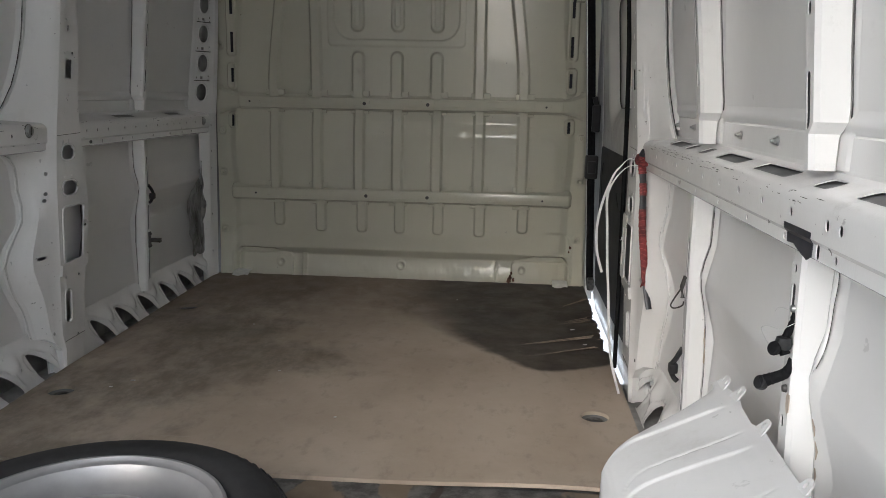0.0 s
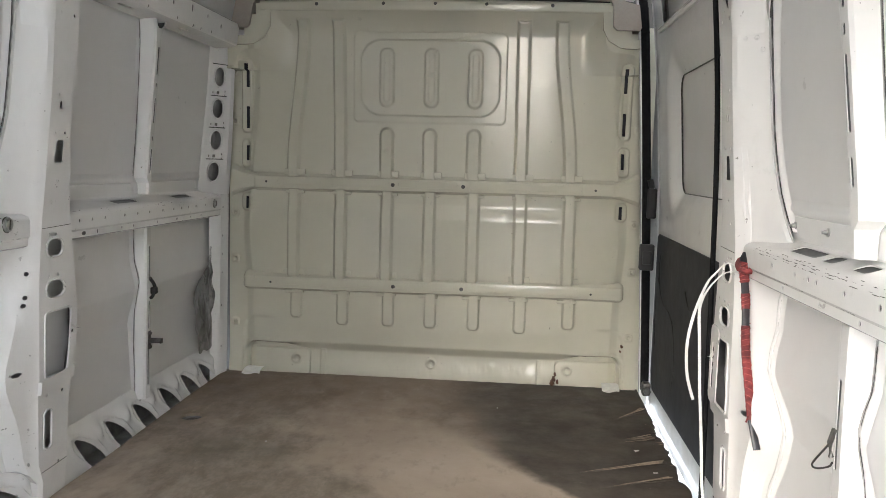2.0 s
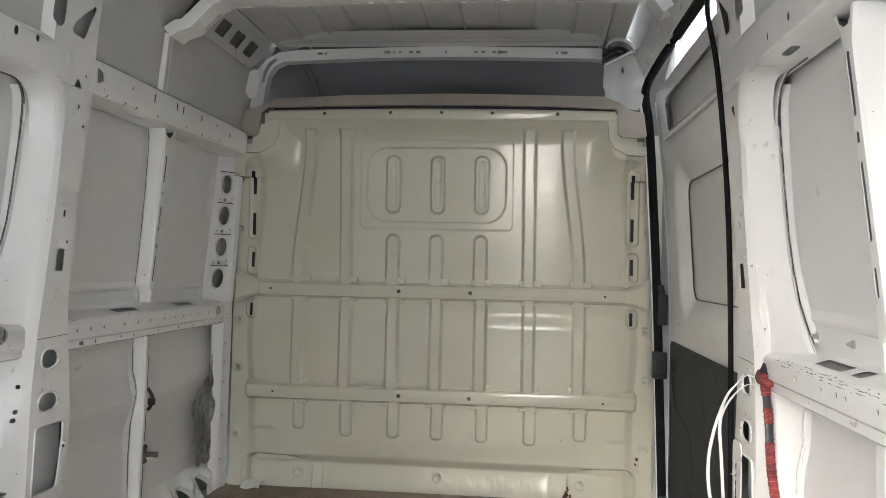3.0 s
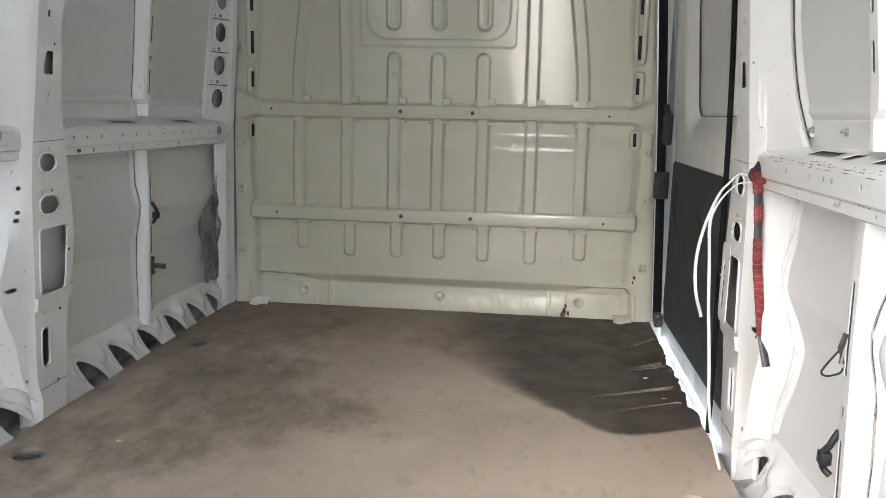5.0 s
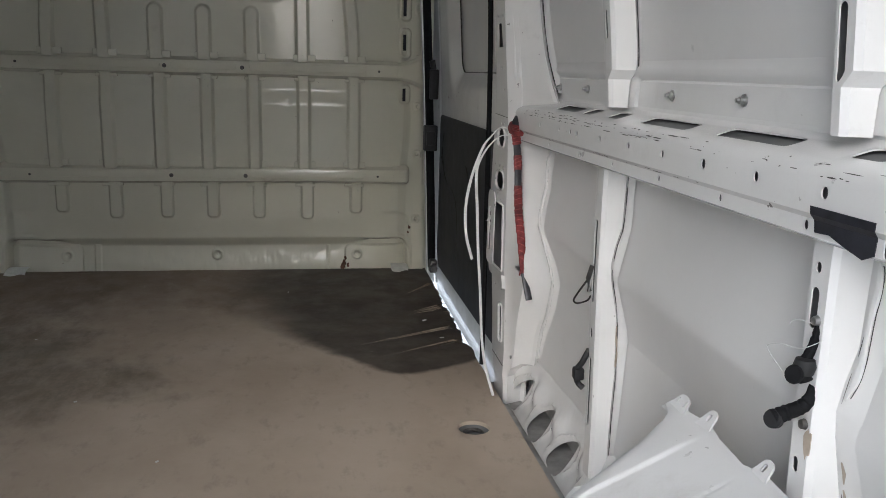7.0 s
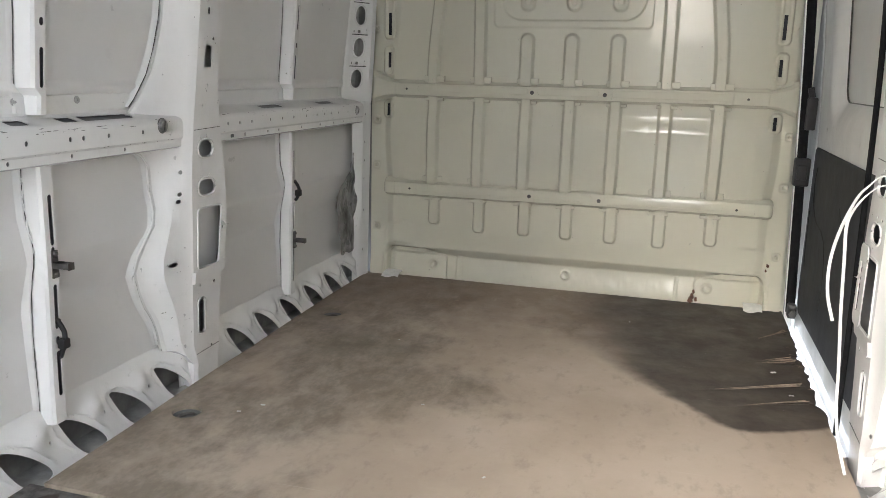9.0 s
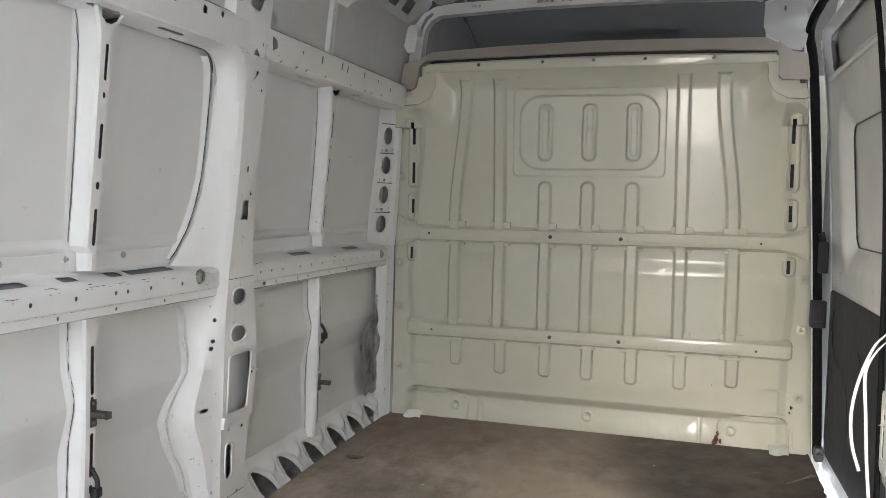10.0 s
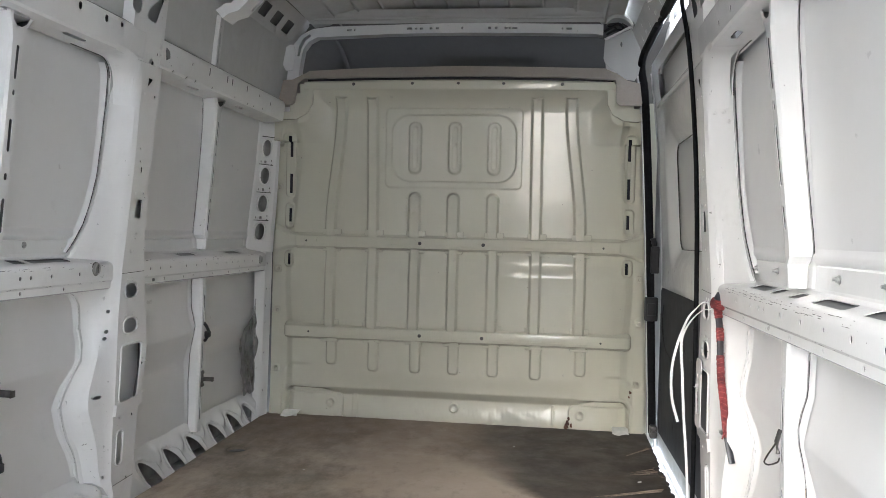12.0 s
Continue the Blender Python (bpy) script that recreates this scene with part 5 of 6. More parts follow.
# ---------------------------------------------------------------- roof
def roof_panel():
    """Ribbed roof skin, slightly domed."""
    g = Geo()
    xs = frange(-0.72, 0.72, 0.004)
    for off in (0.0, 0.012):
        rows = []
        for y in frange(REAR, 0.06, 0.18):
            row = []
            for x in xs:
                groove = 0.0
                for c in (-0.59, -0.47, -0.353, -0.20, -0.055, 0.087, 0.221, 0.369, 0.511, 0.64):
                    q = (x - c) / 0.0055
                    groove += 0.008 * math.exp(-q * q) + 0.004 / (1 + math.exp(-max(-20, min(20, (x - c) / 0.004)))) * math.exp(-max(0.0, x - c) / 0.06)
                row.append((x, y, 1.925 - 0.05 * (x / 0.72) ** 2 - 0.02 * max(0, (y + 0.5) / 0.5) - groove + off))
            rows.append(row)
        g.loft(rows, False)
    return g


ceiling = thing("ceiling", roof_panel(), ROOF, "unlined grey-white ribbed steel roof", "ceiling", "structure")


def roof_bow(y, width, drop=1.845, dots=True, short=False):
    """Roof cross member: a shallow channel following the dome, dropping at its ends."""
    half = [(0.800, drop - 0.125), (0.778, drop - 0.108), (0.738, drop - 0.096), (0.665, drop - 0.024), (0.625, drop - 0.006), (0.3, drop + 0.002)]
    path = [(-x, z) for x, z in half] + [(0, drop + 0.006)] + half[::-1]
    if short:       # ends at the door header
        path = path[:7] + [(0.3, drop + 0.004), (0.66, drop + 0.002), (0.700, drop - 0.006), (0.722, drop - 0.030), (0.742, drop - 0.060)]
    d = [0.0]
    for (xa, za), (xb, zb) in zip(path, path[1:]):
        d.append(d[-1] + math.hypot(xb - xa, zb - za))
    mid = d[6]
    prof = [(-0.5, 0.034), (-0.46, 0.010), (-0.42, 0.0), (0.42, 0.0), (0.46, 0.010), (0.5, 0.05)]

    def fn(u, v, w):
        i = max(k for k in range(len(d) - 1) if d[k] <= u + 1e-9 or k == 0)
        t = (u - d[i]) / (d[i + 1] - d[i])
        (xa, za), (xb, zb) = path[i], path[i + 1]
        n = Vector((-(zb - za), xb - xa)).normalized()
        up = lerp_table(prof, v) + w
        return (xa + (xb - xa) * t + n.x * up, y + v * width, za + (zb - za) * t + n.y * up)

    holes = []
    if dots:
        for k, (o, w, h) in enumerate(((-0.53, 0.03, 0.16), (-0.50, 0.012, 0.14), (-0.22, 0.028, 0.14), (-0.17, 0.014, 0.16), (-0.12, 0.014, 0.16), (-0.07, 0.03, 0.14), (0.03, 0.010, 0.12), (0.13, 0.012, 0.14), (0.165, 0.016, 0.18), (0.21, 0.016, 0.18), (0.235, 0.01, 0.12), (0.265, 0.03, 0.14), (0.47, 0.012, 0.14), (0.50, 0.03, 0.16))):
            holes.append(ring(mid + o, 0.30, w, h * 0.9, None, 3))
        for o in (-0.71, -0.60) if short else (-0.71, -0.60, 0.60, 0.71):
            holes.append(ring(mid + o, 0.30, 0.070, 0.18, 0.05, 4))
    return Geo().sheet([(0, -0.5), (d[-1], -0.5), (d[-1], 0.5), (0, 0.5)], holes, fn, 0.0018, sorted(d + [mid]), [p for p, _ in prof])


for y, w in ((-0.80, 0.115), (-1.40, 0.115), (-2.38, 0.11), (-3.10, 0.11)):
    part("roof_bow", roof_bow(y, w, 1.781, True, y > -1), PAINT, ceiling, "pierced roof cross member")


def front_arch():
    """The arched frame over the bulkhead opening."""
    inner = [(-0.800, 1.44), (-0.775, 1.56), (-0.764, 1.66), (-0.752, 1.73), (-0.725, 1.768), (-0.685, 1.788), (-0.3, 1.803), (0.0, 1.806), (0.3, 1.803), (0.60, 1.797), (0.640, 1.790), (0.652, 1.775), (0.652, 1.60)]
    outer = [(0.700, 1.60), (0.700, 1.800), (0.690, 1.830), (0.62, 1.840), (0.0, 1.852), (-0.62, 1.838), (-0.705, 1.828), (-0.760, 1.800), (-0.800, 1.752), (-0.816, 1.69), (-0.832, 1.56), (-0.86, 1.44)]
    holes = [ring(x, z, w, 0.010, 0.003, 2) for x, z, w in ((-0.53, 1.822, 0.022), (-0.505, 1.822, 0.008), (-0.245, 1.826, 0.024), (-0.215, 1.826, 0.008), (-0.19, 1.826, 0.013), (-0.145, 1.827, 0.013), (-0.115, 1.827, 0.016), (0.0, 1.828, 0.008), (0.125, 1.827, 0.014), (0.155, 1.827, 0.013), (0.20, 1.826, 0.013), (0.218, 1.826, 0.008), (0.24, 1.826, 0.024), (0.455, 1.822, 0.008), (0.485, 1.821, 0.024))]
    arc = [(-0.779, 1.70), (-0.772, 1.745), (-0.752, 1.782), (-0.722, 1.803), (-0.712, 1.795), (-0.742, 1.770), (-0.759, 1.738), (-0.768, 1.70)]
    return Geo().sheet(inner + outer, holes + [arc], lambda u, v, w: (u, -0.020 + w, v), 0.055)


part("front_arch", front_arch(), PAINT, ceiling, "white arched steel frame over the bulkhead")
# ledge where the roof meets the arch
part("roof_ledge", Geo().loft([[(x, y, z) for y, z in ((-0.02, 1.850), (-0.035, 1.860), (-0.060, 1.860), (-0.066, 1.866), (-0.085, 1.868), (-0.10, 1.876), (-0.12, 1.888))] for x in frange(-0.70, 0.64, 0.1)], False), ROOF, ceiling)
# corner plates with square holes, before and behind the first cross member
def corner_plate(y0, y1, squares, dots):
    def plate(u, v, w):
        return (-(0.767 - 0.60 * v + w * 0.8), u, 1.787 + 0.80 * v + w * 0.6)
    outline = [(y0, -0.060), (y1 - 0.04, -0.060), (y1, -0.03), (y1, 0.085), (y0, 0.085)]
    g = Geo().sheet(outline, [ring(c, 0.002, 0.086, 0.060, 0.005, 2) for c in squares] + [ring(c, -0.045, 0.009, 0.009, None, 2) for c in dots], plate, 0.002)
    ob = part("corner_plate", g, ROOF, ceiling, "roof corner plate with square holes", back=PRIMERSHADE)
    # Added dark sheet that paints the shade behind the square holes.
    part("square_hole_shade", Geo().loft([[plate(y, v, 0.016) for v in (-0.055, 0.09)] for y in (y0 - 0.01, y1 + 0.01)], False), PRIMERSHADE, ob)


corner_plate(-0.735, -0.075, (-0.495, -0.350, -0.205), (-0.44, -0.29))
corner_plate(-1.34, -0.865, (-0.93, -1.075, -1.22), (-1.0, -1.15))
part("rim_flap", Geo().sheet([(-0.825, 1.62), (-0.798, 1.625), (-0.788, 1.70), (-0.795, 1.745), (-0.813, 1.742), (-0.845, 1.71), (-0.851, 1.675)], [], lambda u, v, w: (u + 0.012, -0.075 + 0.6 * (u + 0.82) + w, v), 0.002), PAINT, ceiling)
for x, r in ((-0.845, 0.012), (-0.862, 0.009)):
    part("rim_fold", Geo().tube([(x, -0.05, 1.48), (x, -0.06, 1.58), (x + 0.01, -0.06, 1.66)], r), PAINT, ceiling)

# right-hand gusset and cable pocket beside the arch
gus = [(0.643, 1.762), (0.639, 1.677), (0.648, 1.655), (0.662, 1.640), (0.698, 1.618), (0.714, 1.598), (0.730, 1.586), (0.775, 1.577), (0.790, 1.60), (0.800, 1.66), (0.792, 1.72), (0.776, 1.775), (0.756, 1.806), (0.700, 1.787)]
# Grey roof paint puts the gusset's shade into its colour.
part("arch_gusset", Geo().sheet(gus, [[(0.710, 1.738), (0.715, 1.727), (0.720, 1.738), (0.718, 1.752), (0.712, 1.752)]], lambda u, v, w: (u, -0.046 - 0.35 * max(0, u - 0.70) - 0.010 * math.sin(max(0.0, (v - 1.58) / 0.2) * 3.0) + w, v), 0.003, frange(0.64, 0.80, 0.02), frange(1.58, 1.80, 0.02)), ROOF, ceiling, "white corner gusset greyed to look shaded", 50)
part("gusset_ridge", Geo().tube(smooth_pts([(0.642, -0.058, 1.762), (0.70, -0.062, 1.789), (0.754, -0.080, 1.812)]), 0.006, 7), PAINT, ceiling)
arch_line = smooth_pts([(0.650, -0.07, 1.836), (0.664, -0.08, 1.848), (0.690, -0.085, 1.855), (0.720, -0.085, 1.849), (0.744, -0.085, 1.831), (0.760, -0.085, 1.810)], 5)
part("cable_bracket", Geo().loft([[(x, y - 0.012, z - 0.008), (x, y - 0.016, z + 0.004), (x, y - 0.008, z + 0.016), (x, y + 0.060, z + 0.020), (x, y + 0.060, z - 0.006)] for x, y, z in arch_line]), ROOF, ceiling, "white arched cable bracket", 40)
# Dark sheet standing for the shade inside the cable pocket.
part("pocket_back", Geo().sheet([(0.636, 1.836), (0.700, 1.844), (0.748, 1.826), (0.752, 1.804), (0.690, 1.778), (0.636, 1.768)], [], lambda u, v, w: (u, -0.034 + w, v), 0.004), PRIMERSHADE, ceiling)
for cable, r in (([(0.640, -0.045, 1.800), (0.668, -0.055, 1.815), (0.70, -0.06, 1.828), (0.722, -0.055, 1.812), (0.715, -0.045, 1.796)], 0.006), ([(0.650, -0.045, 1.786), (0.676, -0.055, 1.800), (0.705, -0.055, 1.806), (0.735, -0.05, 1.800)], 0.005), ([(0.655, -0.045, 1.824), (0.684, -0.05, 1.818), (0.700, -0.05, 1.796)], 0.004)):
    part("cable", Geo().tube(smooth_pts(cable), r, 8), BLACKP, ceiling)


# ---------------------------------------------------------------- floor and ground
ground = thing("ground", Geo().add([(-400, -400, -0.62), (400, -400, -0.62), (400, 400, -0.62), (-400, 400, -0.62)], [(0, 1, 2, 3)]), CONCRETE, "pale concrete yard around the parked van", "ground", "structure")
thing("floor_pan", Geo().box(-0.998, 0.862, REAR, 0.07, -0.045, -0.030).box(0.862, 0.998, REAR, -1.24, -0.045, -0.030).box(-1.002, -0.99, REAR, 0.07, -0.10, 0.10).box(0.99, 1.002, REAR, -1.24, -0.10, 0.10), PANSTEEL, "bare steel floor pan under the boards", "floor", "structure")
RINGS = ((-0.790, -0.640), (-0.790, -1.605), (0.768, -1.600))
jag = random.Random(7)
right_edge = [(0.878, 0.020), (0.877, -0.27)]
yy = -0.29
while yy > -1.16:
    right_edge.append((0.878 - jag.uniform(0, 0.020) * (1 if -1.02 < yy < -0.33 else 0.3), yy))
    yy -= jag.uniform(0.012, 0.05)
right_edge += [(0.874, -1.18), (0.876, -2.036)]
ply_outline = right_edge + [(0.40, -2.046), (-0.05, -2.048), (-0.60, -2.040), (-0.866, -2.036), (-0.873, -1.75), (-0.882, -1.55), (-0.888, -1.3), (-0.887, -1.1), (-0.896, -0.8), (-0.904, -0.4), (-0.905, 0.020)]
slits = [((0.735, -0.412), (0.862, -0.296), 0.005), ((0.722, -0.662), (0.850, -0.628), 0.016), ((0.735, -0.640), (0.846, -0.600), 0.007), ((0.532, -0.974), (0.848, -0.842), 0.006), ((0.584, -1.082), (0.850, -0.972), 0.005), ((0.80, -0.33), (0.86, -0.265), 0.004)]
slit_holes = []
for (xa, ya), (xb, yb), w in slits:
    n = 7
    up, dn = [], []
    for i in range(n + 1):
        t = i / n
        h = w * (0.15 + 0.85 * t) * jag.uniform(0.6, 1.2)
        o = jag.uniform(-0.003, 0.003)
        up.append((xa + (xb - xa) * t, ya + (yb - ya) * t + h + o))
        dn.append((xa + (xb - xa) * t, ya + (yb - ya) * t - h * 0.3 + o))
    slit_holes.append(dn + up[::-1])


def ply_place(u, v, w):
    curl = 0.010 * math.exp(-((u - 0.62) / 0.25) ** 2) * math.exp(-((v + 2.05) / 0.10) ** 2)
    torn = 0.006 * max(0, (u - 0.70) / 0.17) * math.exp(-((v + 0.80) / 0.3) ** 2) * (0.5 + 0.5 * math.sin(v * 34))
    return (u, v, curl + torn - w)


ply = Geo().sheet(ply_outline, [ring(x, y, 0.078, 0.078, None, 7) for x, y in RINGS] + slit_holes, ply_place, 0.010, frange(-0.9, 0.86, 0.08), frange(-2.03, 0.0, 0.07))
floor = thing("floor", ply, PLY, "scuffed brown plywood floor with a dark wet stain and split edge", "floor", "structure")
for x, y in RINGS:
    m = Matrix.Translation((x, y, 0))
    cup = part("lashing_cup", Geo().lathe([(0.0385, -0.010), (0.037, -0.022), (0.030, -0.027), (0.0001, -0.028)], m, 20), PRIMERSHADE, floor, "sunken steel lashing cup")
    part("lashing_eye", Geo().tube([(x + 0.024 * math.cos(a), y + 0.024 * math.sin(a), -0.016) for a in frange(0, 2 * math.pi, 0.4)], 0.0045, 6), DARKSTEEL, cup)
for (xa, ya), (xb, yb), w in slits:
    for k in range(3):
        t0, t1 = jag.uniform(0.05, 0.4), jag.uniform(0.75, 1.03)
        lift = jag.uniform(0.004, 0.012)
        p, q = Vector((xa + (xb - xa) * t0, ya + (yb - ya) * t0, 0.001)), Vector((xa + (xb - xa) * t1, ya + (yb - ya) * t1, lift))
        o = Vector((0, jag.uniform(-0.5, 1.0) * w, 0))
        d = jag.uniform(0.002, 0.005)
        part("splinter", Geo().loft([[p + o, p + o + Vector((0, d * 0.3, 0.001)), p + o + Vector((0, d * 0.3, 0.0))], [q + o, q + o + Vector((0, d, 0.002)), q + o + Vector((0, d, -0.002))]]), RAWPLY, floor, "raised raw wood splinter")
for i in range(16):        # frayed ends at the split edge
    y = jag.uniform(-1.05, -0.35)
    part("splinter", Geo().loft([[(0.842, y, -0.001), (0.842, y + 0.006, 0.002), (0.842, y + 0.012, -0.001)], [(0.866 + jag.uniform(0, 0.02), y + 0.004, jag.uniform(-0.004, 0.008))] * 3]), RAWPLY if i % 3 else PLY, floor)
for x, y, s, a in ((-0.206, -1.352, 0.004, 20), (0.05, -2.0 + 0.30, 0.004, 50), (-0.45, -0.85, 0.003, 5), (0.30, -0.35, 0.003, 70), (0.77, -0.74, 0.008, 30), (0.80, -0.93, 0.007, 10), (-0.62, -1.50, 0.006, 0), (-0.66, -1.56, 0.005, 12)):
    g = Geo().box(-s, s, -s * 0.5, s * 0.5, 0.0, 0.002, Matrix.Translation((x, y, 0.0005)) @ Matrix.Rotation(radians(a), 4, "Z"))
    part("paint_chip", g, WEB, floor, "small white paint chip")
thing("floor_rear", Geo().box(-0.91, 0.88, REAR, -2.030, -0.028, -0.011, None, 0.002), REARFLOOR, "older rear floor board with torn tan film", "floor", "structure")
# Unseen rear end; the wide right jamb trims the daylight and its reflection.
thing("wall_rear", Geo().box(-1.0, -0.80, REAR - 0.05, REAR, -0.10, 1.95).box(0.72, 1.0, REAR - 0.05, REAR, -0.10, 1.95).box(-0.80, 0.72, REAR - 0.05, REAR, 1.85, 1.95).box(-1.0, 1.0, REAR - 0.05, REAR, -0.12, -0.05), PAINT,
      "unseen white rear end, right jamb widened to shape the daylight", "door surround", "structure")

# unseen walls added behind the van to block low sky and its reflection
thing("sky_blocker", Geo().box(-18, 18, -13.3, -13.0, -0.75, 1.55).box(1.7, 2.0, -13.0, -5.0, -0.75, 3.2), CONCRETE, "unseen grey walls added to block low sky light", "wall", "structure")
# Unseen dark block, added to cut the bulkhead's highlight on its left.
thing("reflection_blocker", Geo().box(-1.6, 0.0, -11.0, -9.0, -0.75, 3.6), BLOCKERDARK, "unseen dark block added to limit sky reflections", "wall", "structure")

# outer body shell, so that the hollow walls are closed to the daylight
SHELL = [(1.015, -0.12), (1.03, 0.5), (1.01, 0.95), (0.975, 1.40), (0.93, 1.70), (0.87, 1.84), (0.72, 1.935)]
for side, y1 in ((-1, 0.07), (1, -1.235)):
    shell = Geo()
    for off in (0.0, 0.006):
        shell.loft([[(side * (x + off), y, z + off) for y in (REAR - 0.05, y1)] for x, z in SHELL], False)
    part("outer_shell", shell, PAINT, wall_left if side < 0 else wall_right)

# ---------------------------------------------------------------- side door opening
HEADER = [(0.835, 1.712), (0.806, 1.704), (0.796, 1.710), (0.778, 1.752), (0.766, 1.780), (0.762, 1.800)]
hd = [0.0]
for (xa, za), (xb, zb) in zip(HEADER, HEADER[1:]):
    hd.append(hd[-1] + math.hypot(xb - xa, zb - za))
holes = [ring(y, 0.060, w, h, 0.004, 2) for y, w, h in ((-0.22, 0.010, 0.026), (-0.34, 0.040, 0.014), (-0.45, 0.010, 0.026), (-0.62, 0.040, 0.014), (-0.75, 0.010, 0.024), (-0.88, 0.042, 0.014), (-0.98, 0.012, 0.026), (-1.12, 0.042, 0.014))] + [ring(y, 0.098, 0.010, 0.020, None, 2) for y in (-0.3, -0.55, -0.72, -0.95)]
part("door_header", run_part(HEADER, -1.30, -0.03, holes, 1, 0.1), PAINT, wall_right, "pierced door header", back=PRIMERSHADE)
part("header_shell", Geo().loft([[(x, y, z) for y in frange(-1.25, 0.06, 0.2)] for x, z in ((0.835, 1.712), (0.850, 1.77), (0.81, 1.845), (0.72, 1.890))], False), ROOF, wall_right)
post = Geo().loft([[(x0, 0.0, z), (x0, -0.028, z), (x0 + 0.030, -0.034, z), (x0 + 0.034, 0.03, z)] for z, x0 in ((-0.05, 0.884), (0.40, 0.866), (0.83, 0.848), (1.25, 0.824), (1.50, 0.806), (1.66, 0.782))], False)
part("front_post", post, PAINT, wall_right, "narrow white door post")


def strip(path, wide, deep, mat, name, label):
    """A rubber strip of flattened section along a path."""
    return part(name, Geo().tube(path, wide, 8, deep / wide, (0, 1, 0)), mat, wall_right, label)


strip(smooth_pts([(0.899, -0.052, 0.02), (0.884, -0.052, 0.40), (0.866, -0.052, 0.83), (0.846, -0.052, 1.20), (0.825, -0.054, 1.51), (0.805, -0.066, 1.625), (0.802, -0.14, 1.666), (0.804, -0.32, 1.680), (0.805, -0.60, 1.685), (0.804, -0.95, 1.683), (0.800, -1.20, 1.674)], 5), 0.017, 0.012, RUBBER, "door_seal", "thick black rubber door seal")
strip(smooth_pts([(0.802, -1.18, 1.680), (0.792, -1.215, 1.60), (0.816, -1.222, 1.46), (0.840, -1.222, 1.22), (0.853, -1.222, 1.0), (0.860, -1.222, 0.75), (0.866, -1.222, 0.3), (0.868, -1.222, 0.02)], 4), 0.007, 0.010, RUBBER, "door_seal", "thin black rubber door seal")
part("door_catch", Geo().box(0.850, 0.905, -0.085, -0.040, 0.520, 0.625, None, 0.006).box(0.858, 0.895, -0.092, -0.08, 0.545, 0.600, None, 0.004), BLACKP, wall_right, "black plastic door catch")

DOOR_IN = [(-0.07, 0.928), (0.66, 0.930), (0.80, 0.926), (1.00, 0.915), (1.30, 0.893), (1.50, 0.872), (1.66, 0.850)]
DOOR_OUT = [(-0.07, 0.985), (0.40, 1.000), (0.80, 0.995), (1.20, 0.965), (1.66, 0.895)]


def door_sheet(outline, holes, table, off, thick, mat, name, parent, label="", gu=0.25, dish=None, gv=0.06):
    fn = lambda u, v, w: (lerp_table(table, v) + off + w + (dish(u, v) if dish else 0.0), u, v)
    zs = [p[1] for p in outline]
    return part(name, Geo().sheet(outline, holes, fn, thick, frange(-1.30, 0.0, gu), frange(min(zs), max(zs), gv)), mat, parent, label)


def window_bevel(u, v):
    """The frame falls away in a soft bevel towards the blanked window."""
    qx, qz = abs(u + 0.72) - 0.37, abs(v - 1.055) - 0.155
    d = math.hypot(max(qx, 0), max(qz, 0)) + min(max(qx, qz), 0) - 0.06
    t = min(1.0, max(0.0, 1 - d / 0.085))
    return 0.034 * t * t * (1.6 - 0.6 * t)


door = thing("door_1", None, None, "white sliding side door standing slightly ajar", "sliding door", "structure")
door_sheet(ring(-0.655, 0.795, 1.31, 1.73, 0.03, 4), [], DOOR_OUT, 0.0, 0.006, PAINT, "outer_skin", door)
window_hole = ring(-0.72, 1.055, 0.86, 0.43, 0.06, 5)
door_sheet(ring(-0.655, 0.795, 1.30, 1.72, 0.05, 4), [ring(-0.70, 0.345, 1.10, 0.56, 0.03, 4), window_hole, ring(-0.64, 1.535, 0.92, 0.125, 0.03, 4)], DOOR_IN, 0.0, 0.003, PAINT, "inner_frame", door, "white pressed inner door frame", 0.02, window_bevel, 0.02)
door_sheet(ring(-0.72, 1.055, 0.90, 0.47, 0.055, 5), [], DOOR_IN, 0.041, 0.003, SKIN, "blank_panel", door, "grey-white blank window panel")
door_sheet(ring(-0.64, 1.535, 0.98, 0.16, 0.03, 4), [], DOOR_IN, 0.030, 0.003, SKIN, "pocket_back", door)
door_sheet([(-1.20, 0.045), (-0.10, 0.035), (-0.045, 0.10), (-0.040, 0.655), (-0.070, 0.668), (-1.20, 0.668)], [], DOOR_IN, -0.008, 0.006, FELT, "lining_board", door, "torn black lining board")
seam = [(lerp_table(DOOR_IN, v) + 0.037, u, v) for u, v in ring(-0.72, 1.055, 0.858, 0.428, 0.06, 5)]
part("panel_seam", Geo().tube(seam + seam[:1], 0.0028, 6), MASTIC, door, "dark seam round the blank panel")
lip = Geo().tube([(0.872, -1.14, 1.442), (0.868, -0.16, 1.452)], 0.010, 6)
part("lip", lip, PAINT, door)
part("top_edge", Geo().loft([[(0.848, y, 1.648), (0.852, y, 1.658), (0.900, y, 1.660), (0.902, y, 1.64)] for y in frange(-1.30, -0.005, 0.2)], False), PAINT, door)
part("kick_strip", Geo().sheet([(-1.25, -0.105), (-0.02, -0.095), (-0.02, 0.03), (-1.25, 0.04)], [], lambda u, v, w: (0.9245 + 0.1 * max(0, -v) + w, u, v), 0.003, frange(-1.2, 0, 0.2), [-0.05, 0.0]), ROOF, door, "bare metal kick strip")
part("latch", Geo().box(0.868, 0.905, -0.080, -0.040, 0.730, 0.850, None, 0.006).tube([(0.885, -0.06, 0.85), (0.876, -0.065, 0.885)], 0.012, 8), BLACKP, door, "black plastic door latch")
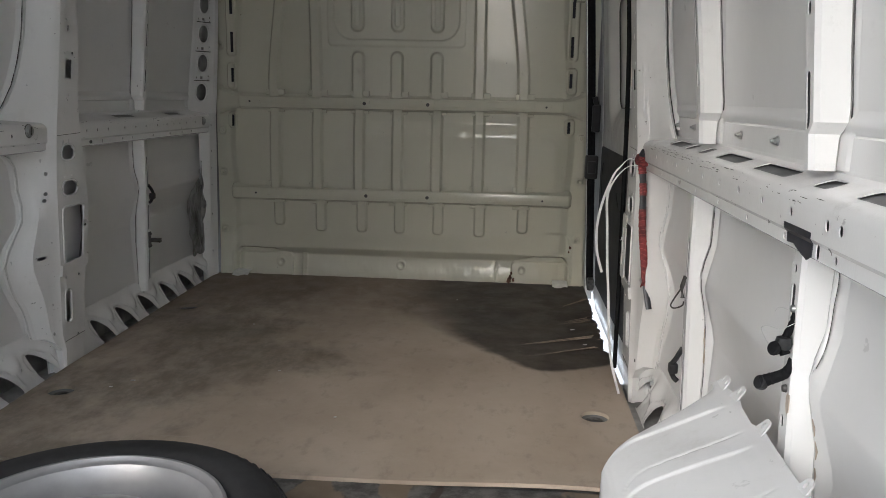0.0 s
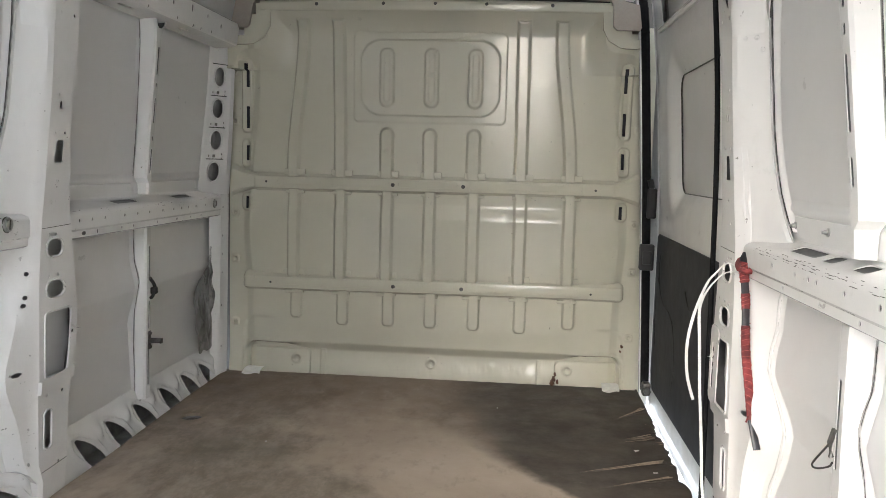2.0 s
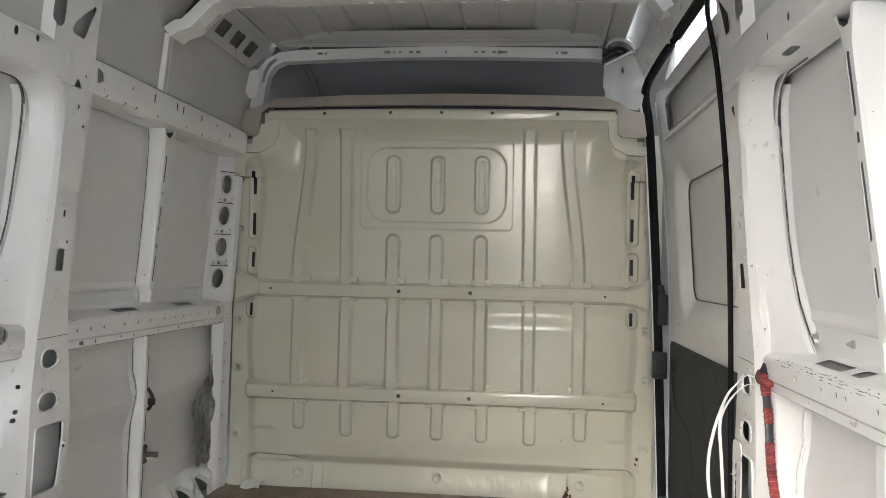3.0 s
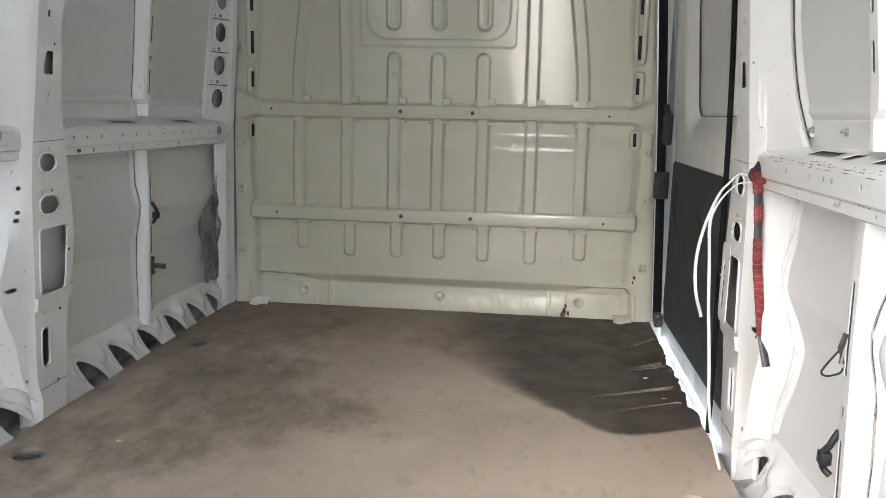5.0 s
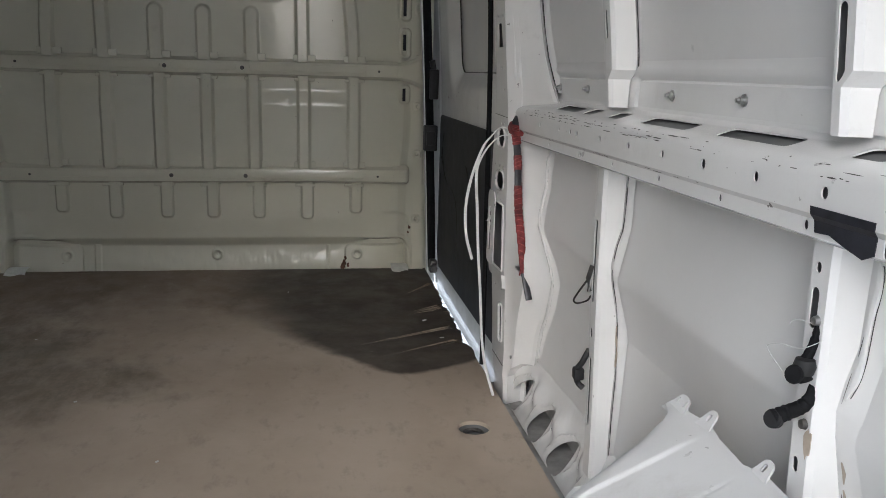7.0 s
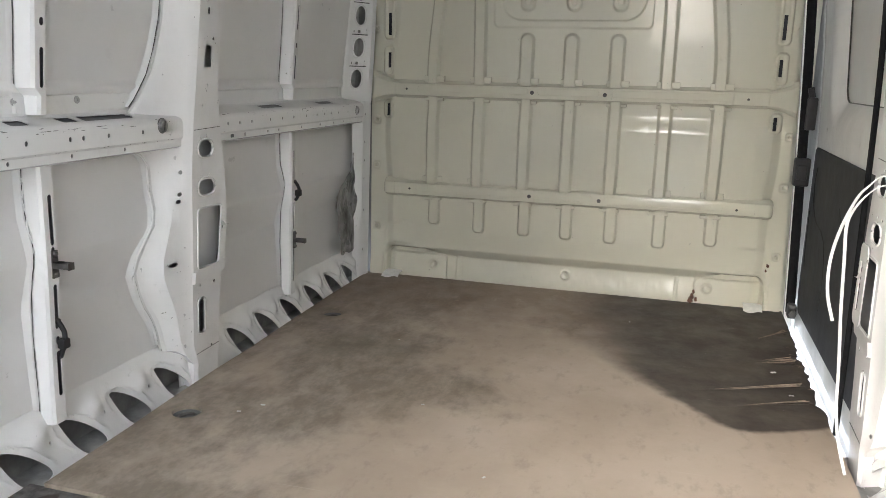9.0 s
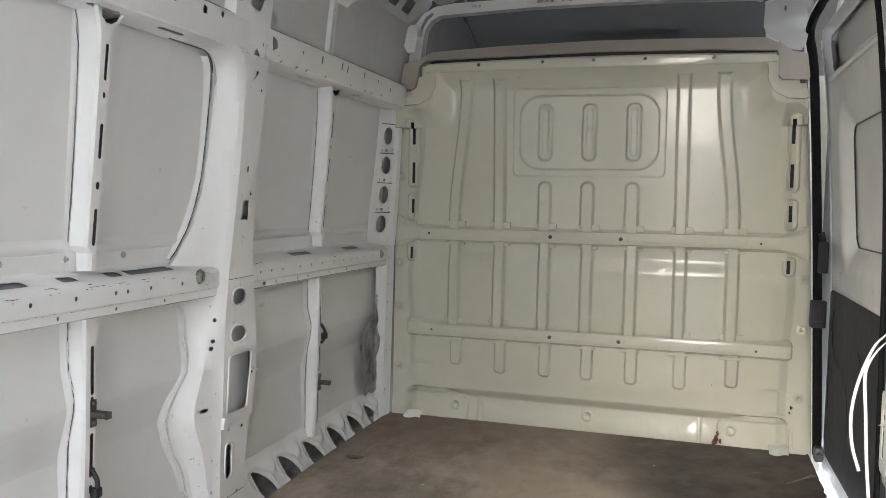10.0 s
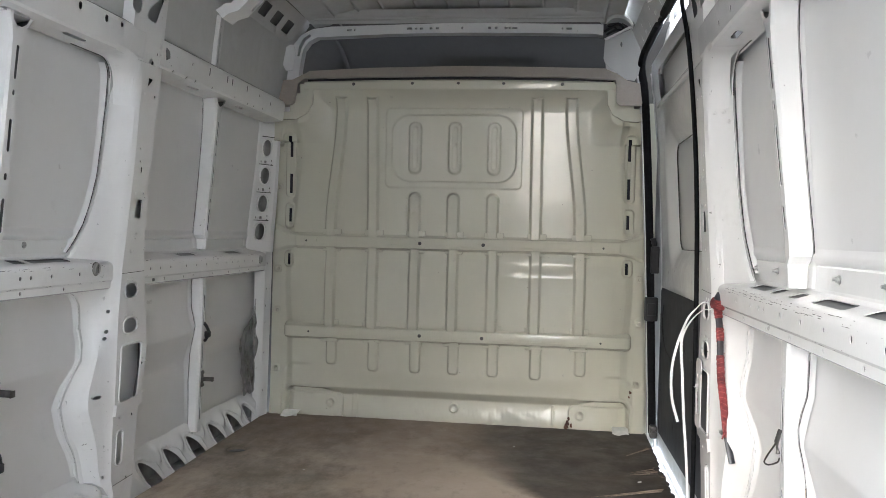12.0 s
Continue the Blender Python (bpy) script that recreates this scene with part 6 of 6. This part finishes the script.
part("front_edge", Geo().loft([[(lerp_table(DOOR_IN, z) - 0.004, -0.030, z), (lerp_table(DOOR_IN, z) - 0.006, -0.012, z), (lerp_table(DOOR_IN, z) + 0.03, -0.006, z), (lerp_table(DOOR_OUT, z) + 0.004, -0.004, z)] for z in frange(-0.06, 1.62, 0.07)], False), PAINT, door, "white folded front edge")
part("lock_box", Geo().box(0.905, 0.925, -1.20, -1.14, 0.33, 0.47, None, 0.006), BLACKP, door)
part("roller", Geo().box(0.885, 0.915, -0.10, -0.05, 0.005, 0.06, None, 0.006).tube([(0.90, -0.09, 0.03), (0.90, -0.12, 0.03)], 0.014, 10), DARKSTEEL, door, "greasy steel roller")
for pts in ([(0.9215, -0.10, 0.50), (0.9215, -0.22, 0.42), (0.9215, -0.36, 0.40)], [(0.9215, -0.08, 0.43), (0.9215, -0.085, 0.30), (0.9215, -0.11, 0.22)], [(0.9215, -0.14, 0.60), (0.9215, -0.12, 0.54), (0.9215, -0.15, 0.47)], [(0.9215, -0.36, 0.40), (0.9215, -0.45, 0.36), (0.9215, -0.50, 0.24), (0.9215, -0.48, 0.14)], [(0.9215, -0.62, 0.52), (0.9215, -0.70, 0.47), (0.9215, -0.84, 0.46)]):
    part("tear", Geo().tube(smooth_pts(pts, 4), 0.0025, 5), BLACKP, door)

# guide plate and slots in the pillar that faces the door
pl = Geo().sheet(ring(-1.285, 0.435, 0.075, 0.20, 0.02, 4), [ring(-1.275, 0.43, 0.022, 0.12, 0.006, 3)], lambda u, v, w: (0.862 + w, u, v), 0.003)
plate_ob = part("striker_plate", pl, PAINT, wall_right, "pierced striker plate")
for z in (0.39, 0.41, 0.43, 0.45, 0.47):
    part("tooth", Geo().box(0.864, 0.870, -1.284, -1.266, z - 0.006, z + 0.006, None, 0.002), BLACKP, plate_ob)

# ---------------------------------------------------------------- wheel arch cover
def arch_cover():
    out = [(0.665, -3.20), (0.665, -2.56), (0.672, -2.50), (0.69, -2.455), (0.72, -2.425), (0.76, -2.410), (0.82, -2.402), (0.858, -2.398), (0.870, -2.388), (0.876, -2.366), (0.900, -2.366), (0.898, -2.385), (0.890, -2.41), (0.896, -2.455), (0.888, -2.50), (0.886, -2.56), (0.896, -2.590), (0.892, -2.66), (0.890, -2.74), (0.894, -3.20)]

    def rim(u, v, du=0.0, dv=0.0, r=0.07):
        """Distance inside a rounded corner, set in from the outline."""
        a, b = u - 0.665 - du, -2.385 - v - 0.35 * (0.873 - u) - dv
        if a < r and b < r:
            return r - math.hypot(r - a, r - b)
        return min(a, b)

    def fn(u, v, w):
        e = max(0.0, rim(u, v))
        roll = 0.034 * math.exp(-e / 0.010) * min(1.0, max(0.0, (0.875 - u) / 0.06))
        z = 0.292 + 0.46 * (u - 0.67) - roll
        near = min(1.0, max(0.0, (0.875 - u) / 0.03))
        z += 0.003 * near
        for u0, y0, r, up, lift in ((0.676, -2.474, 0.06, 0.0012, -0.0038), (0.690, -2.578, 0.05, -0.0020, 0.0), (0.680, -2.622, 0.05, 0.0012, -0.0032), (0.700, -2.755, 0.06, -0.0020, 0.0), (0.690, -2.86, 0.06, 0.001, -0.004)):
            a, b = u - u0, y0 + 0.07 * (u - 0.80) * (up < 0) - v
            q = (r - math.hypot(r - a, r - b) if a < r and b < r else min(a, b)) / (0.0026 if up > 0 else 0.0022)
            z += near * (up * math.exp(-q * q) + lift / (1 + math.exp(-2 * max(-20, min(20, q)))))
        z += 0.003 * noise.noise(Vector((u * 9, v * 9, 0)))
        return (u, v, z - w)

    g = Geo().sheet(out, [], fn, 0.003, frange(0.665, 0.90, 0.0036), frange(-3.2, -2.86, 0.02) + frange(-2.855, -2.345, 0.0026))
    edge = [out[0], out[1], *out[2:8]]
    top = [fn(u, v, 0.0) for u, v in edge]
    g.loft([[(x, y, z) for x, y, z in top], [(x - 0.004, y, z * 0.5) for x, y, z in top], [(x - 0.006, y + 0.003, -0.008) for x, y, z in top]], False)
    return g


cover = thing("wheel_arch_cover", arch_cover(), PLASTIC, "scratched white moulded plastic cover over the wheel arch", "wheel arch cover", angle=50)
for x, y, z, k in ((0.886, -2.388, 0.394, 1.55), (0.893, -2.455, 0.400, 1.1), (0.893, -2.588, 0.397, 1.1), (0.889, -2.775, 0.395, 1.1)):
    def tab(u, v, w, x=x, y=y, z=z):
        return (x - 0.004 + 0.70 * v + 0.7 * w, y + u, z - 0.004 + 0.85 * v - 0.7 * w)
    slots = [ring(-0.010, 0.010, 0.005, 0.009, 0.002, 3), ring(0.008, 0.010, 0.004, 0.008, 0.002, 3)] if k > 1.2 else [ring(0.0, 0.009, 0.007, 0.010, 0.003, 3)]
    line = smooth_pts([(-0.022 * k, -0.012, 0), (-0.013 * k, 0.003, 0), (-0.010 * k, 0.015, 0), (-0.002 * k, 0.020, 0), (0.007 * k, 0.017, 0), (0.011 * k, 0.006, 0), (0.019 * k, -0.012, 0)], 3)
    part("tab", Geo().sheet([(p.x, p.y) for p in line], slots, tab, 0.003), PLASTIC, cover)
g = Geo()
rows = []
for t in frange(0, 1, 0.08):
    y = -2.36 - t * 0.84
    rows.append([(0.70, y, -0.03), (0.70, y, 0.20), (0.75, y, 0.26), (0.95, y, 0.30)])
part("wheel_arch", g.loft(rows, False), PAINT, wall_right)

# ---------------------------------------------------------------- spare wheel
wheel = thing("spare_wheel", None, None, "spare wheel with a worn black tyre lying on the floor", "wheel")
wm = Matrix.Translation((-0.172, -2.612, -0.011))
tyre_prof = [(0.222, 0.036), (0.232, 0.020), (0.262, 0.008), (0.300, 0.010), (0.326, 0.026), (0.338, 0.050), (0.341, 0.105), (0.338, 0.160), (0.326, 0.186), (0.318, 0.196), (0.300, 0.203), (0.272, 0.206), (0.258, 0.205), (0.240, 0.198), (0.228, 0.188), (0.222, 0.178)]
tyre = part("tyre", Geo().lathe(tyre_prof, wm, 96), TYRE, wheel, "black rubber tyre", 40)
block = Geo().box(-0.006, 0.006, -0.006, 0.004, -0.016, 0.016, None, 0.0015)
block_me = mesh_of("tread_block", block, TYRE)
for i in range(72):
    a = 2 * math.pi * i / 72
    for h in (0.176, 0.138, 0.10):
        r = 0.340 if h < 0.15 else 0.3315
        shared("tread_block", block_me, wm @ Matrix.Rotation(a, 4, "Z") @ Matrix.Translation((0, r, h)) @ Matrix.Rotation(radians(32 if h > 0.15 else 0), 4, "X"), tyre)
rim_prof = [(0.226, 0.190), (0.233, 0.199), (0.2305, 0.2045), (0.225, 0.2045), (0.221, 0.199), (0.217, 0.196), (0.212, 0.194), (0.207, 0.184), (0.203, 0.160), (0.199, 0.134), (0.191, 0.120), (0.181, 0.117), (0.174, 0.124), (0.167, 0.142), (0.155, 0.160), (0.135, 0.174), (0.100, 0.182), (0.075, 0.182), (0.060, 0.174), (0.055, 0.150), (0.030, 0.148), (0.0001, 0.148)]
rim_part = part("rim", Geo().lathe(rim_prof, wm, 72), ALLOY, wheel, "silver pressed steel rim")
for i in range(6):
    a = 2 * math.pi * i / 6
    part("wheel_bolt_hole", Geo().lathe([(0.009, 0.0), (0.007, -0.004), (0.0001, -0.005)], wm @ Matrix.Translation((0.085 * math.cos(a), 0.085 * math.sin(a), 0.1845)), 12), DARKSTEEL, rim_part)

# ---------------------------------------------------------------- straps, clips and small things
bungee = thing("tie_strap", None, None, "red and black taped strap hanging from the rail end", "strap")
bp = smooth_pts([(0.884, -1.440, 0.735), (0.872, -1.462, 0.715), (0.877, -1.468, 0.668), (0.881, -1.472, 0.617), (0.880, -1.484, 0.575), (0.882, -1.492, 0.515), (0.888, -1.505, 0.450), (0.895, -1.520, 0.375), (0.900, -1.531, 0.338), (0.906, -1.543, 0.302)], 10)
bands = ((0, 10, TAPE, "black_band", 0.0105), (9, 20, REDTAPE, "red_band", 0.0105), (19, 25, TAPE, "black_band", 0.0090), (24, 32, REDTAPE, "red_band", 0.0100), (31, 41, TAPE, "black_band", 0.0090), (40, 73, REDTAPE, "red_band", 0.0100), (72, len(bp), TAPE, "black_band", 0.0082))
for a, b, mat, nm, r in bands:
    seg = bp[a:b]
    band = part(nm, Geo().tube(seg, [r * (1 + (0.05 * math.sin(i * 1.9) if mat is REDTAPE else 0)) for i in range(len(seg))], 10, 0.45, (0, 1, 0)), mat, bungee)
    if mat is REDTAPE:          # cord wound round the strap
        turns, path = 4.6 * len(seg) / 10, []
        for k in range(int(turns * 10) + 1):
            f = k / (turns * 10) * (len(seg) - 1.001)
            p = seg[int(f)].lerp(seg[int(f) + 1], f - int(f))
            w = 2 * math.pi * k / 10
            path.append(p + Vector((1.06 * r * math.cos(w), 0.48 * r * math.sin(w), 0.006 * math.cos(w + k * 0.02))))
        part("cord", Geo().tube(path, 0.0007, 5), REDCORD, band, "paler red winding cord")
part("knot", Geo().tube(smooth_pts([(0.888, -1.448, 0.722), (0.866, -1.452, 0.722), (0.858, -1.478, 0.706), (0.880, -1.486, 0.700), (0.890, -1.470, 0.712)]), 0.0065, 7), REDTAPE, bungee)
part("frayed_end", Geo().tube([(0.894, -1.524, 0.378), (0.884, -1.532, 0.371), (0.880, -1.536, 0.363)], 0.0022, 5), REDTAPE, bungee)
white = thing("packing_strap", None, None, "thin white plastic strap tied at the rail end", "strap")
for nm, pts in (("short_end", [(0.870, -1.445, 0.704), (0.842, -1.44, 0.712), (0.820, -1.435, 0.690), (0.800, -1.43, 0.660), (0.775, -1.43, 0.587), (0.763, -1.43, 0.514), (0.767, -1.43, 0.441), (0.784, -1.43, 0.379)]),
                ("long_end", [(0.868, -1.448, 0.694), (0.840, -1.44, 0.690), (0.812, -1.435, 0.662), (0.793, -1.43, 0.625), (0.787, -1.43, 0.590), (0.792, -1.43, 0.515), (0.799, -1.43, 0.401), (0.806, -1.43, 0.323), (0.812, -1.43, 0.245), (0.817, -1.43, 0.173), (0.832, -1.42, 0.090), (0.857, -1.42, 0.004)])):
    line = smooth_pts(pts, 6)
    wide = [0.0014 + 0.0022 * min(1.0, max(0.0, (i - 8) / 14)) for i in range(len(line))]
    part(nm, Geo().tube(line, wide, 6, 0.16, (0, 1, 0)), WEB, white)
part("knot_tail", Geo().tube(smooth_pts([(0.866, -1.46, 0.706), (0.880, -1.478, 0.702), (0.898, -1.49, 0.716)]), 0.003, 6), WEB, white)
part("knot", Geo().tube(smooth_pts([(0.872, -1.45, 0.716), (0.862, -1.456, 0.706), (0.868, -1.462, 0.694), (0.880, -1.458, 0.700)]), 0.0045, 6), WEB, white)


def u_bracket(side, x, y, z, name="clip_bracket"):
    """A bent steel clip that sticks out of a slotted rib."""
    m = Matrix.Translation((side * x, y, z)) @ Matrix.Rotation(0 if side < 0 else math.pi, 4, "Z")
    ob = thing(name, None, None, "small bent steel clip on the rib", "clip", group="rib clips")
    g = Geo()
    g.box(-0.004, 0.002, -0.010, 0.010, -0.030, 0.034, m, 0.0015)
    part("plate", g, DARKSTEEL, ob)
    part("arm", Geo().box(0.0, 0.044, -0.010, -0.008, -0.006, 0.008, m, 0.0008).box(0.0, 0.044, 0.008, 0.010, -0.006, 0.008, m, 0.0008).box(0.042, 0.044, -0.010, 0.010, -0.008, 0.009, m, 0.0008), DARKSTEEL, ob)
    for dz in (-0.022, 0.026):
        part("rivet", Geo().lathe([(0.0001, 0.006), (0.005, 0.005), (0.007, 0.0)], m @ Matrix.Translation((0.002, 0, dz)) @ Matrix.Rotation(radians(90), 4, "Y"), 10), DARKSTEEL, ob)
    return ob


def clamp(side, x, y, z, tall=0.06):
    """A black cable clamp on a rib."""
    m = Matrix.Translation((side * x, y, z)) @ Matrix.Rotation(0 if side < 0 else math.pi, 4, "Z")
    ob = thing("cable_clamp", None, None, "black plastic cable clamp on the rib", "clamp", group="rib clamps")
    part("strap", Geo().tube([m @ Vector(p) for p in smooth_pts([(0.0, 0.0, tall * 0.6), (0.012, 0.002, tall * 0.3), (0.020, -0.006, 0.0), (0.014, -0.012, -tall * 0.35), (0.004, -0.004, -tall * 0.5)])], 0.006, 7), BLACKP, ob)
    part("head", Geo().box(0.006, 0.026, -0.016, 0.006, -0.016, 0.008, m, 0.004), BLACKP, ob)
    part("rivet", Geo().lathe([(0.0001, 0.006), (0.005, 0.004), (0.006, 0.0)], m @ Matrix.Translation((0.0, 0, tall * 0.62)) @ Matrix.Rotation(radians(90), 4, "Y"), 10), DARKSTEEL, ob)
    return ob


u_bracket(-1, 0.906, -1.908, 0.462)
clamp(-1, 0.910, -1.908, 0.285, 0.075)
u_bracket(-1, 0.910, -0.712, 0.288)
clamp(-1, 0.905, -0.712, 0.470, 0.06)
clamp(1, 0.911, -1.955, 0.275, 0.07)
loop = thing("wire_loop", None, None, "bent dark wire loop hooked in a rib slot", "wire")
part("wire", Geo().tube(smooth_pts([(0.906, -1.958, 0.475), (0.897, -1.951, 0.455), (0.888, -1.936, 0.430), (0.885, -1.924, 0.412), (0.893, -1.927, 0.407), (0.905, -1.946, 0.418), (0.906, -1.958, 0.430)]), 0.0019, 6), DARKSTEEL, loop)
part("hook", Geo().tube([(0.906, -1.958, 0.49), (0.899, -1.958, 0.465), (0.903, -1.958, 0.44)], 0.005, 7), DARKSTEEL, loop)

stop = thing("rubber_stop", None, None, "worn black rubber stops bolted to the rusty rib", "rubber stop")
part("upper_arm", Geo().tube(smooth_pts([(0.908, -2.634, 0.594), (0.904, -2.636, 0.574), (0.898, -2.636, 0.556), (0.894, -2.634, 0.540), (0.898, -2.638, 0.528)]), [(0.004 + 0.0035 * i / 24) * (1 + 0.22 * noise.noise(Vector((i * 0.7, 2, 5)))) for i in range(25)], 10), RUBBER, stop)
part("upper_button", Geo().lathe([(0.0001, 0.004), (0.009, 0.003), (0.0105, 0.0), (0.009, -0.005), (0.0001, -0.006)], Matrix.Translation((0.880, -2.642, 0.538)) @ Matrix.Rotation(radians(-70), 4, "Y") @ Matrix.Rotation(radians(25), 4, "X"), 14), RUBBER, stop)
part("upper_boss", Geo().lathe([(0.0001, 0.010), (0.010, 0.008), (0.012, 0.0), (0.010, -0.008), (0.0001, -0.010)], Matrix.Translation((0.894, -2.638, 0.545)), 12), BLACKP, stop)
part("lower_arm", Geo().tube(smooth_pts([(0.910, -2.638, 0.522), (0.906, -2.638, 0.508), (0.898, -2.636, 0.498), (0.884, -2.632, 0.490), (0.870, -2.630, 0.484)]), [(0.0065 + 0.0026 * i / 24) * (1 + 0.20 * noise.noise(Vector((i * 0.8, 7, 3)))) for i in range(25)], 12), RUBBER, stop)
part("stud", Geo().lathe([(0.0001, 0.006), (0.0045, 0.005), (0.006, 0.0)], Matrix.Translation((0.905, -2.634, 0.594)) @ Matrix.Rotation(radians(-90), 4, "Y"), 12), STEEL, stop)
part("lower_cap", Geo().lathe([(0.0001, 0.0030), (0.0095, 0.0025), (0.0108, 0.0), (0.0100, -0.007), (0.0001, -0.008)], Matrix.Translation((0.869, -2.631, 0.4835)) @ Matrix.Rotation(radians(-68), 4, "Y") @ Matrix.Rotation(radians(22), 4, "X"), 14), BLACKP, stop)
part("lower_stud", Geo().lathe([(0.0001, 0.006), (0.0050, 0.005), (0.0062, 0.0)], Matrix.Translation((0.904, -2.637, 0.478)) @ Matrix.Rotation(radians(-90), 4, "Y"), 12), DARKSTEEL, stop)
wire = thing("thin_wires", None, None, "thin white wires looped round the rubber stop", "wire")
part("wire", Geo().tube(smooth_pts([(0.904, -2.637, 0.590), (0.890, -2.620, 0.592), (0.886, -2.614, 0.584)]), 0.0005, 5), WEB, wire)
part("wire", Geo().tube(smooth_pts([(0.902, -2.652, 0.578), (0.888, -2.637, 0.565), (0.878, -2.612, 0.562), (0.876, -2.594, 0.552), (0.882, -2.612, 0.535), (0.888, -2.622, 0.525)]), 0.0005, 5), WEB, wire)
stain = [(-2.642 + 0.0065 * math.cos(a) * (1 + 0.5 * noise.noise(Vector((math.cos(a) * 2, math.sin(a) * 2, 3)))), 0.458 + 0.016 * math.sin(a) * (1 + 0.5 * noise.noise(Vector((math.cos(a) * 2, math.sin(a) * 2, 7))))) for a in frange(0, 6.1, 0.3)]
rust_patch = Geo().sheet(stain, [], lambda u, v, w: (lerp_table(FACE_X, v) - 0.0009 + w, u, v), 0.001)
part("rust_stain", rust_patch, SEALER, wall_right, "yellowed rust stain")

tape_pts = [(-2.634, 0.7175), (-2.732, 0.7175), (-2.73, 0.6858), (-2.715, 0.679), (-2.689, 0.6846), (-2.663, 0.6919), (-2.64, 0.6905)]
thing("tape_patch", Geo().sheet(tape_pts, [], lambda u, v, w: (lerp_table(RAIL_FACE, v + 0.007) - 0.0022 + 0.0004 * math.sin(u * 160) + w, u, v), 0.001, frange(-2.73, -2.63, 0.02), [0.69, 0.703, 0.709]), TAPE, "scuffed black tape stuck on the rail edge", "tape")

# crumpled clear film stuffed behind the corner post
rows = []
FILM_EDGE = [(0.125, -0.235), (0.25, -0.272), (0.36, -0.302), (0.39, -0.292), (0.44, -0.225), (0.50, -0.140), (0.56, -0.112)]
for i, z in enumerate(frange(0.128, 0.555, 0.014)):
    y0, y1 = lerp_table(FILM_EDGE, z) + 0.006 * math.sin(z * 70), -0.080
    row = []
    for k in range(19):
        y = y0 + (y1 - y0) * k / 18
        fold = 0.020 * abs(noise.noise(Vector((y * 17 + z * 9, z * 6 - y * 5, 1.0)))) + 0.003 * noise.noise(Vector((y * 70, z * 26, 4.0)))
        row.append((-0.928 + fold, y, z + 0.008 * noise.noise(Vector((y * 40, z * 20, 8.0)))))
    rows.append(row)
thing("plastic_film", Geo().loft(rows, False), FILM, "crumpled clear plastic film tucked behind the corner post", "plastic film", angle=12)

# seam sealer along rib feet
for side, wall, y, z0, z1 in ((1, wall_right, -1.994, 0.30, 0.38), (-1, wall_left, -1.937, 0.50, 0.66)):
    pts = [(side * (lerp_table(RIB_BACK, z) + 0.002), y - 0.004 + 0.003 * math.sin(z * 90), z) for z in frange(z0, z1, 0.01)]
    part("sealer_bead", Geo().tube(pts, [0.0019 + 0.0009 * math.sin(i * 1.3) * math.sin(i * 0.37) for i in range(len(pts))], 7), SEALER if z1 < 0.6 else PAINT, wall, "lumpy seam sealer")
